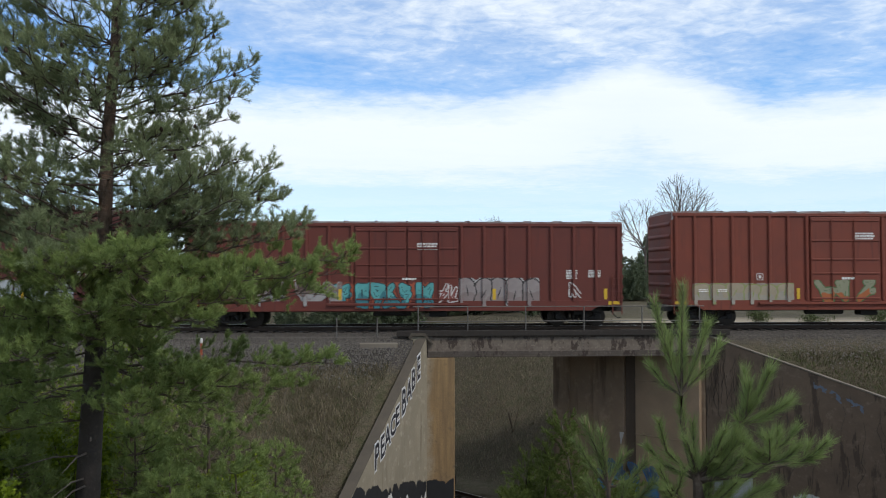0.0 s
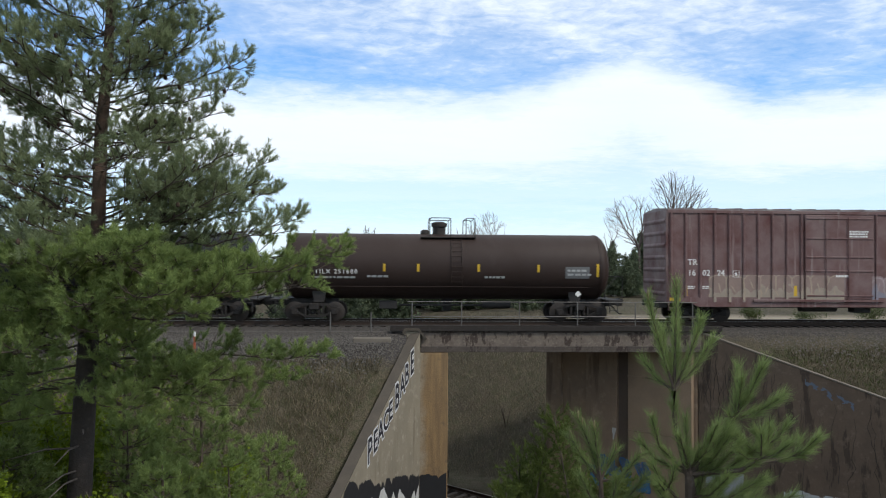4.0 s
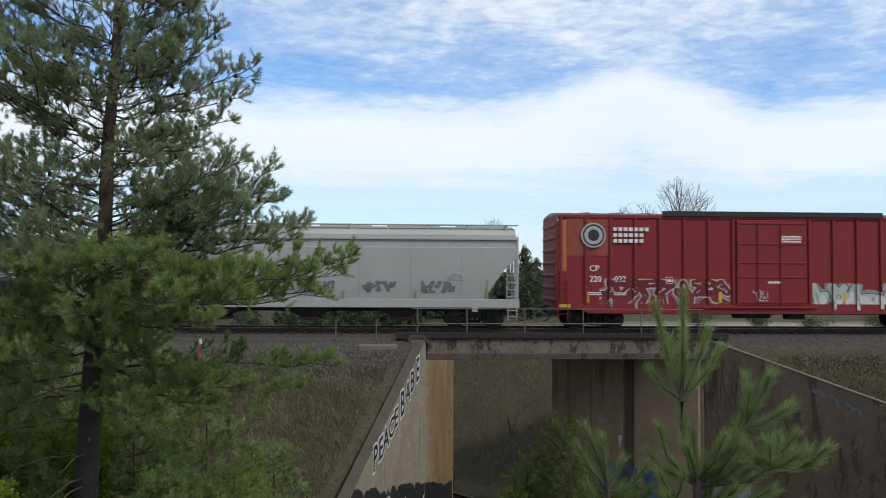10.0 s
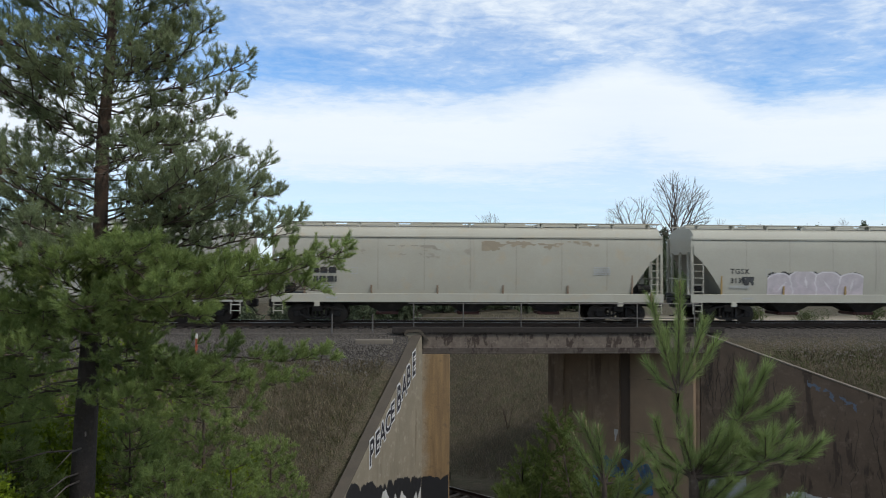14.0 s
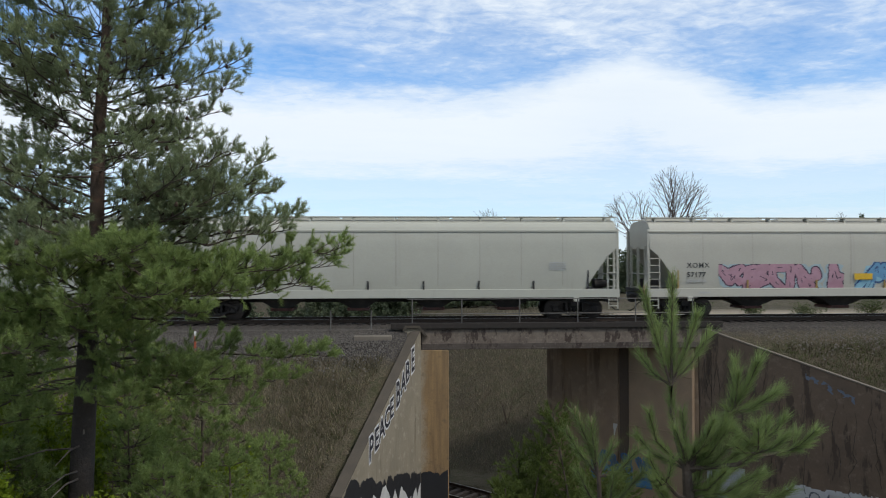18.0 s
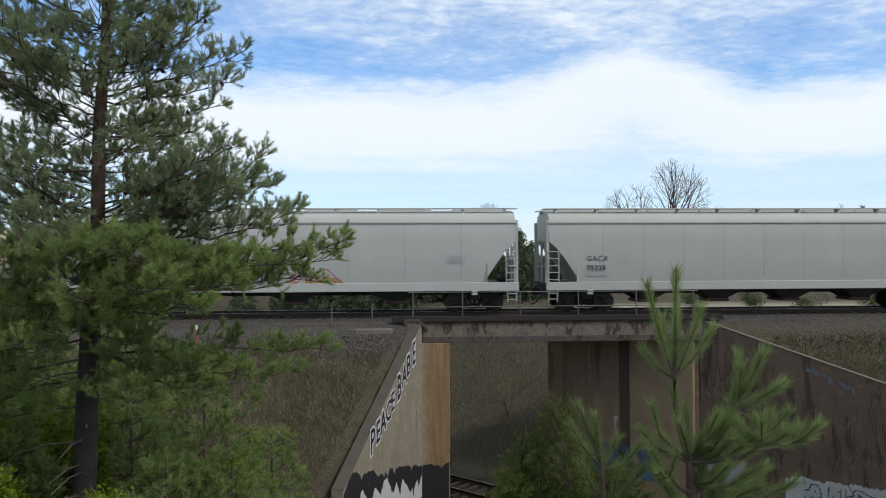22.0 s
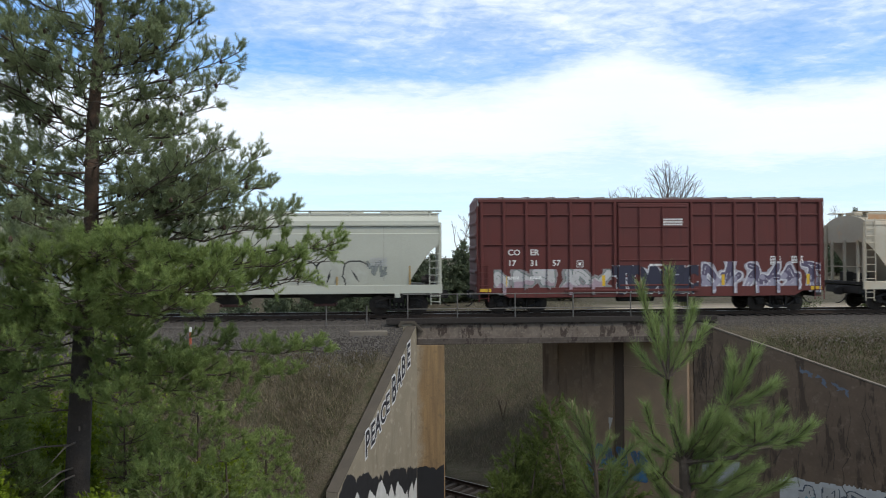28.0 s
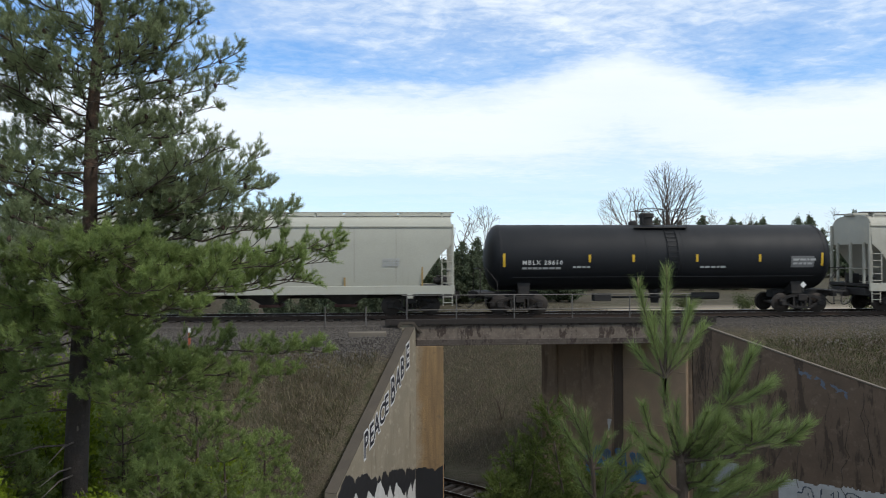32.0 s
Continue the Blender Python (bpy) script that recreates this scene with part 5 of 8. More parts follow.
# ---- covered hoppers ----
def hopper_car(label, sl, sr, H, col, dirt, mark, number, bays=4, seed=1, stakes=6, stake_m=None, round_side=True, amount=0.45, light=None, bins=None, walk_posts=11, slope=(1.4, 3.15), dark_top=None, text_m=None, band=False):
    car, L = car_thing("covered_hopper_car", label, "hopper car", sl, sr)
    h = L / 2
    col, dirt = (tuple(c * f for c, f in zip(k, (0.875, 0.845, 0.795))) for k in (col, dirt))
    hm = surface("hopper_car_paint", col, dirt, light, 0.55, 26, 0.6, streak=(2.2, 2.2, 0.16), amount=amount, bump=0.06)
    zb, ze = 1.32, slope[1]
    lev = [(zb, 1.44), (1.5, 1.47), (1.75, 1.505), (2.1, 1.53), (2.5, 1.55), (2.85, 1.55), (ze, 1.55), (3.4, 1.55), (H - 0.62, 1.5), (H - 0.42, 1.44), (H - 0.24, 1.28), (H - 0.12, 0.95), (H - 0.06, 0.5)] if round_side else \
          [(zb, 1.52), (1.5, 1.53), (1.75, 1.53), (2.1, 1.53), (2.5, 1.53), (2.85, 1.53), (ze, 1.53), (3.4, 1.53), (H - 0.5, 1.53), (H - 0.44, 1.5), (H - 0.3, 1.2), (H - 0.2, 0.9), (H - 0.12, 0.4)]
    if band:
        # the roof flares out over a recessed strip
        lev = lev[:8] + [(H - 1.0, 1.55), (H - 0.97, 1.475), (H - 0.66, 1.475)] + lev[9:]
    bm = bmesh.new()
    rings = []
    for z, w in lev:
        e = h - 0.16 - max(0.0, (ze - z) / (ze - zb)) ** 0.78 * slope[0]
        rings.append([bm.verts.new(p) for p in ((-e, -w, z), (e, -w, z), (e, w, z), (-e, w, z))])
    for a, b in zip(rings, rings[1:]):
        for k in range(4):
            bm.faces.new((a[k], a[(k + 1) % 4], b[(k + 1) % 4], b[k]))
    bm.faces.new(rings[0])
    bm.faces.new(rings[-1])
    part("body", bm, hm, car, angle=28)

    def width(z):
        for (a, u), (b, v) in zip(lev, lev[1:]):
            if z <= b:
                return u + (v - u) * max(0, (z - a) / (b - a))
        return lev[-1][1]

    # welded panel seams
    sm = bmesh.new()
    zs = [z for z, _ in lev if 1.4 < z < H - 0.6]
    cols = [[sm.verts.new((x, -width(z) - 0.0035, z)) for z in zs] for x in (-0.014, 0.014)]
    for k in range(len(zs) - 1):
        sm.faces.new((cols[0][k], cols[1][k], cols[1][k + 1], cols[0][k + 1]))
    sm = mesh_of("weld_seam", sm, surface("weld_seam_grime", tuple(v * 0.84 for v in col), tuple(v * 0.74 for v in dirt), None, 1.2, 30, 0.7, bump=0.0))
    count = 2 * bays + 1
    for k in range(count):
        part("weld_seam", sm, None, car, "", (-h + 2.6 + (L - 5.2) * k / (count - 1), 0, 0))
    # top chord bead along each side
    for s in (-1, 1):
        bm = box(bmesh.new(), -h + 0.1, h - 0.1, s * 1.5 - 0.05, s * 1.5 + (0.04 if band else 0.06), H - 0.66, H - 0.56, 0.015)
        part("roof_chord", bm, hm, car)
        # side sill
        bm = bmesh.new()
        box(bm, -h + 0.02, h - 0.02, s * 1.53 - 0.05, s * 1.53 + 0.05, 0.96, 1.34, 0.015)
        part("side_sill", bm, hm, car)
        # running boards on short posts
        bd = part("running_board", box(bmesh.new(), -h + 0.0, h - 0.0, s * 0.95 - 0.2, s * 0.95 + 0.2, H + 0.02, H + 0.06), M_HANDRAIL if dark_top else hm, car)
        pmesh = mesh_of("board_post", box(bmesh.new(), -0.04, 0.04, -0.16, 0.16, H - 0.2, H + 0.02), hm)
        for k in range(walk_posts):
            part("board_post", pmesh, None, bd, "", (-h + 0.55 + (L - 1.1) * k / (walk_posts - 1), s * 0.95, 0))
    # hatches
    hmh = mesh_of("hatch", box(bmesh.new(), -1.2, 1.2, -0.34, 0.34, H - 0.1, H + 0.05, 0.03), hm)
    for k in range(bays * 2):
        part("hatch", hmh, None, car, "", (-h + L * (k + 0.5) / (bays * 2), 0, 0))
    # end frames: corner posts, ladders, slope sheet, platform
    for s in (-1, 1):
        for y in (-1.47, 1.47):
            bm = box(bmesh.new(), s * (h - 0.1) - 0.06, s * (h - 0.1) + 0.06, y - 0.05, y + 0.05, 1.3, H - 0.5, 0.01)
            part("corner_post", bm, hm, car)
        bm = bmesh.new()
        for y in (-1.0, 0.0, 1.0):
            box(bm, s * (h - 0.12) - 0.05, s * (h - 0.12) + 0.05, y - 0.05, y + 0.05, 1.3, ze + 0.1)
        rod(bm, (s * (h - 0.12), -1.4, 2.0), (s * (h - 0.12), 1.4, 2.0), 0.03, seg=6)
        part("end_frame", bm, hm, car)
        part("end_platform", box(bmesh.new(), s * (h - 0.7) - 0.72, s * (h - 0.7) + 0.72, -1.5, 1.5, 1.18, 1.30), M_UNDER, car)
        part("end_sill", box(bmesh.new(), s * (h - 0.3) - 0.35, s * (h - 0.3) + 0.35, -1.3, 1.3, 0.75, 1.1, 0.02), M_UNDER, car)
        part("ladder", ladder_mesh(0.46, 1.3, 2.85 if round_side else H - 0.3, 5 if round_side else 9, 0.018), hm, car, "", (s * (h - 0.12) - (0.0 if s < 0 else 0.46), -1.585, 0))
        part("sill_step", ladder_mesh(0.4, 0.45, 0.97, 2, 0.018), hm, car, "", (s * (h - 0.12) - (0.0 if s < 0 else 0.4), -1.56, 0))
        bm = bmesh.new()
        part("brake_cylinder", rod(bm, (s * (h - 0.9), -0.5, 1.55), (s * (h - 0.3), -0.5, 1.55), 0.16, seg=10), M_UNDER, car)
        part("brake_valve", box(bmesh.new(), s * (h - 0.5) - 0.2, s * (h - 0.5) + 0.2, 0.2, 0.7, 1.3, 1.75, 0.02), M_UNDER, car)
        part("jacking_pad", box(bmesh.new(), s * (h - 2.0) - 0.12, s * (h - 2.0) + 0.12, -1.6, -1.5, 0.78, 0.98, 0.01), hm, car)
    # discharge bins
    bin_m = bins or surface("hopper_bin_paint", (0.06, 0.055, 0.05), (0.03, 0.028, 0.026), (0.12, 0.1, 0.09), 1.5, 30, 0.8)
    span = L - 6.4
    bl = span / bays
    bm = bmesh.new()
    prism(bm, [(-bl / 2 + 0.05, 1.32), (bl / 2 - 0.05, 1.32), (0.34, 0.48), (-0.34, 0.48)], -1.3, 1.3)
    bmesh.ops.scale(bm, verts=[v for v in bm.verts if v.co.z < 0.6], vec=(1, 0.45, 1))
    bmm = mesh_of("discharge_bin", bm, bin_m)
    gm = box(bmesh.new(), -0.5, 0.5, -0.6, 0.6, 0.36, 0.5, 0.02)
    rod(gm, (-0.35, -0.75, 0.43), (-0.35, 0.75, 0.43), 0.04, seg=6)
    gm = mesh_of("outlet_gate", gm, surface("outlet_gate_paint", (0.14, 0.06, 0.05), (0.05, 0.04, 0.035), None, 3, 30, 0.8))
    for k in range(bays):
        b = part("discharge_bin", bmm, None, car, "", (-span / 2 + bl * (k + 0.5), 0, 0))
        part("outlet_gate", gm, None, b)
    part("center_sill", box(bmesh.new(), -h + 0.2, h - 0.2, -0.22, 0.22, 0.74, 1.05), M_UNDER, car)
    # stakes and reflectors on the flank
    for k in range(stakes):
        x = -h + 1.45 + (L - 2.9) * k / (stakes - 1)
        end = k in (0, stakes - 1)
        z1 = 2.2 if end else 1.72
        part("stake", box(bmesh.new(), x - 0.035, x + 0.035, -width(1.6) - 0.05, -width(1.6) + 0.03, 1.34, z1), stake_m or M_TAN, car)

    def mark_y(z):
        return -width(z) - 0.004

    tmat = text_m or M_BLACK
    if mark:
        lettering(mark, 0.32, tmat, car, -h + 1.85, 2.28, mark_y(2.45), spacing=1.15)
        lettering(number, 0.32, tmat, car, -h + 1.85, 1.86, mark_y(2.2) - 0.012, spacing=1.1)
    else:
        bars(car, -h + 1.85, 2.5, mark_y(2.4) - 0.012, 2, 1.0, 0.26, tmat, seed + 4)
    bars(car, -h + 1.85, 1.74, mark_y(1.7) - 0.012, 2, 0.9, 0.05, M_GREYTXT, seed)
    bars(car, h - 3.2, 2.55, mark_y(2.5) - 0.004, 5, 0.75, 0.05, M_GREYTXT, seed + 3)
    sq = box(bmesh.new(), 0, 0.26, -0.004, 0, 0, 0.02)
    box(sq, 0, 0.26, -0.004, 0, 0.28, 0.3), box(sq, 0, 0.02, -0.004, 0, 0.02, 0.28), box(sq, 0.24, 0.26, -0.004, 0, 0.02, 0.28)
    part("stencil_box", sq, M_GREYTXT, car, "", (-h + 3.5, mark_y(2.3) - 0.006, 2.2))
    bars(car, -h + 2.4, 1.2, -1.585, 1, 0.5, 0.08, M_GREYTXT, seed + 9)
    running_gear(car, L, 1.95)
    return car, L, hm, (lambda z: width(z) - SIDE + 0.004)


MAROON, RUST = (0.098, 0.026, 0.023), (0.05, 0.021, 0.018)
GREYW = (0.492, 0.492, 0.459)
BLACKT, SOOT = (0.0105, 0.0115, 0.0135), (0.025, 0.024, 0.024)


def build_train():
    W, K, GR = (0.75, 0.74, 0.72), (0.02, 0.02, 0.025), (0.35, 0.36, 0.36)
    # 1
    c, L, sk, _ = box_car("brick-red box car with sprayed orange and green band", 11.87, 27.8, 5.22, (0.19, 0.045, 0.026), RUST, "post", "", "", seed=2, roof_step=True)
    graffiti(c, -L / 2 + 0.9, -L / 2 + 5.6, 0.98, 1.95, 6, (0.30, 0.34, 0.12), [(0.42, 0.35, 0.25), (0.40, 0.36, 0.30)], (0.36, 0.30, 0.24), 3, fat=0.1, skin=sk, style="bubble")
    graffiti(c, -1.5, 1.4, 1.0, 2.1, 3, (0.08, 0.16, 0.06), [(0.3, 0.3, 0.2), (0.45, 0.14, 0.05)], None, 4, skin=sk)
    graffiti(c, 2.0, 6.5, 1.0, 2.1, 5, (0.4, 0.25, 0.1), [(0.5, 0.4, 0.25), (0.3, 0.3, 0.3)], (0.42, 0.30, 0.2), 5, skin=sk)
    # 2
    c, L, sk, _ = box_car("dark red double-door box car covered in graffiti", -9.68, 9.55, 4.73, (0.14, 0.034, 0.024), RUST, "post", "CMHX", "5782", seed=3, doors=2)
    graffiti(c, -L / 2 + 3.0, -L / 2 + 6.8, 0.95, 2.05, 5, (0.34, 0.33, 0.33), [(0.25, 0.17, 0.15), (0.4, 0.38, 0.37)], None, 6, skin=sk)
    graffiti(c, -3.2, 1.2, 0.85, 2.0, 6, (0.03, 0.05, 0.06), [(0.12, 0.42, 0.42), (0.06, 0.22, 0.26)], (0.40, 0.10, 0.05), 7, fat=0.13, skin=sk)
    graffiti(c, 1.4, 2.25, 1.1, 1.95, 2, (0.7, 0.68, 0.66), [(0.25, 0.08, 0.07)], None, 8, fat=0.04, skin=sk)
    graffiti(c, 7.2, 7.8, 1.25, 2.1, 1, (0.7, 0.68, 0.66), [(0.16, 0.05, 0.04)], None, 81, fat=0.05, skin=sk)
    graffiti(c, 2.3, 5.9, 0.9, 2.2, 5, (0.05, 0.045, 0.045), [(0.36, 0.31, 0.30), (0.30, 0.24, 0.23)], (0.52, 0.50, 0.48), 9, fat=0.1, skin=sk, style="bubble", edge=0.06)
    # 3
    c, L, sk, _ = box_car("maroon ribbed box car with white graffiti letters", -27.81, -11.85, 5.24, MAROON, RUST, "grid", "UCRY", "300116", seed=4, roof_step=True)
    graffiti(c, -L / 2 + 4.7, -L / 2 + 6.0, 0.95, 2.0, 2, (0.5, 0.5, 0.48), [(0.04, 0.03, 0.03), (0.62, 0.62, 0.6)], None, 10, skin=sk)
    graffiti(c, -1.7, 2.0, 0.9, 2.1, 6, (0.05, 0.05, 0.05), [(0.34, 0.38, 0.39), (0.42, 0.46, 0.48)], (0.55, 0.58, 0.58), 11, fat=0.1, skin=sk, style="bubble", edge=0.06)
    graffiti(c, 2.2, 5.4, 0.9, 2.15, 5, (0.05, 0.055, 0.06), [(0.50, 0.53, 0.54), (0.56, 0.60, 0.62)], (0.62, 0.66, 0.66), 12, fat=0.1, skin=sk, style="bubble")
    # 4
    c, L, sk, _ = box_car("faded maroon box car streaked with pale wear", -46.07, -30.1, 5.22, (0.095, 0.032, 0.029), (0.33, 0.28, 0.265), "fine", "TR", "160224", seed=5, amount=0.6, streak=(4.2, 4.2, 0.3))
    graffiti(c, -L / 2 + 1.9, 0.2, 0.95, 2.2, 8, (0.46, 0.36, 0.27), [(0.33, 0.235, 0.20), (0.40, 0.33, 0.26)], (0.34, 0.26, 0.23), 13, fat=0.12, skin=sk, style="bubble")
    graffiti(c, 1.5, L / 2 - 1.0, 0.95, 2.15, 8, (0.44, 0.36, 0.36), [(0.33, 0.24, 0.24), (0.28, 0.27, 0.32)], (0.33, 0.25, 0.24), 14, fat=0.12, skin=sk, style="bubble")
    # 5 to 8
    tank_car("brown-black grimy tank car with yellow reflectors", -63.46, -48.41, 1.5, 2.47, (0.03, 0.018, 0.014), (0.05, 0.035, 0.03), "TILX", "251680", seed=2, amount=0.6)
    tank_car("glossy black tank car with yellow reflectors", -80.42, -64.62, 1.5, 2.47, BLACKT, SOOT, "", "89770", seed=3)
    c, L, fl, cv = tank_car("glossy black tank car with yellow notice plate", -98.86, -81.9, 1.5, 2.47, BLACKT, SOOT, "CTCX", "725303", seed=5, text_m=M_GREYTXT)
    cv("notice_plate", L / 2 - 4.0, L / 2 - 3.2, 2.15, 2.5, M_YELLOW, "yellow rectangular notice plate")
    c, L, fl, cv = tank_car("dark green-black tank car with grey graffiti tag", -117.45, -100.7, 1.5, 2.47, (0.014, 0.019, 0.018), SOOT, "CTCX", "725394", seed=4)
    graffiti(c, -L / 2 + 5.6, -L / 2 + 6.9, 1.85, 2.35, 5, (0.30, 0.31, 0.32), [(0.05, 0.05, 0.05)], None, 15, fat=0.03, y=0.0, curve=lambda z: -fl(z))
    # 9
    c, L, sk, bm_ = box_car("bright red box car with pale worn corners and graffiti", -138.85, -119.29, 5.26, (0.215, 0.018, 0.022), (0.10, 0.014, 0.014), "post", "CP", "220022", seed=6, amount=0.35, end_col=(0.2, 0.03, 0.025), header=(-5.0, 5.2), chunk=3, roof_step=True)
    ochre = surface("worn_ochre_patch", (0.42, 0.17, 0.06), (0.26, 0.06, 0.03), (0.45, 0.25, 0.1), 1.6, 30, 0.7)
    plate("worn_patch", c, -L / 2 + 0.05, -L / 2 + 0.42, 2.6, 4.9, -SIDE, ochre, "rust-bleached corner panel")
    runs = surface("ochre_streaked_red_paint", (0.20, 0.022, 0.022), (0.42, 0.22, 0.09), None, 1.2, 30, 0.7, streak=(4.5, 4.5, 0.2), amount=0.45)
    plate("worn_patch", c, -L / 2 + 0.45, -L / 2 + 2.5, 3.3, 5.0, -SIDE, runs, "pale bleached streaks in the red paint")
    plate("worn_patch", c, L / 2 - 0.55, L / 2 - 0.2, 2.6, 4.9, -SIDE, ochre, "rust-bleached corner panel")
    # round emblem and name, as plain shapes
    for r0, r1, m in ((0.0, 0.56, M_GREYTXT), (0.0, 0.49, M_BLACK), (0.0, 0.41, M_GREYTXT), (0.0, 0.26, M_BLACK)):
        dz = {0.56: 0, 0.49: 0.004, 0.41: 0.008, 0.26: 0.012}[r1]
        bm = bmesh.new()
        rod(bm, (-L / 2 + 1.62, -SIDE - 0.078 - dz, 4.22), (-L / 2 + 1.62, -SIDE - 0.0 , 4.22), r1, seg=28)
        part("emblem", bm, m, c, "round white and black company emblem")
    for row, n in ((4.42, 7), (4.16, 6), (3.9, 6)):
        for k in range(n):
            part("name_bar", box(bmesh.new(), -L / 2 + 2.52 + k * 0.24, -L / 2 + 2.68 + k * 0.24, -SIDE - 0.078, -SIDE, row, row + 0.16), M_WHITE, c)
    graffiti(c, -L / 2 + 1.9, -1.9, 0.9, 2.3, 7, (0.6, 0.56, 0.54), [(0.17, 0.02, 0.025), (0.24, 0.03, 0.035)], (0.30, 0.17, 0.16), 16, fat=0.17, skin=sk)
    graffiti(c, -0.9, -0.2, 1.3, 1.8, 2, (0.6, 0.58, 0.55), [(0.2, 0.03, 0.03)], None, 61, fat=0.04, skin=sk)
    graffiti(c, 1.9, 7.4, 0.9, 2.15, 7, (0.10, 0.14, 0.10), [(0.50, 0.56, 0.52), (0.7, 0.72, 0.7)], (0.36, 0.33, 0.31), 17, fat=0.18, skin=sk)
    graffiti(c, 7.5, L / 2 - 0.5, 0.95, 2.0, 3, (0.5, 0.2, 0.2), [(0.42, 0.1, 0.1), (0.6, 0.5, 0.5)], None, 18, fat=0.08, skin=sk)
    # 10
    c, L, hm, cu = hopper_car("pale grey covered hopper with black scrawled tags", -159.3, -140.54, 4.62, (0.410, 0.426, 0.426), (0.259, 0.259, 0.252), "ACFX", "69365", 3, 11, band=True)
    for k, x in enumerate((-4.8, -2.6, -0.3, 2.4, 5.0)):
        graffiti(c, x, x + 1.5, 1.6, 2.15, 5, (0.16, 0.17, 0.17), [(0.2, 0.2, 0.2)], None, 19 + k, fat=0.018, curve=cu)
    # 11
    tank_car("short blue-grey tank car with open top railings", -172.04, -160.9, 1.5, 2.55, (0.045, 0.048, 0.054), (0.022, 0.022, 0.024), "UTLX", "631540", seed=7, dome="low", text_m=M_ORANGETXT, amount=0.6)
    # 12
    c, L, hm, cu = hopper_car("beige covered hopper with pink and green graffiti", -191.29, -173.93, 4.45, (0.459, 0.459, 0.410), (0.302, 0.288, 0.252), "TGSX", "3132", 3, 12)
    graffiti(c, -5.1, -0.6, 1.1, 2.4, 4, (0.78, 0.74, 0.75), [(0.60, 0.54, 0.56), (0.66, 0.58, 0.61)], (0.03, 0.03, 0.03), 25, fat=0.1, curve=cu, style="bubble", edge=0.06)
    graffiti(c, 0.9, 5.0, 1.05, 2.45, 5, (0.02, 0.03, 0.03), [(0.16, 0.42, 0.36), (0.55, 0.60, 0.56)], None, 26, fat=0.03, curve=cu, word="CMOST", edge=0.07)
    graffiti(c, -6.3, -5.7, 1.75, 2.15, 3, (0.06, 0.06, 0.06), [(0.1, 0.1, 0.1)], None, 62, fat=0.02, curve=cu)
    graffiti(c, 5.3, 6.4, 1.5, 2.2, 4, (0.2, 0.2, 0.18), [(0.2, 0.2, 0.18)], None, 63, fat=0.015, curve=cu)
    # 13
    c, L, hm, cu = hopper_car("beige covered hopper with rusty stains on its side", -210.0, -192.5, 4.47, (0.459, 0.459, 0.410), (0.317, 0.274, 0.202), "", "", 3, 13, stake_m=paint((0.22, 0.15, 0.1)), light=(0.42, 0.34, 0.23))
    smudges(c, 0.5, 7.5, 3.2, 3.7, (0.36, 0.30, 0.215), 3.3, cu, 0.33)
    smudges(c, -6.5, 0.0, 2.9, 3.5, (0.37, 0.335, 0.27), 8.3, cu, 0.36)
    # 14
    c, L, hm, cu = hopper_car("off-white long covered hopper with tan reflectors", -231.95, -211.2, 4.5, GREYW, (0.331, 0.331, 0.302), "MBKX", "170033", 4, 14)
    smudges(c, -7.0, 7.0, 1.4, 3.6, (0.37, 0.37, 0.335), 9.1, cu, 0.44, 0.6, 0.9, label="grimy smudges on the paint")
    # 15
    c, L, hm, cu = hopper_car("off-white covered hopper with pink and blue graffiti", -252.16, -233.13, 4.52, (0.492, 0.488, 0.443), (0.331, 0.324, 0.295), "XOMX", "57177", 3, 15)
    graffiti(c, -6.2, -0.3, 1.0, 2.45, 5, (0.07, 0.04, 0.07), [(0.52, 0.30, 0.36), (0.50, 0.27, 0.33)], (0.42, 0.52, 0.55), 27, fat=0.19, curve=cu, edge=0.05)
    graffiti(c, 0.2, 6.4, 1.0, 2.55, 5, (0.05, 0.09, 0.22), [(0.16, 0.36, 0.56), (0.28, 0.52, 0.64)], (0.34, 0.56, 0.66), 28, fat=0.16, curve=cu, edge=0.07)
    plate("notice_plate", c, 0.15, 1.0, 1.72, 2.0, -1.56, M_YELLOW, "yellow notice plate")
    # 16 to 18
    hopper_car("clean off-white long covered hopper car", -273.48, -253.38, 4.55, (0.480, 0.488, 0.443), (0.338, 0.338, 0.310), "ELTX", "8319", 4, 16, stakes=8, stake_m=M_BLACK)
    hopper_car("pale grey-green long covered hopper with buff bars", -294.73, -274.6, 4.57, (0.463, 0.492, 0.451), (0.324, 0.338, 0.310), "FPAX", "219457", 4, 17, stakes=2, stake_m=paint((0.5, 0.48, 0.42)))
    c, L, hm, cu = hopper_car("pale grey covered hopper with large black wordmark", -316.0, -295.95, 4.6, (0.459, 0.480, 0.467), (0.317, 0.331, 0.324), "GACX", "75228", 4, 18, stakes=2, stake_m=paint((0.5, 0.5, 0.46)))
    for k in range(4):
        bm = box(bmesh.new(), L / 2 - 1.95 + k * 0.42, L / 2 - 1.63 + k * 0.42, -1.556, -1.54, 3.25, 3.65)
        part("wordmark", bm, M_BLACK, c, "black wordmark as plain blocks")
    # 19
    c, L, hm, cu = hopper_car("light grey covered hopper with silver graffiti", -337.38, -317.2, 4.62, (0.492, 0.508, 0.508), (0.338, 0.346, 0.338), "HCBX", "1493", 3, 19, stakes=3, stake_m=paint((0.35, 0.27, 0.18)))
    graffiti(c, -6.7, -0.4, 1.08, 2.45, 5, (0.02, 0.02, 0.025), [(0.215, 0.22, 0.225), (0.36, 0.37, 0.375)], None, 29, fat=0.04, curve=cu, word="MUKET", edge=0.075)
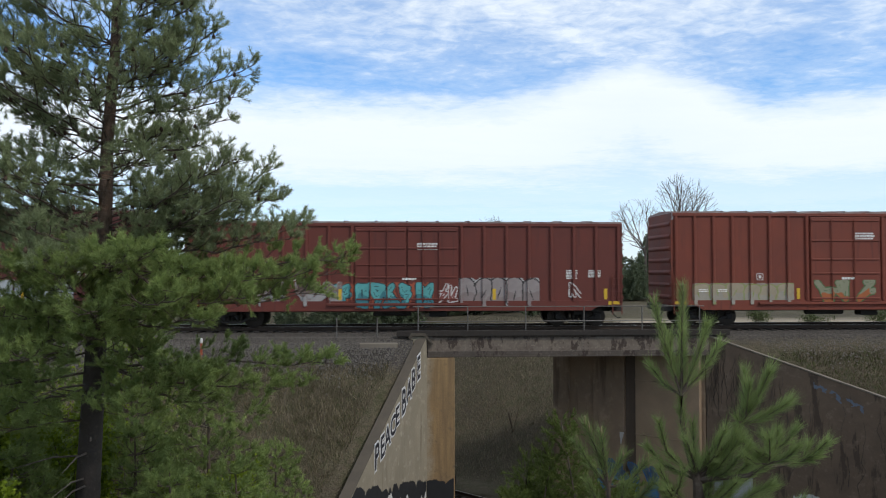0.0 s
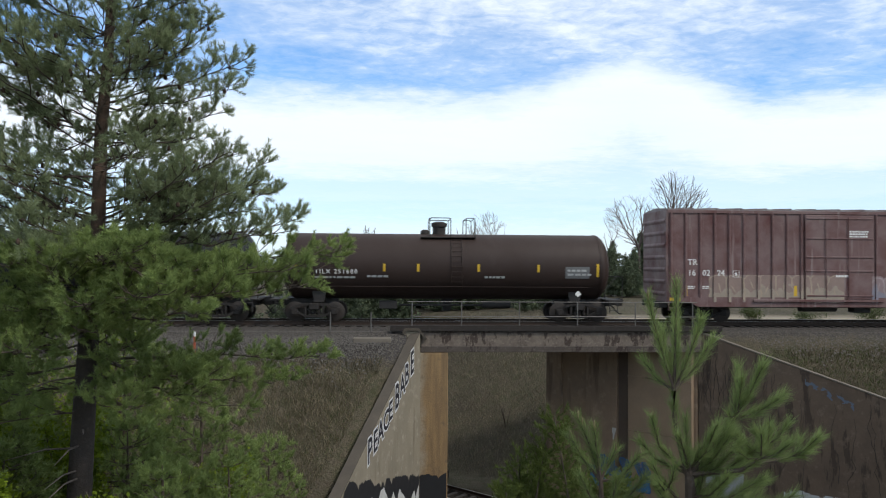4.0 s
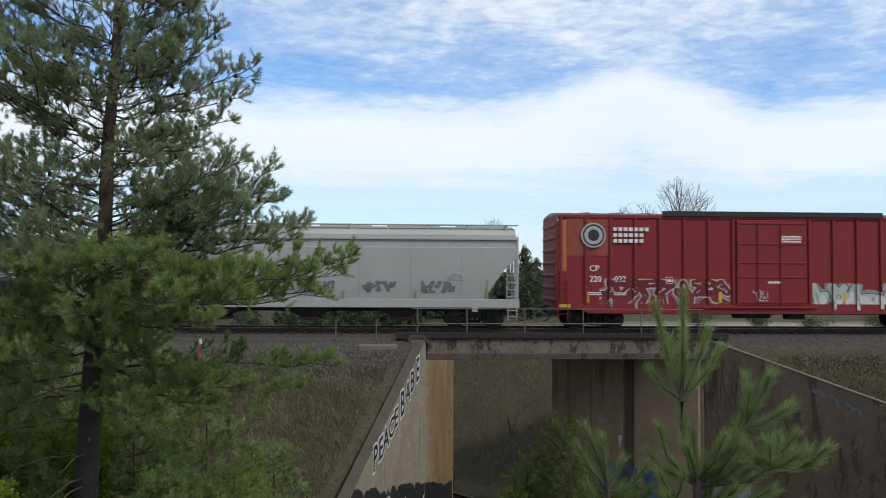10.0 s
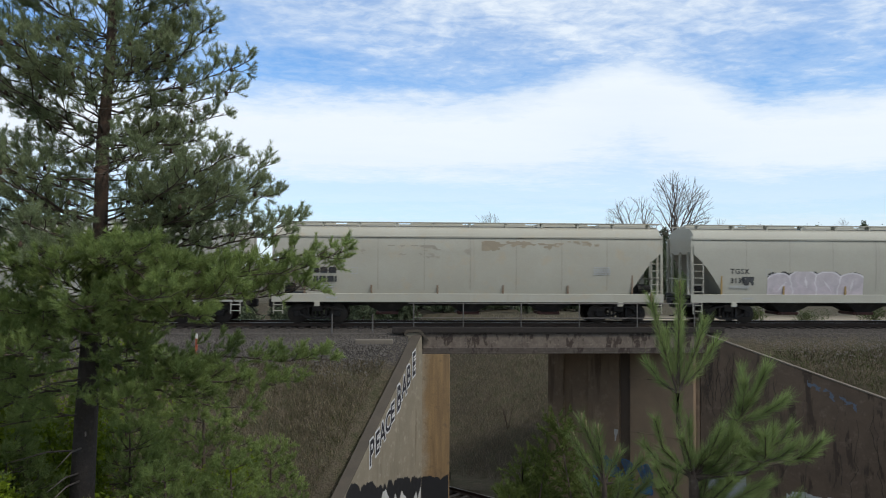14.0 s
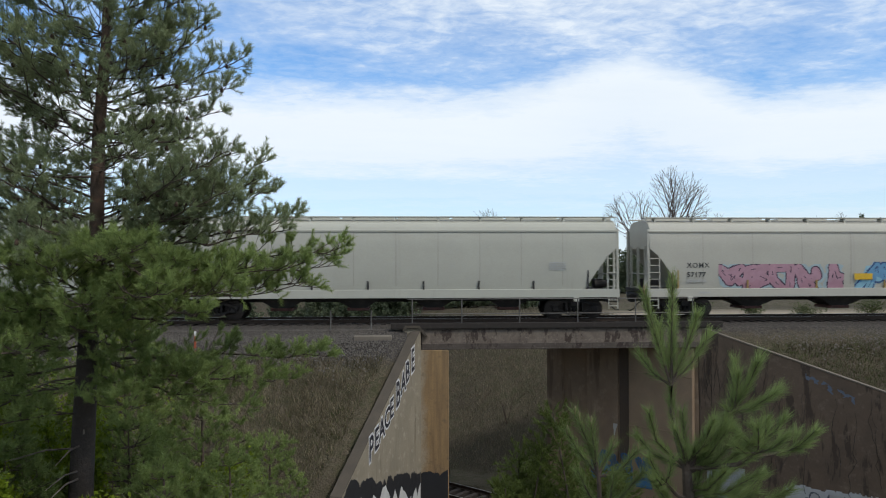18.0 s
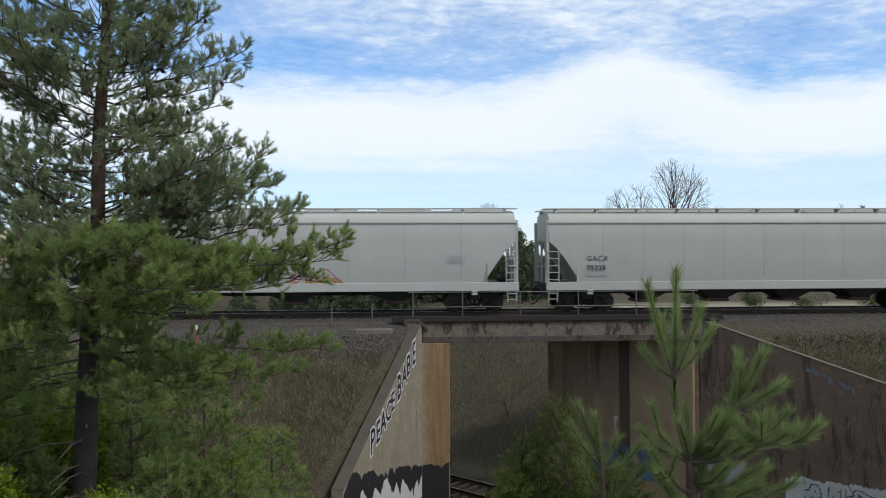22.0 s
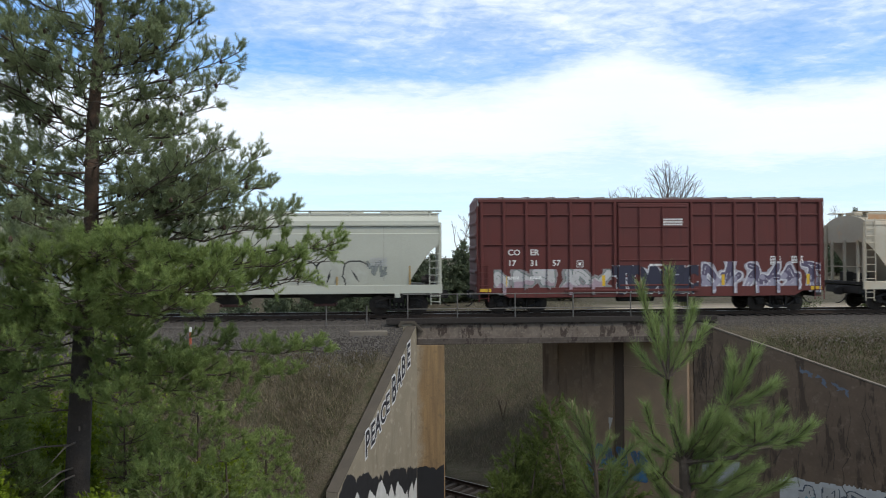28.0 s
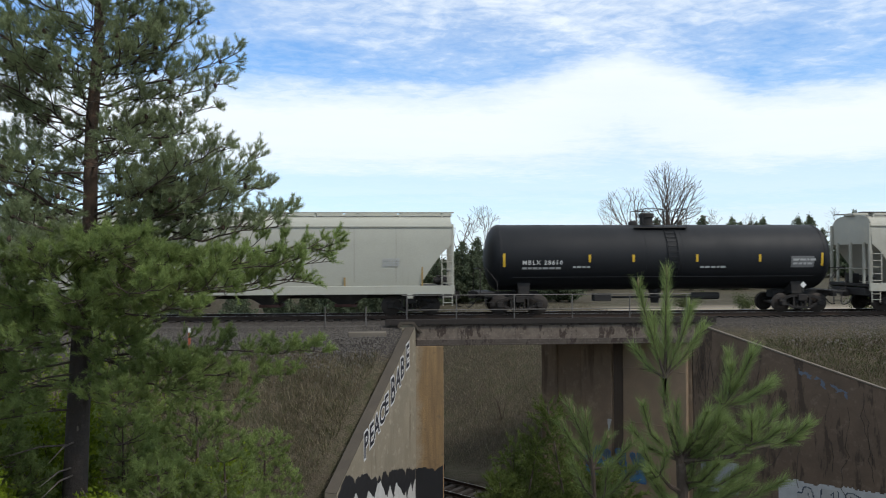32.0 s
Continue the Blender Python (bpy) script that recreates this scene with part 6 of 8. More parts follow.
    graffiti(c, -7.6, -6.8, 1.0, 1.6, 1, (0.45, 0.08, 0.16), [(0.6, 0.45, 0.48)], None, 30, fat=0.1, curve=cu)
    graffiti(c, -0.2, 2.3, 1.1, 2.0, 3, (0.4, 0.08, 0.14), [(0.6, 0.55, 0.55), (0.5, 0.3, 0.12)], None, 31, fat=0.08, curve=cu)
    # 20
    c, L, fl, cv = tank_car("cream tank car with brown streaks below the hatch", -351.95, -338.8, 1.27, 2.62, (0.60, 0.53, 0.40), (0.42, 0.34, 0.23), "PXCX", "200055", seed=9, dome="low", text_m=M_BLACK, stripe_m=paint((0.32, 0.14, 0.04)), amount=0.35)
    spills, rs = [paint((0.36, 0.285, 0.20)), paint((0.27, 0.20, 0.135)), paint((0.44, 0.37, 0.27))], random.Random(20)
    for k in range(46):
        x, wide = rs.gauss(-0.1, 0.62), rs.uniform(0.02, 0.12)
        top_ = rs.uniform(3.45, 3.85)
        low_ = max(1.95, top_ - rs.uniform(0.4, 1.9) * (1.0 if abs(x) < 0.9 else 0.6))
        cv("spill_streak", x, x + wide, low_, top_, spills[k % 3], "brown dried spill down the flank")
    cv("notice_plate", 2.4, 3.2, 2.28, 2.62, M_YELLOW, "yellow notice plate")
    bm = lathe(bmesh.new(), [(-L / 2 + 0.7, 0.9), (L / 2 - 0.7, 0.9)], "x", 24, (0, 0, 2.05))
    part("lower_jacket", bm, M_UNDER, c, "black lower jacket")
    # 21
    tank_car("black tank car with white stencilled number", -369.81, -353.74, 1.52, 2.6, BLACKT, SOOT, "MBLX", "28578", seed=6)
    # 22
    c, L, hm, cu = hopper_car("off-white hopper with orange rust along its top", -390.36, -371.15, 4.55, (0.476, 0.459, 0.402), (0.44, 0.33, 0.2), "FPAX", "950547", 3, 22, light=(0.5, 0.34, 0.2), round_side=False, amount=0.6)
    graffiti(c, -6.2, -1.0, 1.4, 2.5, 6, (0.16, 0.2, 0.2), [(0.5, 0.49, 0.43), (0.25, 0.36, 0.36)], None, 32, fat=0.05, curve=cu)
    rusty = surface("orange_rust_bleed", (0.42, 0.2, 0.07), (0.55, 0.5, 0.42), (0.33, 0.14, 0.05), 1.2, 25, 0.85, streak=(3.0, 3.0, 0.3), amount=0.8)
    plate("rust_band", c, -L / 2 + 0.3, L / 2 - 0.3, 4.2, 4.42, -1.5, rusty, "rusted roof edge")
    # 23
    c, L, sk, _ = box_car("maroon ribbed box car with white and purple graffiti", -408.15, -392.24, 5.24, (0.105, 0.024, 0.020), RUST, "grid", "COER", "173157", seed=7, roof_step=True)
    graffiti(c, -L / 2 + 0.7, -1.9, 0.85, 2.0, 6, (0.2, 0.24, 0.22), [(0.55, 0.53, 0.52), (0.42, 0.32, 0.36)], (0.3, 0.28, 0.28), 33, fat=0.15, skin=sk)
    graffiti(c, -1.9, 2.1, 0.85, 2.15, 5, (0.03, 0.03, 0.05), [(0.035, 0.035, 0.06)], (0.66, 0.66, 0.68), 34, fat=0.05, skin=sk, word="TOMEC", edge=0.04)
    graffiti(c, 2.2, L / 2 - 0.15, 0.85, 2.3, 6, (0.7, 0.69, 0.72), [(0.12, 0.10, 0.16), (0.34, 0.32, 0.40)], (0.42, 0.40, 0.44), 35, fat=0.13, skin=sk)
    # 24 to 27
    c, L, hm, cu = hopper_car("cream-white covered hopper with outline graffiti", -428.65, -409.73, 4.6, (0.480, 0.500, 0.447), (0.331, 0.338, 0.302), "ROIX", "59369", 3, 24, band=True)
    plate("primer_patch", c, -L / 2 + 1.7, -L / 2 + 2.85, 1.76, 2.7, -1.545, paint((0.33, 0.35, 0.37)), "grey primer patch under the number")
    graffiti(c, -1.3, 2.4, 1.02, 2.35, 4, (0.03, 0.03, 0.03), [(0.52, 0.52, 0.45)], None, 36, fat=0.04, curve=cu, word="KOER", edge=0.05)
    graffiti(c, 2.8, 6.2, 1.05, 2.45, 3, (0.03, 0.03, 0.03), [(0.52, 0.52, 0.44)], None, 37, fat=0.1, curve=cu, style="bubble", edge=0.05)
    graffiti(c, 6.1, 7.0, 1.7, 2.5, 3, (0.2, 0.22, 0.2), [(0.3, 0.32, 0.3)], None, 38, fat=0.02, curve=cu)
    c, L, hm, cu = hopper_car("grey-white covered hopper with tan rust smudges", -449.92, -429.9, 4.6, (0.459, 0.463, 0.418), (0.331, 0.288, 0.216), "EOUX", "631576", 4, 25, light=(0.47, 0.42, 0.33), dark_top=True)
    smudges(c, -2.5, 7.8, 2.95, 3.4, (0.37, 0.31, 0.215), 5.1, cu, 0.30, 0.7)
    smudges(c, -7.5, 8.0, 1.4, 2.2, (0.36, 0.35, 0.31), 6.1, cu, 0.42, 0.8, 1.2)
    tank_car("black tank car with yellow reflectors and hatch rails", -467.61, -451.3, 1.52, 2.58, BLACKT, SOOT, "MBLX", "28610", seed=10)
    hopper_car("off-white covered hopper with tan reflectors", -489.0, -469.05, 4.57, (0.480, 0.488, 0.435), (0.331, 0.331, 0.302), "", "", 4, 27)


build_train()

# ---- paint on the walls and small things along the track ----
def wall_paint(wall_a, wall_b, u0, u1, z0, z1, letters, line, fill, glow, seed, fat, shear=0.0, cell=0.035, label="sprayed lettering on the concrete"):
    """Paint on the face of a wall that runs from a to b, seen with a on the viewer's left; u along it; shear tilts the row."""
    a, b = Vector(wall_a), Vector(wall_b)
    d = (b - a).normalized()
    ob = thing("graffiti", label, "graffiti")
    graffiti(ob, u0, u1, 0.0, z1 - z0, letters, line, fill, glow, seed, fat, y=0.0, cell=cell, edge=0.07 if shear > 0.3 else 0.045)
    lean = Matrix.Identity(4)
    lean[2][0], lean[2][3] = shear, z0 - shear * u0
    for letter in ob.children:
        letter.data.transform(lean)
    ob.matrix_basis = Matrix.Translation((a.x, a.y, 0)) @ Matrix.Rotation(math.atan2(d.y, d.x), 4, "Z")
    return ob


def wall_letter(parent, ch, u, z, wide, tall, shear):
    """One black letter with a broad white outline: a flat mesh each, standing on the wall's own axis."""
    for offset, y, m in ((0.085, -0.006, paint((0.62, 0.62, 0.62))), (0.022, -0.011, paint((0.022, 0.022, 0.03)))):
        cu = bpy.data.curves.new("letter", "FONT")
        cu.body, cu.size, cu.offset, cu.resolution_u, cu.align_x = ch, 1.0, offset, 3, "CENTER"
        tmp = bpy.data.objects.new("letter", cu)
        scene.collection.objects.link(tmp)
        me = bpy.data.meshes.new_from_object(tmp.evaluated_get(bpy.context.evaluated_depsgraph_get()))
        bpy.data.objects.remove(tmp)
        bpy.data.curves.remove(cu)
        me.materials.clear()
        me.materials.append(m)
        k = Matrix(((wide / 0.68, 0, 0, u), (0, 0, -1, y), (shear * wide / 0.68, tall / 0.73, 0, z), (0, 0, 0, 1)))
        me.transform(k)
        if offset > 0:
            under = part("letter", me, None, parent)
        else:
            part("fill", me, None, under)


def paint_mask(parent, u0, u1, z0, z1, inside, material, y=-0.005, cell=0.03, name="paint_patch"):
    """Rough paint laid cell by cell where inside(u, z) holds; every unbroken patch is a part."""
    left = {(i, j) for i in range(int((u1 - u0) / cell)) for j in range(int((z1 - z0) / cell)) if inside(u0 + (i + 0.5) * cell, z0 + (j + 0.5) * cell)}
    while left:
        edge, patch = [left.pop()], []
        while edge:
            i, j = edge.pop()
            patch.append((i, j))
            for k in ((i + 1, j), (i - 1, j), (i, j + 1), (i, j - 1)):
                if k in left:
                    left.remove(k)
                    edge.append(k)
        if len(patch) < 8:
            continue
        V = [(u0 + (i + a) * cell, y, z0 + (j + b) * cell) for i, j in sorted(patch) for a, b in ((0, 0), (1, 0), (1, 1), (0, 1))]
        part(name, tri_mesh(name, np.array(V), np.arange(len(V)).reshape(-1, 4), material), None, parent)


def build_wall_paint():
    black, white = paint((0.022, 0.022, 0.024)), paint((0.52, 0.52, 0.50))

    def on_wall(label, a, b):
        d = (Vector(b) - Vector(a)).normalized()
        return thing("graffiti", label, "graffiti", Matrix.Translation((a[0], a[1], 0)) @ Matrix.Rotation(math.atan2(d.y, d.x), 4, "Z"))

    A, B = L_WING_B, L_WING_A
    rise = (5.06 - 0.34) / 7.91
    words = on_wall("outlined black words PEACE BABE on the sloping wing wall", A, B)
    for ch, u, z, tall in (("P", 2.45, -4.42, 0.80), ("E", 2.96, -4.16, 0.72), ("A", 3.45, -3.90, 0.70), ("C", 4.0, -3.60, 0.66), ("E", 4.45, -3.32, 0.66),
                           ("B", 5.13, -3.0, 0.88), ("A", 5.72, -2.58, 0.74), ("B", 6.22, -2.24, 0.76), ("E", 6.86, -1.90, 0.86)):
        wall_letter(words, ch, u, z - 0.04, 0.56, tall * 1.12, rise * 0.5)

    def line(u):
        return -4.55 - 0.26 * u + 0.0035 * u * u

    def lobes(u, s, k):
        """Scalloped edge: rounded lobes of uneven width with sharp nicks between."""
        w = u * k + 0.6 * noise.noise(Vector((u * 0.9, s, 2.0)))
        return abs(math.sin(math.pi * w)) ** 0.5 - 0.75 + 0.35 * noise.noise(Vector((u * 5.0, s, 0.0)))

    band = on_wall("ragged black painted band low on the wing wall", A, B)
    paint_mask(band, 0.02, 7.85, -8.2, -4.3, lambda u, z: z < min(line(u) + 0.32 * lobes(u, 1.0, 0.62) - (0.5 - u if u < 0.5 else 0) * 1.2, -5.1 + rise * u), black)
    burst = on_wall("spiky white painted burst over the black band", A, B)

    def spikes(u):
        w = (u * 0.95 + 0.5 * noise.noise(Vector((u * 0.8, 7.0, 0.0)))) % 1.0
        return -6.0 - 0.2 * (u - 1.0) + 0.55 * (1 - abs(2 * w - 1)) ** 0.7 + 0.35 * math.exp(-((u - 3.7) / 0.6) ** 2) + 0.3 * noise.noise(Vector((u * 2.3, 3.0, 0)))

    paint_mask(burst, 0.9, 7.8, -8.2, -4.6, lambda u, z: z < spikes(u) and noise.noise(Vector((u * 1.7, z * 1.7, 5.0))) < 0.28, white, y=-0.010)
    end = on_wall("black paint on the foot of the abutment end", (0.62, 31.01), (1.98, 31.01))
    paint_mask(end, 0.0, 1.34, -8.2, -6.0, lambda u, z: z < -6.5 + 0.26 * lobes(u + 0.2, 4.0, 0.85) + 0.1 * u, black)
    A, B = R_WING_A, R_WING_B
    tag = on_wall("faded pale blue smear on the wing wall", A, B)
    paint_mask(tag, 4.2, 5.95, -3.2, -2.0, lambda u, z: abs(z + 2.2 + 0.44 * (u - 4.3) - 0.16 * noise.noise(Vector((u * 3.0, 1.0, 0)))) < 0.13 + 0.1 * noise.noise(Vector((u * 4, z * 4, 8.0))) and noise.noise(Vector((u * 6, z * 7, 3.0))) > 0.0, paint((0.115, 0.14, 0.18)))
    wall_paint(A, B, 0.3, 1.9, -7.6, -6.2, 2, (0.42, 0.44, 0.46), [(0.40, 0.42, 0.44)], (0.3, 0.33, 0.38), 76, 0.3, 0.0, 0.05, "pale painted patch low on the wing wall")
    ground_coat = on_wall("broad whitewashed patch low on the wing wall", A, B)
    paint_mask(ground_coat, 3.4, 9.9, -8.2, -6.2, lambda u, z: z < -6.62 + 0.12 * noise.noise(Vector((u * 1.6, 0, 4.0))) + 0.08 * noise.noise(Vector((u * 7, 0, 4.0))), paint((0.46, 0.47, 0.47)), y=-0.004, cell=0.05)
    wall_paint(A, B, 4.1, 9.5, -7.8, -6.75, 6, (0.07, 0.09, 0.12), [(0.5, 0.5, 0.48), (0.16, 0.30, 0.36)], None, 77, 0.15, 0.0, 0.035, "dark outlined letters over whitewash on the wing wall").location += Vector((-0.006 * 0.586, -0.006 * 0.81, 0))
    wall_paint((7.3, 36.2), (12.95, 31.15), 2.5, 5.6, -7.9, -6.3, 4, (0.05, 0.13, 0.30), [(0.08, 0.12, 0.17), (0.07, 0.2, 0.36)], None, 78, 0.09, 0.0, 0.045, "blue tag on the abutment wall").location += Vector((-0.24 * 0.667, -0.24 * 0.745, 0))
    chip = on_wall("small white paint mark on the abutment wall", (7.3, 36.2), (12.95, 31.15))
    paint_mask(chip, 3.55, 3.85, -5.6, -5.0, lambda u, z: abs(u - 3.72 - 0.12 * (z + 5.3)) < 0.09 * (z + 5.6) / 0.6 + 0.02, paint((0.5, 0.48, 0.44)), y=-0.20)


def build_trackside():
    # boundary marker
    m = thing("marker_post", "slim orange and white boundary marker post", "marker post", (-8.45, 30.1, land(-8.45, 30.1)))
    part("post", box(bmesh.new(), -0.04, 0.04, -0.02, 0.02, -0.15, 0.66, 0.006), paint((0.42, 0.10, 0.05)), m)
    part("cap", box(bmesh.new(), -0.043, 0.043, -0.023, 0.023, 0.66, 0.86, 0.006), M_WHITE, m, "white reflective top")
    s = thing("concrete_slab", "weathered flat concrete slab beside the bridge", "slab", (-1.25, 30.8, -0.74))
    part("slab", box(bmesh.new(), -0.8, 0.8, -0.3, 0.3, -0.1, 0.2, 0.03), M_COPING, s)
    # rag of timber on the lower track side
    t = thing("old_tie", "discarded rotten railway tie beside the lower track", "railway tie", Matrix.Translation((1.4, 39.2, LOW_RAIL - 0.12)) @ Matrix.Rotation(radians(-35), 4, "Z"))
    part("timber", box(bmesh.new(), -1.3, 1.3, -0.12, 0.12, -0.3, 0.12, 0.015), M_TIE, t)
    # dead brush
    rng = np.random.default_rng(77)
    for k in range(7):
        x, y = -4.0 + 0.33 * k + rng.uniform(-0.15, 0.15), rng.uniform(8.3, 9.1)
        z = land(x, y)
        b = thing("dead_brush", "tangle of pale bare dead twigs", "brush", group="dead brush on the bank")
        for j in range(7):
            p = Vector((x, y, z + 0.1))
            a, e, l = rng.uniform(0, 6.28), rng.uniform(0.02, 0.42), rng.uniform(0.7, 1.5)
            d = Vector((math.cos(a) * math.cos(e), math.sin(a) * math.cos(e), math.sin(e)))
            q = p + d * l + Vector((0, 0, 0.2))
            m1 = p.lerp(q, 0.5) + Vector(rng.normal(0, 0.08, 3))
            bm = pipe(bmesh.new(), [p, m1, q], [0.007, 0.005, 0.002], 5)
            for i in range(3):
                s0 = m1.lerp(q, rng.uniform(0, 0.8))
                rod(bm, s0, s0 + (d + Vector(rng.normal(0, 0.6, 3))).normalized() * rng.uniform(0.2, 0.5), 0.003, 0.0015, 4)
            part("twig", bm, M_DEAD, b)
    # bare sapling on the far cutting
    build_sprig((6.0, 41.5))


def build_vines():
    """Dead creeper stems that climb the east wing wall."""
    rng = random.Random(12)
    a, b = Vector(R_WING_A), Vector(R_WING_B)
    d = (b - a).normalized()
    out = Vector((d.y, -d.x)) * 0.02
    v = thing("creeper", "dead dark creeper stems clinging to the concrete wing wall", "creeper")
    for k in range(48):
        u = rng.uniform(0.1, 3.2) if k < 36 else rng.uniform(3.2, 11.0)
        top = -0.45 - 0.316 * u - rng.uniform(0.1, 1.2)
        z, pts = top - rng.uniform(1.4, 4.5), []
        while z < top:
            pts.append((*(a + d * u + out), z))
            u += rng.gauss(0, 0.07)
            z += rng.uniform(0.18, 0.34)
        if len(pts) > 2:
            part("stem", pipe(bmesh.new(), pts, [0.011 - 0.006 * i / len(pts) for i in range(len(pts))], 4), M_OLDBARK, v)


def build_sprig(at):
    x, y = at
    s = thing("bare_sapling", "thin bare sapling on the cutting slope", "sapling")
    rng = random.Random(4)
    z = land(x, y)
    for k in range(6):
        q = Vector((x + rng.uniform(-0.5, 0.5), y + rng.uniform(-0.3, 0.3), z + rng.uniform(0.9, 1.7)))
        bm = pipe(bmesh.new(), [(x, y, z - 0.1), Vector((x, y, z)).lerp(q, 0.5), q], [0.03, 0.02, 0.006], 5)
        part("stem", bm, M_TWIG, s)


build_wall_paint()
build_trackside()
build_vines()

# ---- plants ----
def needles(shoots, per_m, length, width, rng, forward=0.8):
    """Needle blades round each shoot (start, end): arrays of corners and triangles."""
    p = np.array([tuple(a) for a, _ in shoots], float)
    d = np.array([tuple(b) for _, b in shoots], float) - p
    l = np.linalg.norm(d, axis=1)
    p, d, l = p[l > 1e-4], d[l > 1e-4], l[l > 1e-4]
    d /= l[:, None]
    side = np.cross(d, (0.3, 0.5, 0.81))
    side /= np.linalg.norm(side, axis=1, keepdims=True)
    up = np.cross(d, side)
    of = np.repeat(np.arange(len(p)), np.maximum(8, (per_m * l).astype(int)))
    n = len(of)
    a = rng.uniform(0, 2 * np.pi, (n, 1))
    way = d[of] * forward * rng.uniform(0.7, 1.5, (n, 1)) + np.cos(a) * side[of] + np.sin(a) * up[of]
    way[:, 2] += 0.12
    way /= np.linalg.norm(way, axis=1, keepdims=True)
    base = p[of] + d[of] * (rng.uniform(0.0, 1.0, n) ** 0.85 * l[of])[:, None]
    tip = base + way * (length * rng.uniform(0.7, 1.1, (n, 1)))
    ac = np.cross(way, rng.normal(0, 1, (n, 3)))
    ac /= np.linalg.norm(ac, axis=1, keepdims=True) + 1e-9
    return np.stack([base - ac * width / 2, base + ac * width / 2, tip], 1).reshape(-1, 3), np.arange(3 * n).reshape(-1, 3)


def pine_limb(rng, base, tip, sag, shoots, r0, bare=0.28, gap=0.13, reach=1.0):
    """One limb from base to tip that sags and lifts again; its forking twigs end in clumps of short brushes, which it adds to the list."""
    bm = bmesh.new()
    base, tip = Vector(base), Vector(tip)
    length = (tip - base).length
    bend = base.lerp(tip, 0.55) + Vector((rng.normal(0, 0.05), rng.normal(0, 0.05), 0)) * length - Vector((0, 0, sag))
    n = 10
    pts = []
    for i in range(n + 1):
        f = i / n
        p = base * (1 - f) ** 2 + bend * 2 * f * (1 - f) + tip * f * f
        pts.append(p + Vector(rng.normal(0, 0.012, 3)) * length * (0 if i in (0, n) else 1))
    pipe(bm, pts, [max(0.006, r0 * (1 - 0.88 * i / n)) for i in range(n + 1)], 6)

    def clump(q, d, count, k=1.0):
        for j in range(count):
            w = (d * 0.75 + Vector(rng.normal(0, 0.42, 3)) + Vector((0, 0, 0.5))).normalized()
            l = k * rng.uniform(0.085, 0.17)
            shoots.append((q - w * 0.015, q + w * l))

    s, hand = bare, 1
    while s < 0.98:
        k = min(n - 1, int(s * n))
        p, d = pts[k].lerp(pts[k + 1], s * n - k), (pts[k + 1] - pts[k]).normalized()
        hand = -hand
        tl = (0.2 + 0.55 * (1 - s)) * rng.uniform(0.55, 1.25) * min(1.0, 0.4 + length / 2.6) * reach
        flat = Vector((-d.y, d.x, 0)).normalized() * hand
        w = (d * 0.75 + flat * rng.uniform(0.35, 1.0) + Vector((0, 0, rng.uniform(-0.2, 0.6)))).normalized()
        m1 = p + w * tl * 0.5 + Vector(rng.normal(0, 0.02, 3))
        end = m1 + (w + Vector((0, 0, 0.4)) + Vector(rng.normal(0, 0.2, 3))).normalized() * tl * 0.5
        pipe(bm, [p, m1, end], [0.0075, 0.0055, 0.0035], 4)
        f = rng.uniform(0.3, 0.45)
        while f < 0.97:
            b = p.lerp(m1, f * 2) if f < 0.5 else m1.lerp(end, f * 2 - 1)
            dd = (w * 0.8 + Vector(rng.normal(0, 0.6, 3)) + Vector((0, 0, 0.25))).normalized()
            q = b + dd * rng.uniform(0.04, 0.17)
            rod(bm, b, q, 0.0034, 0.0024, 3, False)
            clump(q, dd, int(rng.integers(1, 5)))
            f += 0.085 / tl * rng.uniform(0.7, 1.5)
        clump(end, w, 3)
        s += gap * rng.uniform(0.6, 1.4) / length
    clump(tip, (pts[-1] - pts[-2]).normalized(), 5, 1.1)
    return bm


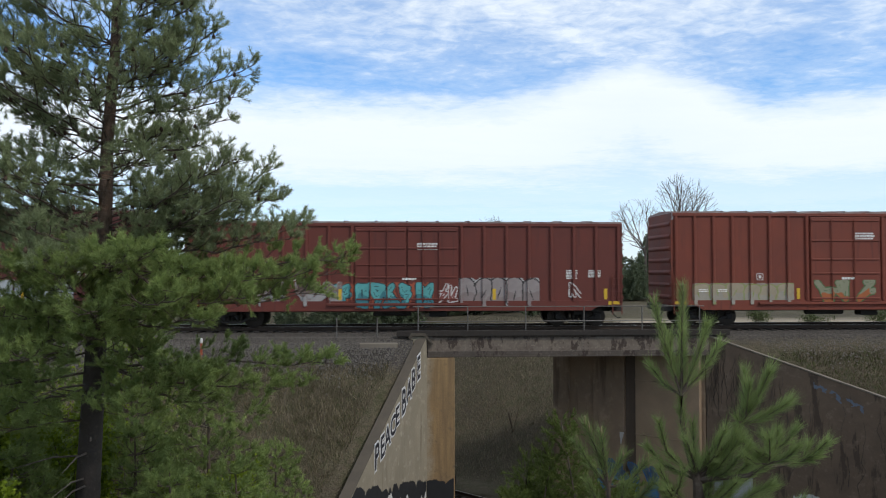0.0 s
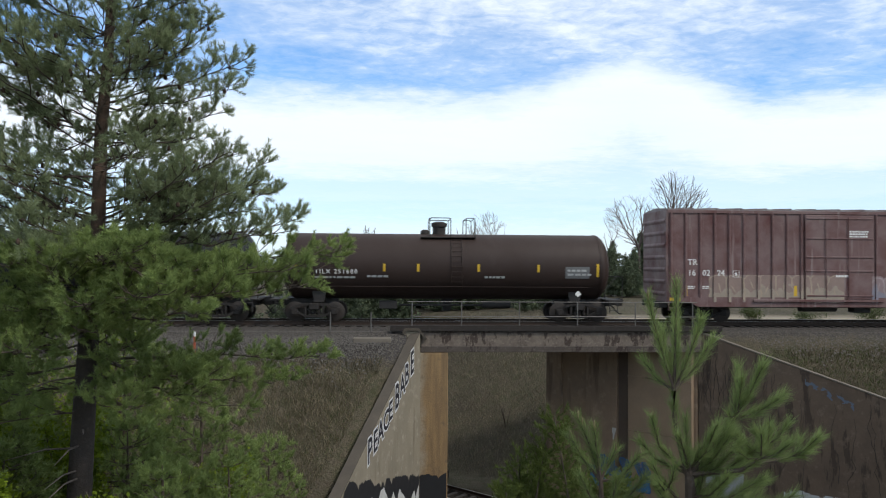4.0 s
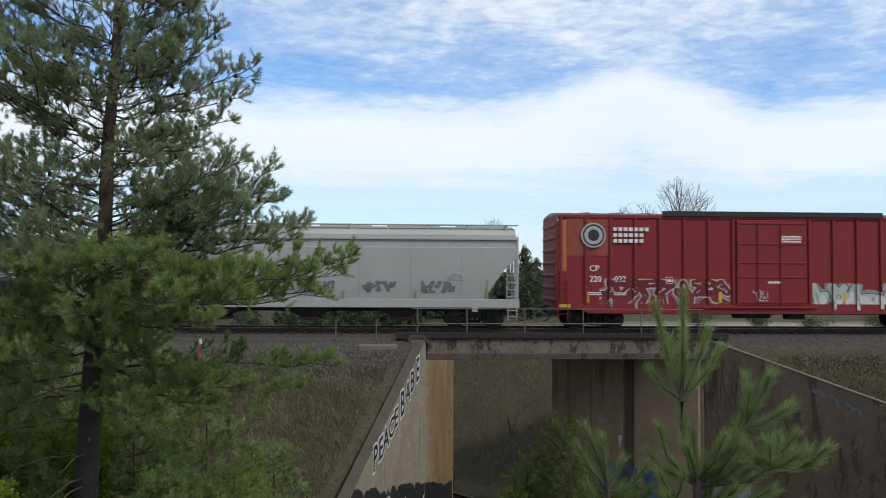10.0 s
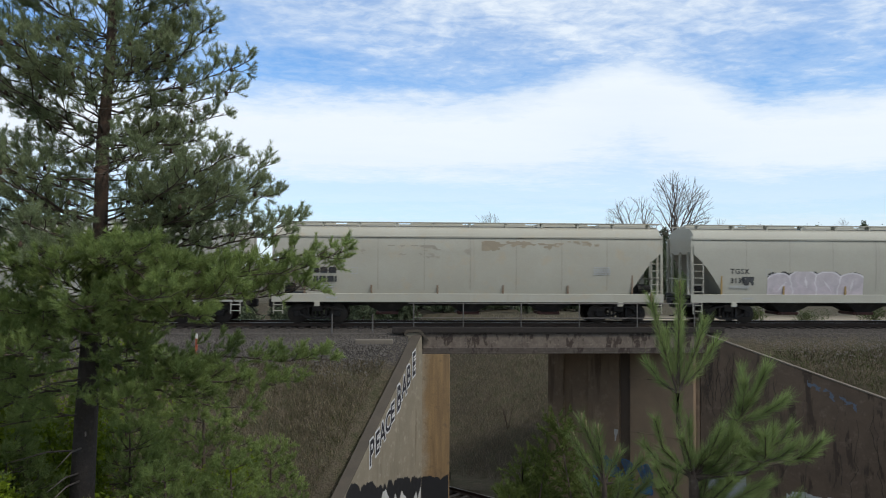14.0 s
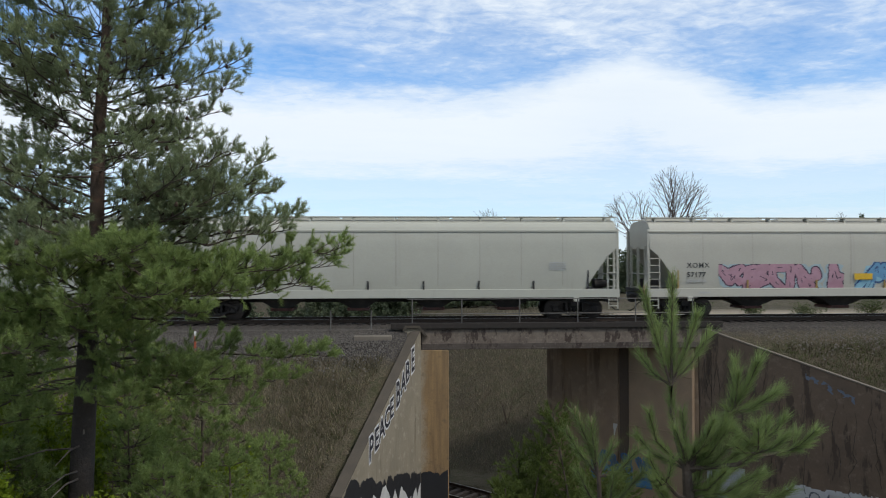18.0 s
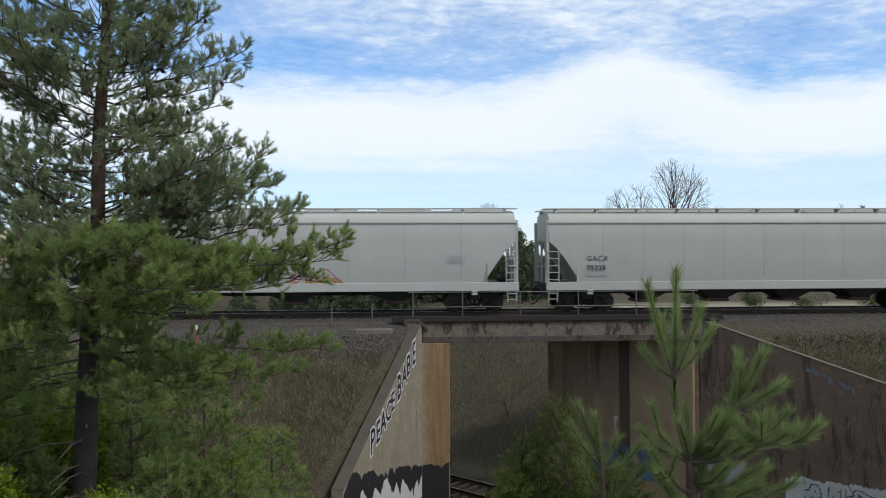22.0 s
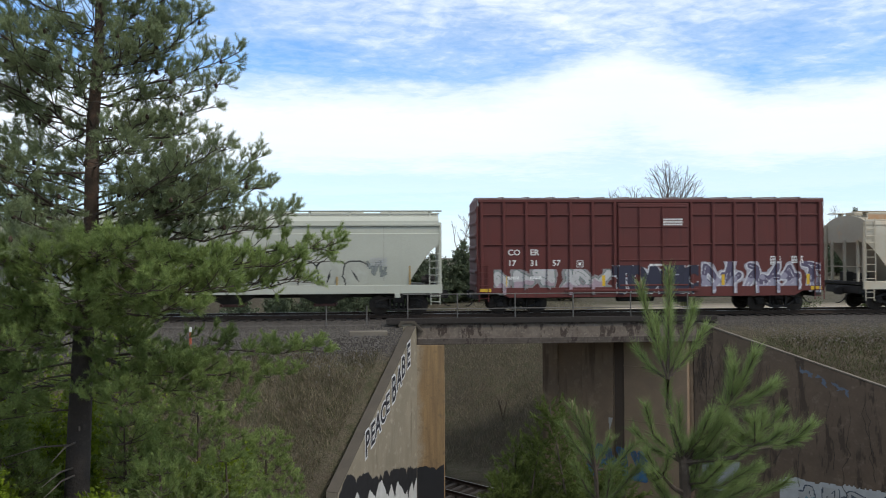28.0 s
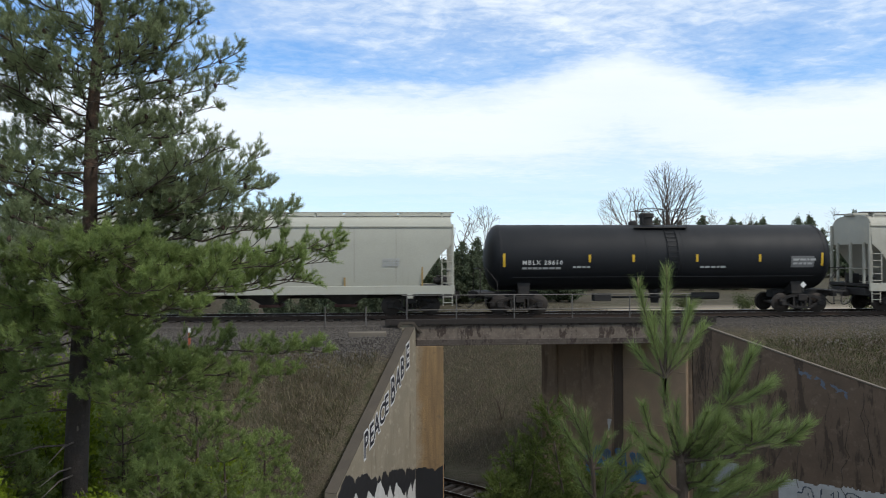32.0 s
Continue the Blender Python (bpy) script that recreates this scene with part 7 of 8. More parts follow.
def build_big_pine():
    rng = np.random.default_rng(11)
    tree = thing("pine_tree", "tall open-crowned pine with orange-brown bark and blue-green needles", "pine tree")
    path = [(-4.62, 10.6, -3.0), (-4.56, 10.6, -1.2), (-4.51, 10.6, 0.2), (-4.44, 10.58, 1.6), (-4.35, 10.6, 3.0), (-4.34, 10.62, 4.4), (-4.24, 10.6, 5.6), (-4.2, 10.6, 7.2), (-4.1, 10.6, 8.8)]
    girth = [0.185, 0.17, 0.155, 0.135, 0.098, 0.085, 0.07, 0.05, 0.02]
    part("lower_trunk", pipe(bmesh.new(), path[:4], girth[:4], 12), M_OLDBARK, tree, "dark grey plated bark of the lower trunk")
    part("upper_trunk", pipe(bmesh.new(), path[3:], girth[3:], 12), M_BARK, tree, "orange-brown flaky upper trunk")

    def stem(z):
        for a, b in zip(path, path[1:]):
            if z <= b[2]:
                return Vector(a).lerp(Vector(b), (z - a[2]) / (b[2] - a[2]))
        return Vector(path[-1])

    shoots, low_shoots = [], []
    # the limbs that shape the outline: height on the trunk, tip across, tip depth from the trunk, tip height
    main = ((5.83, -3.12, 0, 6.43), (5.37, -2.76, -0.3, 5.93), (5.2, -2.9, -0.7, 5.5), (4.84, -2.3, 0.2, 5.6), (4.8, -2.4, -0.3, 5.0), (4.4, -2.65, 0.3, 4.8),
            (4.26, -2.85, -0.5, 4.28), (3.98, -3.37, 0.5, 4.6), (3.4, -2.3, -0.3, 4.1), (2.95, -1.98, 0.2, 4.05), (3.16, -2.44, -0.8, 4.05), (3.0, -2.0, -0.4, 3.72),
            (2.92, -1.95, 0.4, 3.62), (2.84, -1.52, 0, 3.2), (2.76, -1.55, -0.5, 3.0), (2.84, -2.2, 0.8, 3.65), (3.0, -2.75, -1.2, 3.8), (3.3, -2.5, 0.3, 3.85), (2.9, -2.3, -0.9, 3.5),
            (3.1, -2.7, 0.1, 3.6), (3.0, -2.2, -0.1, 3.3),
            (2.51, -0.78, -0.3, 2.78), (2.43, -0.98, 0.3, 2.5), (2.35, -1.25, -1, 2.55), (2.19, -1.12, -0.6, 2.2), (2.11, -1.5, 0.4, 2.25), (2.3, -1.9, -0.8, 2.5),
            (5.83, -5.64, 0, 6.38), (5.54, -6.4, 0.4, 6.25), (4.8, -5.9, -0.4, 5.5), (4.43, -6.2, 0.3, 5.13), (3.61, -6.06, -0.3, 4.59), (4.06, -5.94, 0.8, 4.47),
            (3.16, -6.4, 0.2, 3.78), (2.84, -5.84, -0.5, 3.16), (4.47, -4.85, -0.6, 3.9), (5.2, -5.3, -0.8, 5.2), (3.0, -5.9, -0.8, 3.55), (3.2, -5.5, -1.2, 3.6), (2.7, -6.3, 0.3, 3.0),
            (2.51, -3.03, -2.2, 2.75), (2.43, -2.58, -2.0, 2.55), (2.03, -2.65, -2.4, 2.25), (2.59, -3.27, -2.4, 2.65), (2.19, -4.07, -2.0, 2.5), (2.03, -2.0, -1.5, 2.2),
            (1.87, -2.3, -1.8, 2.0), (2.35, -4.73, -1.6, 2.55), (1.87, -3.6, -2.2, 2.1), (2.4, -5.6, -1.4, 2.6), (2.1, -5.9, -0.8, 2.2), (1.9, -5.1, -1.8, 2.05),
            (1.3, -1.05, 0, 1.18), (1.2, -1.5, -0.5, 0.95), (1.0, -2.0, -0.8, 0.65), (1.2, -2.7, -0.9, 0.95), (1.1, -6.2, -1.2, 1.05), (0.9, -6.0, -1.5, 0.7),
            (1.4, -5.8, -0.8, 1.3), (1.75, -5.9, -1.0, 1.75), (1.7, -5.1, -1.7, 1.6), (1.75, -3.7, -1.8, 1.75), (1.5, -3.4, -1.0, 1.45), (1.6, -4.6, -2.0, 1.5), (0.7, -3.4, -1.4, 0.75), (0.5, -5.3, -1.6, 0.6), (1.6, -5.9, 0.2, 1.7))
    for z, x, y, tz in main:
        base = stem(z)
        tip = Vector((x, 10.6 + y, tz))
        l = (tip - base).length
        part("limb", pine_limb(rng, base, tip, 0.06 * l, shoots if z > 2.6 else low_shoots, 0.008 + 0.0055 * l, 0.2 if z > 2.6 else 0.12, 0.115), M_TWIG, tree)
    # whorls between them; on the east flank they stay inside the outline
    z = 2.7
    while z < 8.4:
        k = int(rng.integers(3, 6))
        a0 = rng.uniform(0, 6.28)
        for j in range(k):
            a = a0 + 2 * math.pi * j / k + rng.normal(0, 0.2)
            l = (1.1 + (8.8 - z) * 0.22) * rng.uniform(0.65, 1.0)
            if math.cos(a) > 0.3:
                l = min(l, (0.75 if 4.1 < z < 4.7 else 1.0) / math.cos(a))
            base = stem(z + rng.uniform(-0.08, 0.08))
            tip = base + Vector((math.cos(a) * l, math.sin(a) * l, l * rng.normal(0.32 if z > 3.2 else 0.15, 0.13)))
            part("limb", pine_limb(rng, base, tip, 0.05 * l, shoots, 0.008 + 0.0045 * l, 0.22, 0.12), M_TWIG, tree)
        z += rng.uniform(0.24, 0.36)
    # ripe cones near the ends of the limbs
    cone = mesh_of("cone", lathe(bmesh.new(), [(-0.045, 0.004), (-0.035, 0.02), (-0.02, 0.026), (-0.005, 0.024), (0.015, 0.017), (0.032, 0.006)], "z", 9), M_CONE)
    for s in range(0, len(shoots), 90):
        part("cone", cone, None, tree, "small dark pine cone", Matrix.Translation(shoots[s][0] + Vector((0, 0, -0.03))) @ Matrix.Rotation(rng.uniform(-0.6, 0.6), 4, "X"))
    # dead stubs low down
    for j in range(9):
        zz, a = rng.uniform(-1.0, 1.0), rng.uniform(3.6, 6.2)
        p = stem(zz)
        q = p + Vector((math.cos(a), math.sin(a), rng.uniform(-0.15, 0.25))) * rng.uniform(0.5, 1.3)
        bm = pipe(bmesh.new(), [p, p.lerp(q, 0.5) + Vector((0, 0, 0.06)), q], [0.018, 0.012, 0.004], 5)
        part("dead_branch", bm, M_FARBARK, tree, "bare grey dead branch")
    V, F = needles(low_shoots, 520, 0.072, 0.005, rng, forward=1.0)
    part("lower_crown", tri_mesh("lower_crown", V, F, M_LOWPINE), None, tree, "fresher green needles on the low limbs")
    V, F = needles(shoots, 450, 0.070, 0.0046, rng, forward=1.0)
    part("crown", tri_mesh("crown", V, F, M_NEEDLE), None, tree, "tufts of blue-green needles")


def build_bushy_pine(name, label, at, height, spread_, seed, mat_, per_m=230, needle=0.06, width=0.005, step=0.3):
    """A young pine clothed to the ground."""
    rng = np.random.default_rng(seed)
    tree = thing(name, label, "pine tree", group="young pines on the bank")
    x, y, z0 = at
    bm = pipe(bmesh.new(), [(x, y, z0), (x + 0.03, y, z0 + height * 0.5), (x, y, z0 + height)], [0.06, 0.04, 0.008], 8)
    part("trunk", bm, M_TWIG, tree)
    shoots = [((x, y, z0 + height - 0.1), (x, y, z0 + height + 0.18))]
    z = 0.4
    while z < height:
        k = 5
        a0 = rng.uniform(0, 6.28)
        for j in range(k):
            l = max(0.2, spread_ * (1 - z / height) ** 0.7 * rng.uniform(0.75, 1.1))
            a = a0 + 2 * math.pi * j / k + rng.normal(0, 0.15)
            base = Vector((x, y, z0 + z))
            part("limb", pine_limb(rng, base, base + Vector((math.cos(a), math.sin(a), 0.25)) * l, 0.05 * l, shoots, 0.013, 0.3, 0.22), M_TWIG, tree)
        z += step * rng.uniform(0.8, 1.2)
    V, F = needles(shoots, per_m, needle, width, rng)
    part("crown", tri_mesh("crown", V, F, mat_), None, tree)


def candle_pine(name, label, at_y, stem, girth, whorls, arms, seed, fill=(), bud=0.006):
    """A young pine close by: a stem, whorls of long needle candles (root, bend, tip), arms that carry candles of their own; points are (across, depth from at_y, height)."""
    rng = np.random.default_rng(seed)
    tree = thing(name, label, "sapling")
    shoots, ends = [], []

    def pt(p):
        return Vector((p[0], at_y + p[1], p[2]))

    line = [pt(p) for p in stem]
    part("stem", pipe(bmesh.new(), line, girth, 8), M_TWIG, tree, "grey-brown stem")

    def candle(a, m, b, parent, thick):
        part("candle" if parent is tree else "twig", pipe(bmesh.new(), [a, m, b], [thick, thick * 0.75, thick * 0.5], 5), M_TWIG, parent)
        shoots.append((a.lerp(m, 0.25), m))
        shoots.append((m, b))
        ends.append(b)

    for root, bend, tip in whorls:
        candle(pt(root), pt(bend), pt(tip), tree, 0.006)
    for pts, tips in arms:
        arm = [pt(p) for p in pts]
        br = part("branch", pipe(bmesh.new(), arm, [0.011 - 0.006 * i / (len(arm) - 1) for i in range(len(arm))], 6), M_TWIG, tree)
        shoots.extend(zip(arm[1:], arm[2:]))
        for tip in tips:
            b = pt(tip)
            a = arm[-1].lerp(arm[-2], rng.uniform(0, 0.25))
            candle(a, a.lerp(b, 0.5) + Vector((0, 0, -0.015)), b, br, 0.0045)
    for x0, x1, z0, z1, n in fill:
        for j in range(n):
            a = Vector((line[1].x, at_y, rng.uniform(z0, z1)))
            b = Vector((rng.uniform(x0, x1), at_y + rng.normal(0, 0.12), a.z + rng.uniform(0.08, 0.2)))
            candle(a, a.lerp(b, 0.5) + Vector((0, 0, -0.03)), b, tree, 0.005)
    V, F = needles(shoots, 2600, 0.067, 0.0015, rng, forward=1.65)
    part("crown", tri_mesh("crown", V, F, M_YOUNG), None, tree, "long fresh needles")
    tips_ = [e for e in ends if e.z > line[-1].z - 0.13] + [line[-1]]
    buds = mesh_of("bud", lathe(bmesh.new(), [(-0.01, bud * 0.6), (0.004, bud), (0.018, bud * 0.7), (0.03, bud * 0.15)], "z", 7), M_BUD)
    for e in tips_:
        part("bud", buds, None, tree, "pale resinous bud", Matrix.Translation(e))


def build_sapling():
    T, M = (1.042, 0, 2.075), (1.10, 0, 1.757)
    whorls = ((T, (0.969, -0.02, 2.285), (0.930, -0.03, 2.43)), (T, (1.047, 0, 2.29), (1.051, 0, 2.475)), (T, (1.085, -0.03, 2.2), (1.124, -0.05, 2.345)),
              (T, (1.125, 0.02, 2.15), (1.206, 0.03, 2.265)), (T, (0.99, 0.03, 2.11), (0.944, 0.06, 2.18)), (T, (1.03, 0.05, 2.18), (1.025, 0.08, 2.30)), (T, (1.065, 0.04, 2.2), (1.078, 0.07, 2.33)),
              ((1.046, 0, 1.96), (1.043, 0.01, 2.02), (1.042, 0.01, 2.09)), ((1.064, 0, 1.874), (1.05, 0, 1.94), (1.044, 0, 2.0)),
              (M, (0.984, 0, 1.864), (0.945, -0.03, 1.98)), (M, (0.99, 0.05, 1.80), (0.93, 0.06, 1.87)), (M, (1.125, -0.04, 1.86), (1.16, -0.08, 1.935)),
              (M, (1.11, 0.05, 1.85), (1.125, 0.1, 1.95)), (M, (1.06, -0.06, 1.85), (1.02, -0.1, 1.93)))
    arms = (((M, (1.18, -0.02, 1.87), (1.272, -0.04, 2.0)), ((1.37, -0.04, 2.185), (1.335, -0.1, 2.175), (1.31, 0.04, 2.155), (1.267, -0.08, 2.13), (1.455, -0.02, 2.06), (1.40, -0.1, 2.06), (1.23, -0.05, 2.0))),
            ((M, (1.25, -0.1, 1.80), (1.336, -0.12, 1.86)), ((1.42, -0.1, 1.90), (1.40, -0.18, 1.92), (1.30, -0.16, 1.945), (1.25, -0.06, 1.93), (1.36, -0.05, 1.935), (1.22, -0.14, 1.88))),
            (((1.10, 0, 1.68), (1.28, 0.08, 1.71), (1.40, 0.1, 1.77), (1.465, 0.1, 1.85)), ((1.53, 0.08, 1.93), (1.50, 0.15, 1.89), (1.44, 0.05, 1.93), (1.40, 0.1, 1.90))),
            (((1.40, 0.1, 1.77), (1.48, 0.1, 1.78), (1.57, 0.1, 1.80)), ((1.67, 0.1, 1.868), (1.63, 0.05, 1.88), (1.60, 0.12, 1.86), (1.66, 0.14, 1.82))),
            (((1.10, 0, 1.64), (1.04, -0.05, 1.68), (0.988, -0.08, 1.735)), ((0.92, -0.1, 1.83), (0.93, -0.15, 1.77), (1.0, -0.12, 1.82))))
    candle_pine("pine_sapling", "fresh green pine sapling with upright needle candles", 2.7,
                ((1.12, 0, 0.4), (1.112, 0, 1.2), (1.106, 0, 1.65), (1.10, 0, 1.757), (1.064, 0, 1.874), (1.043, 0, 1.98), (1.042, 0, 2.075), (1.047, 0, 2.29), (1.052, 0, 2.478)),
                [0.03, 0.026, 0.022, 0.018, 0.012, 0.009, 0.007, 0.005, 0.004], whorls, arms, 21, ((1.15, 1.5, 1.45, 1.72, 18), (0.95, 1.1, 1.45, 1.6, 5), (1.14, 1.32, 1.66, 1.8, 7)))
    S = (0.775, 0, 1.72)
    candle_pine("pine_seedling", "small green pine seedling beside the sapling", 2.75,
                ((0.80, 0, 0.4), (0.795, 0, 1.2), S, (0.745, 0, 1.83), (0.70, 0, 1.94)), [0.014, 0.012, 0.008, 0.006, 0.004],
                ((S, (0.73, -0.01, 1.86), (0.685, 0, 1.965)), (S, (0.75, -0.03, 1.85), (0.735, -0.05, 1.935)), (S, (0.80, 0.02, 1.77), (0.842, 0.03, 1.83)), (S, (0.84, -0.03, 1.74), (0.915, -0.04, 1.83)),
                 (S, (0.72, 0.04, 1.79), (0.665, 0.05, 1.88)), ((0.785, 0, 1.6), (0.85, -0.02, 1.64), (0.93, -0.04, 1.74)), ((0.785, 0, 1.6), (0.73, -0.04, 1.66), (0.68, -0.06, 1.76)), ((0.79, 0, 1.55), (0.80, -0.06, 1.64), (0.81, -0.08, 1.75))), (), 22)


def build_spray_bush(name, label, at, height, radius, seed, mat_, n=260, needle=0.03, width=0.004, lean=(0, 0)):
    """A ragged bush of upright sprays on thin stems."""
    rng = np.random.default_rng(seed)
    b = thing(name, label, "bush")
    x, y, z = at
    shoots = []
    for j in range(9):
        a, r = rng.uniform(0, 6.28), radius * rng.uniform(0.1, 0.9)
        h = height * (1 - 0.42 * (r / radius) ** 1.3) * rng.uniform(0.75, 1.0)
        tip = Vector((x + r * math.cos(a) + lean[0], y + r * math.sin(a), z + h))
        if j == 0:
            tip = Vector((x + lean[0], y, z + height))
        foot = Vector((x + 0.06 * math.cos(a), y + 0.06 * math.sin(a), z))
        mid = foot.lerp(tip, 0.5) + Vector((0.1 * math.cos(a), 0.1 * math.sin(a), 0))
        part("stem", pipe(bmesh.new(), [foot, mid, tip], [0.012, 0.008, 0.003], 5), M_TWIG, b)
        for k in range(n // 9):
            s = rng.uniform(0.25, 1.0)
            p = foot.lerp(mid, s * 2) if s < 0.5 else mid.lerp(tip, s * 2 - 1)
            out = Vector((rng.normal(0, 0.8), rng.normal(0, 0.8), rng.uniform(0.3, 1.2))).normalized()
            l = rng.uniform(0.06, 0.2) * (1.25 - s) * 1.6 + 0.05
            shoots.append((p, p + out * l))
            q = p + out * l * 0.6
            o2 = (out + Vector(rng.normal(0, 0.6, 3))).normalized()
            shoots.append((q, q + o2 * l * 0.6))
    V, F = needles(shoots, 420, needle, width, rng, forward=1.1)
    part("foliage", tri_mesh("foliage", V, F, mat_), None, b)


def leaf_cloud(rng, centers, radius, n, size):
    """Small leaves round the centres: corners and triangles."""
    c = centers[rng.integers(len(centers), size=n)] + rng.normal(0, 1, (n, 3)) * radius
    a = rng.normal(0, 1, (n, 3))
    a /= np.linalg.norm(a, axis=1, keepdims=True)
    b = np.cross(a, rng.normal(0, 1, (n, 3)))
    b /= np.linalg.norm(b, axis=1, keepdims=True)
    s = size * rng.uniform(0.6, 1.3, (n, 1))
    V = np.stack([c - a * s, c + b * s * 0.55, c + a * s, c - b * s * 0.55], 1).reshape(-1, 3)
    return V, np.arange(4 * n).reshape(-1, 4)


def build_shrub(label, at, height, radius, seed, mat_, n=1500, size=0.035, name="shrub", group="spring shrubs on the bank"):
    rng = np.random.default_rng(seed)
    s = thing(name, label, "shrub", group=group)
    x, y, z = at
    tips = []
    for j in range(11):
        a, r = rng.uniform(0, 6.28), radius * rng.uniform(0.2, 1.0)
        tip = Vector((x + r * math.cos(a), y + r * math.sin(a), z + height * rng.uniform(0.55, 1.0)))
        mid = Vector((x, y, z)).lerp(tip, 0.5) + Vector((0, 0, 0.12 * height))
        part("stem", pipe(bmesh.new(), [(x, y, z), mid, tip], [0.018, 0.012, 0.004], 5), M_TWIG, s)
        tips += [tuple(mid.lerp(tip, f)) for f in (0.1, 0.4, 0.7, 1.0)]
    V, F = leaf_cloud(rng, np.array(tips), radius * 0.2, n, size)
    part("leaves", tri_mesh("leaves", V, F, mat_), None, s)
    return s


def build_bare_tree(label, at, fork, center, size, seed, limbs=6, r0=0.2, step=0.7):
    """A leafless tree: a trunk to the fork, then limbs that run on and throw side branches until they leave a rounded crown (centre and half sizes in the tree's space)."""
    rng = random.Random(seed)
    t = thing("bare_tree", label, "tree", at, "leafless trees behind the track")
    wood, twigs = bmesh.new(), bmesh.new()
    top = Vector((0, 0, fork))
    rod(wood, (0, 0, -0.5), top, r0 * 1.15, r0 * 0.9, 8, False)
    mid = Vector(center)

    def within(p):
        return sum(((a - b) / c) ** 2 for a, b, c in zip(p, mid, size)) < 1.0 + rng.uniform(-0.12, 0.12)

    def grow(p, d, r, k):
        rest, far = 3, 0
        while True:
            far += 1
            l = step * (0.85 if k else 1.0) * rng.uniform(0.7, 1.3)
            q = p + d * l
            thin = max(0.014, r * 0.86)
            rod(twigs, p, q, r, thin, 5 if k < 2 else 3, False)
            if (k or far > 5) and not within(q) and q.z > fork:
                break
            if k < 3:
                for j in range(0 if rng.random() < 0.3 else 1):
                    side = d.cross(Vector((rng.gauss(0, 1), rng.gauss(0, 1), rng.gauss(0, 1)))).normalized()
                    a = radians(rng.uniform(28, 55))
                    grow(q, (d * math.cos(a) + side * math.sin(a) + Vector((0, 0, 0.14))).normalized(), max(0.014, thin * rng.uniform(0.5, 0.72)), k + 1)
            if k > 1:
                rest -= 1
                if rest <= 0:
                    break
            d = (d + Vector((rng.gauss(0, 0.13), rng.gauss(0, 0.13), rng.gauss(0.045, 0.09)))).normalized()
            p, r = q, thin

    for j in range(limbs):
        a = 2 * math.pi * (j + rng.uniform(-0.2, 0.2)) / limbs
        el = radians(rng.uniform(22, 52)) if j else radians(78)
        d = Vector((math.cos(a) * math.cos(el), math.sin(a) * math.cos(el), math.sin(el))) + (mid - top).normalized() * 0.45
        grow(top - Vector((0, 0, rng.uniform(0, 0.12 * fork))), d.normalized(), r0 * (0.62 if j else 0.75), 0)
    part("trunk", wood, M_FARBARK, t)
    part("crown", twigs, M_FARBARK, t, "fine leafless branches")


def conifer_meshes(seed, height, radius):
    """A ragged pointed conifer: uneven tiers of boughs, each a spray of short needle tufts that droops and lifts at its end."""
    rng = np.random.default_rng(seed)
    bm = pipe(bmesh.new(), [(0, 0, -0.6), (0.05, 0, height * 0.5), (0, 0, height * 0.97)], [0.16, 0.1, 0.02], 6)
    c = []
    z = height * 0.06
    while z < height * 0.97:
        k = rng.integers(4, 8)
        r = radius * (1 - z / height) ** 0.8 * rng.uniform(0.55, 1.15) + 0.12
        a0 = rng.uniform(0, 6.28)
        for j in range(k):
            a = a0 + j * 6.28 / k + rng.normal(0, 0.25)
            rr = r * rng.uniform(0.6, 1.25)
            for f in np.arange(0.2, 1.01, 0.16 / max(0.3, rr)):
                c.append((rr * f * math.cos(a), rr * f * math.sin(a), z - 0.12 * rr * f + 0.3 * rr * f * f))
        z += rng.uniform(0.2, 0.38)
    c += [(0, 0, height * f) for f in (0.9, 0.94, 0.97, 1.0)]
    V, F = leaf_cloud(rng, np.array(c), 0.1, 6500, 0.11)
    return mesh_of("trunk", bm, M_TWIG), tri_mesh("crown", V, F, M_FARLEAF)


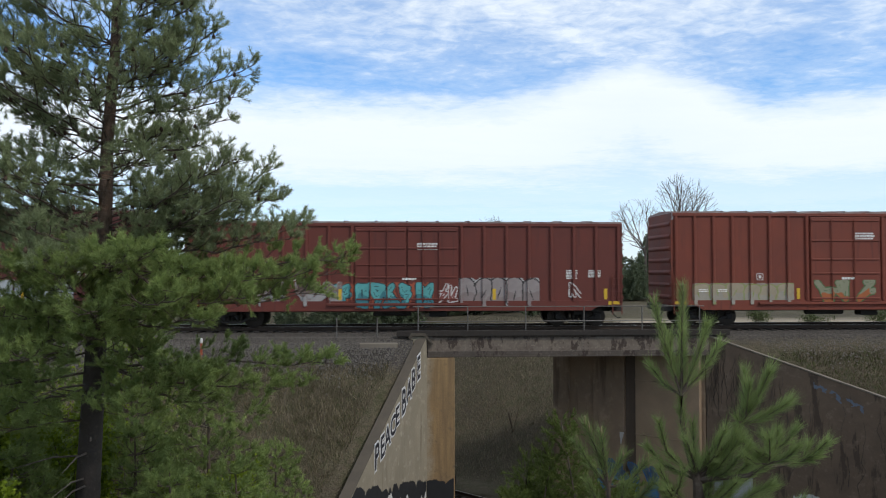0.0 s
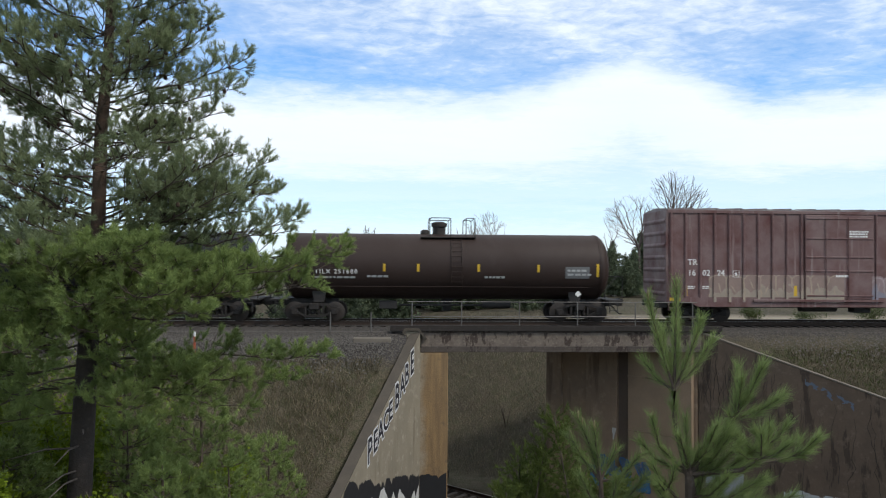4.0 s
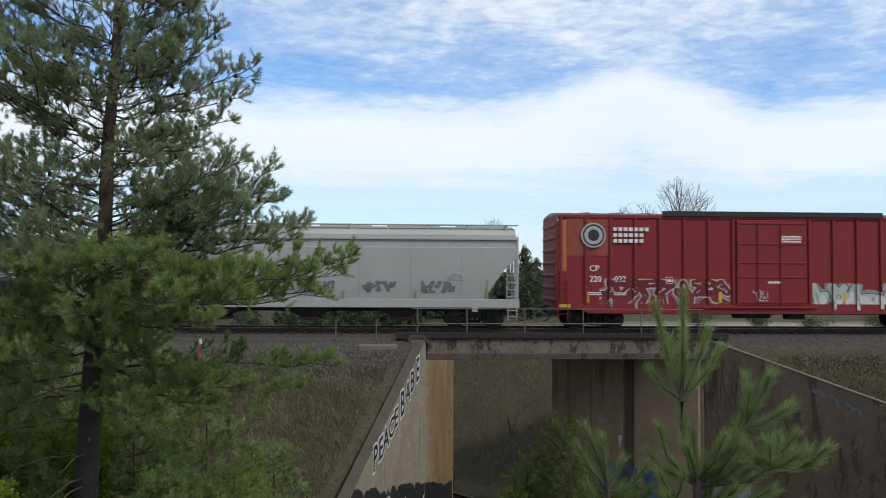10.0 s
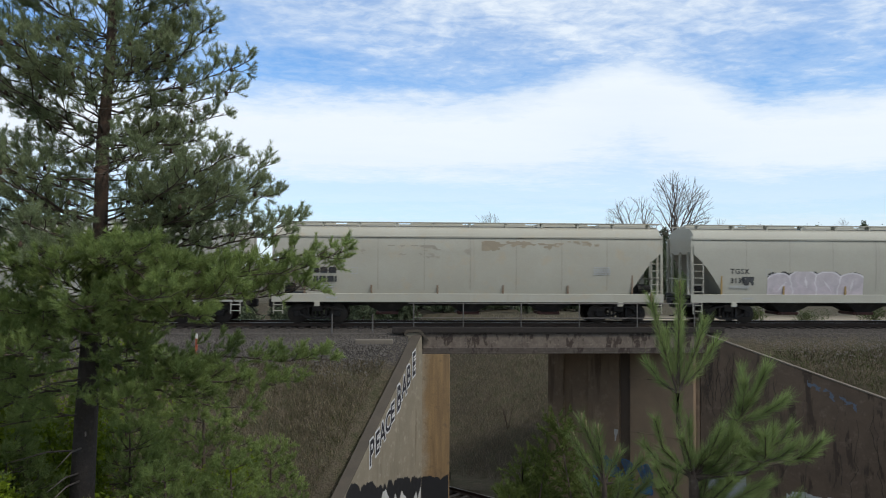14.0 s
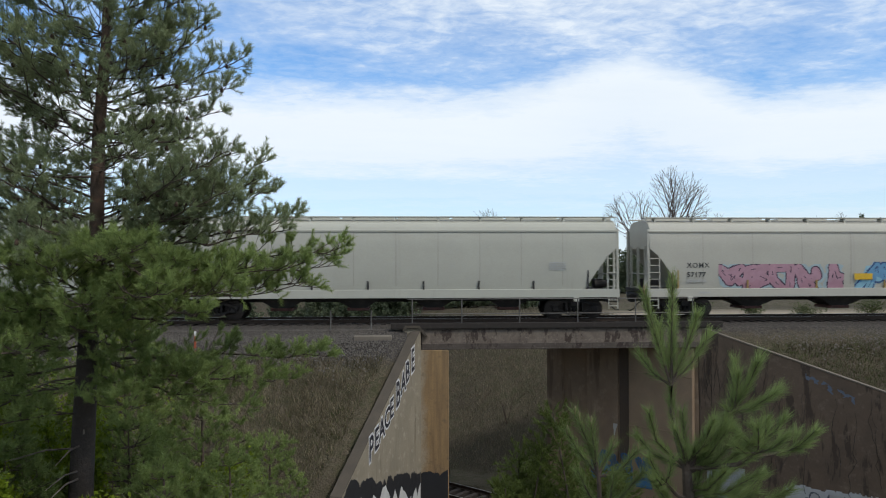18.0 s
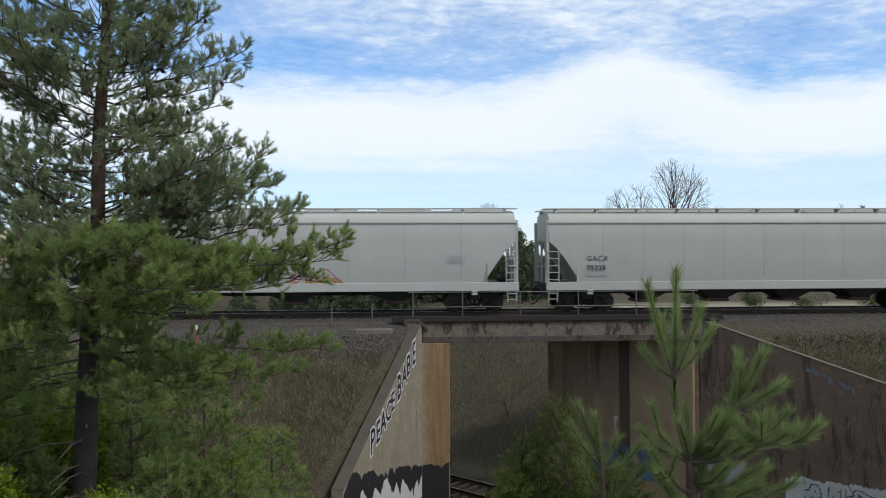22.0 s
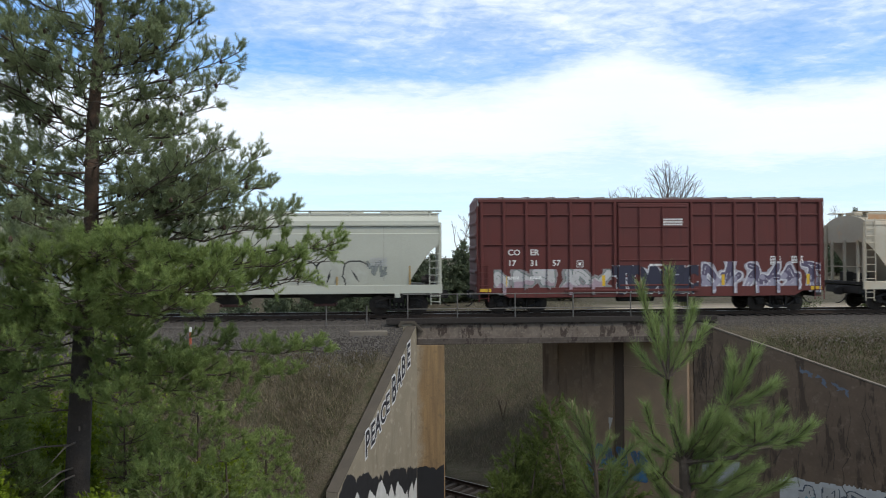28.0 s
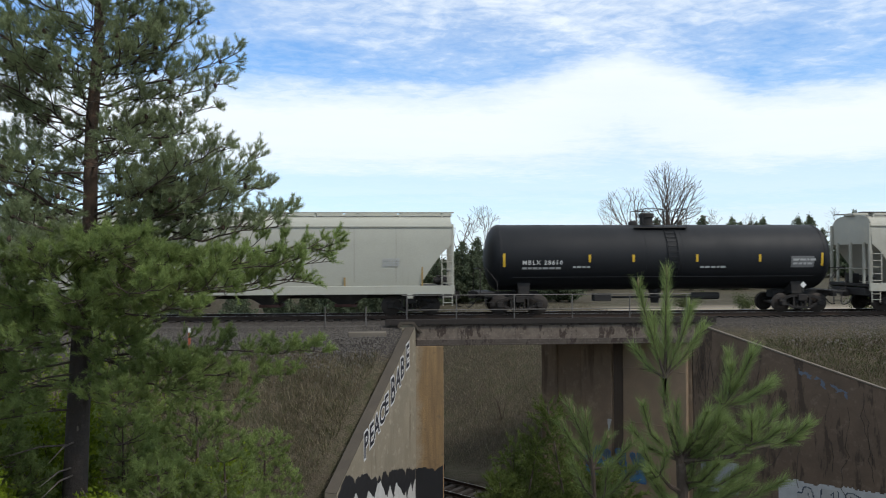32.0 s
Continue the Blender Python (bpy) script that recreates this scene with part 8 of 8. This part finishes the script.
def build_far_woods():
    kinds = [(conifer_meshes(40 + k, h, r), h) for k, (h, r) in enumerate(((5.6, 2.3), (6.2, 2.6), (5.2, 2.5), (6.6, 2.1)))]
    rng = random.Random(3)

    def conifer(x, y, scale, k):
        (tm, cm), h = kinds[k % 4]
        t = thing("conifer_tree", "dark green conifer in the wood behind the track", "tree", pose(x, y, land(x, y), 0, 0, rng.uniform(0, 360)) @ Matrix.Scale(scale, 4), "wood behind the track")
        part("trunk", tm, None, t)
        part("crown", cm, None, t)

    for i in range(38):
        x = -14 + i * 0.78 + rng.uniform(-0.4, 0.4)
        conifer(x, 57 + rng.uniform(-2.5, 6), rng.uniform(0.74, 1.04) * (0.88 if x > 2 else 1.0), i + rng.randrange(4))
    for i in range(14):
        conifer(-60 + i * 3.5, 66 + rng.uniform(-4, 8), rng.uniform(0.8, 1.0), i)
    for i in range(84):
        conifer(42 + i * 1.05 + rng.uniform(-1, 1), 128 + rng.uniform(-8, 14), rng.uniform(1.4, 1.85), i + rng.randrange(3))
    for i in range(38):
        conifer(16 + i * 0.8, 84 + rng.uniform(-5, 5), rng.uniform(0.6, 0.94), i)
    # leafless trees
    build_bare_tree("wide-crowned leafless tree standing above the train", (34.6, 90, -1), 6.9, (0.1, 0, 11.0), (4.1, 3.6, 4.1), 5, 7, 0.26, 0.75)
    build_bare_tree("leafless tree with spreading branches behind the track", (30.2, 91, -1), 6.2, (-1.0, 0, 9.3), (3.2, 2.6, 3.2), 6, 6, 0.18, 0.7)
    build_bare_tree("leaning leafless tree behind the track", (37.6, 94, -1), 5.6, (3.1, 0, 8.8), (3.3, 2.0, 2.5), 7, 5, 0.16, 0.7)
    build_bare_tree("small leafless tree behind the track", (26.6, 92, -1), 5.0, (-0.4, 0, 7.8), (1.6, 1.4, 1.9), 10, 4, 0.11, 0.6)
    build_bare_tree("slender leafless tree above the conifers", (9.6, 80, -1), 4.2, (-0.3, 0, 6.9), (2.2, 1.6, 2.3), 8, 5, 0.11, 0.6)
    build_bare_tree("slender leafless tree above the conifers", (6.9, 78, -1), 4.0, (0.2, 0, 6.4), (1.5, 1.4, 1.8), 9, 4, 0.1, 0.55)
    for k, (x, y, h) in enumerate(((56, 125, 12.0), (-3.0, 63, 6.4), (81.5, 130, 12.6), (64, 128, 11.6))):
        build_bare_tree("thin leafless tree among the conifers", (x, y, -1), h * 0.55, (0, 0, h * 0.78), (h * 0.14, h * 0.14, h * 0.22), 20 + k, 4, 0.11, 0.6)
    # low scrub on the far side of the track
    for k in range(9):
        x = 3.4 + k * 3.6 + rng.uniform(-0.5, 0.5)
        y = 43 + rng.uniform(-2.0, 3.5)
        if land(x, y) < -1.6:
            continue
        build_shrub("low olive-brown scrub behind the track", (x, y, land(x, y)), rng.uniform(0.8, 1.5), rng.uniform(0.9, 1.5), 300 + k, M_FARSHRUB, 1700, 0.045, "scrub", "scrub behind the track")
    for k in range(7):
        x = -15 + k * 2.6
        build_shrub("low olive-brown scrub behind the track", (x, 52.5, land(x, 52.5)), 1.5, 1.3, 330 + k, M_FARSHRUB, 1700, 0.045, "scrub", "scrub behind the track")


def build_grass():
    """Dry blades on the banks, and green ones among them: too many to count."""
    rng = np.random.default_rng(8)

    def blades(name, label, mat_, n, place, tall, wide):
        V, k = [], 0
        for i in range(n):
            x, y = place()
            z = land(x, y)
            h = tall * rng.uniform(0.4, 1.2)
            a = rng.uniform(0, 6.28)
            lean = rng.normal(0, 0.55, 2) * h
            wx, wy = math.cos(a) * wide, math.sin(a) * wide
            V += [(x - wx, y - wy, z - 0.03), (x + wx, y + wy, z - 0.03), (x + lean[0], y + lean[1] - 0.15 * h, z + h)]
        tagged(new(name, tri_mesh(name, np.array(V), np.arange(len(V)).reshape(-1, 3), mat_)), label, "grass", kind="stuff")

    def west():
        while True:
            x, y = rng.uniform(-13, 0.2), rng.uniform(21.5, 29.7)
            if x < 0.1 - (31 - y) * 0.414 - 0.3 and noise.noise(Vector((x * 0.5, y * 0.5, 1))) > rng.uniform(-0.9, 0.3):
                return x, y

    def east():
        while True:
            x, y = rng.uniform(13.3, 27), rng.uniform(22, 30.2)
            if (x - CUT_P.x) * CUT_N.x + (y - CUT_P.y) * CUT_N.y > 5.6:
                return x, y

    def behind():
        while True:
            x, y = rng.uniform(1.5, 14), rng.uniform(37, 54)
            q = (x - CUT_P.x) * CUT_N.x + (y - CUT_P.y) * CUT_N.y
            if q > 4.2:
                return x, y

    blades("dry_grass", "matted dry brown grass on the railway bank", M_STRAW, 26000, west, 0.34, 0.011)
    blades("dry_grass", "matted dry brown grass on the railway bank", M_DRY, 9000, east, 0.26, 0.011)
    # brightened blades make up for the bridge's shade on the cutting
    blades("dry_grass", "dead grass on the cutting beyond the bridge, its colour brightened as if lit", M_PALEGRASS, 16000, behind, 0.34, 0.013)
    blades("green_grass", "patches of short green grass on the bank", M_GREENGRASS, 7000, west, 0.2, 0.011)
    blades("green_grass", "patches of short green grass on the bank", M_GREENGRASS, 9000, east, 0.2, 0.011)


build_big_pine()
build_sapling()
build_spray_bush("cedar_bush", "dark ragged cedar bush with upright sprays", (0.90, 4.2, 0.35), 1.32, 0.52, 31, M_CEDAR, 760, 0.03, 0.005)
for n_, (x_, y_, h_, r_) in enumerate(((-6.7, 13.2, 5.2, 2.0), (-5.3, 14.2, 6.3, 2.0), (-3.6, 13.3, 4.4, 1.5), (-2.5, 13.9, 3.3, 1.4), (-8.8, 15.0, 6.0, 2.1), (-4.3, 11.7, 2.6, 1.6), (-2.7, 11.6, 2.0, 1.3), (-6.2, 11.4, 3.4, 1.7), (-3.4, 10.6, 1.7, 1.2), (-7.4, 12.6, 5.2, 2.0), (-5.4, 10.2, 2.0, 1.3))):
    build_bushy_pine("young_pine", "dark green young pine clothed to the ground", (x_, y_, land(x_, y_)), h_, r_, 50 + n_, M_LOWPINE, 300, 0.075, 0.0075, 0.3)
for n_, (x_, y_, h_, r_) in enumerate(((-7.6, 16.5, 7.3, 1.2), (-6.4, 16.8, 6.9, 1.1), (-8.9, 16.2, 7.4, 1.2), (-5.4, 12.6, 2.5, 0.8), (-3.1, 12.4, 2.2, 0.7), (-3.6, 12.6, 2.2, 0.6), (-3.9, 9.6, 1.0, 0.4), (-5.2, 9.4, 1.3, 0.5), (-5.7, 10.1, 2.8, 0.4), (-4.9, 11.2, 2.9, 0.5))):
    build_shrub("yellow-green shrub in fresh spring leaf", (x_, y_, land(x_, y_)), h_, r_, 80 + n_, M_SHRUB, 5200, 0.04)
build_far_woods()
build_grass()


def motions():
    """The train rolls by to the right, gathering a little speed; every wheelset turns with it."""
    def run(t):
        return 14.466 * t + 0.0085 * t * t

    stops = [0, 4, 8, 12, 16, 20, 24, 28, 32]
    for car, x in CARS:
        walk(car, [(t, pose(x + run(t), TRACK_Y, 0)) for t in stops])
    for wheels, x in ((WHEELS_A, -0.89), (WHEELS_B, 0.89)):
        first = wheels[0]
        walk(first, [(k / FPS, Matrix.Translation((x, 0, 0.42)) @ Matrix.Rotation(run(k / FPS) / 0.42 % (2 * math.pi), 4, "Y")) for k in range(32 * FPS + 1)])
        turn = first.animation_data
        for w in wheels[1:]:
            w.rotation_mode = "QUATERNION"
            w.animation_data_create()
            w.animation_data.action = turn.action
            w.animation_data.action_slot = turn.action_slot


motions()
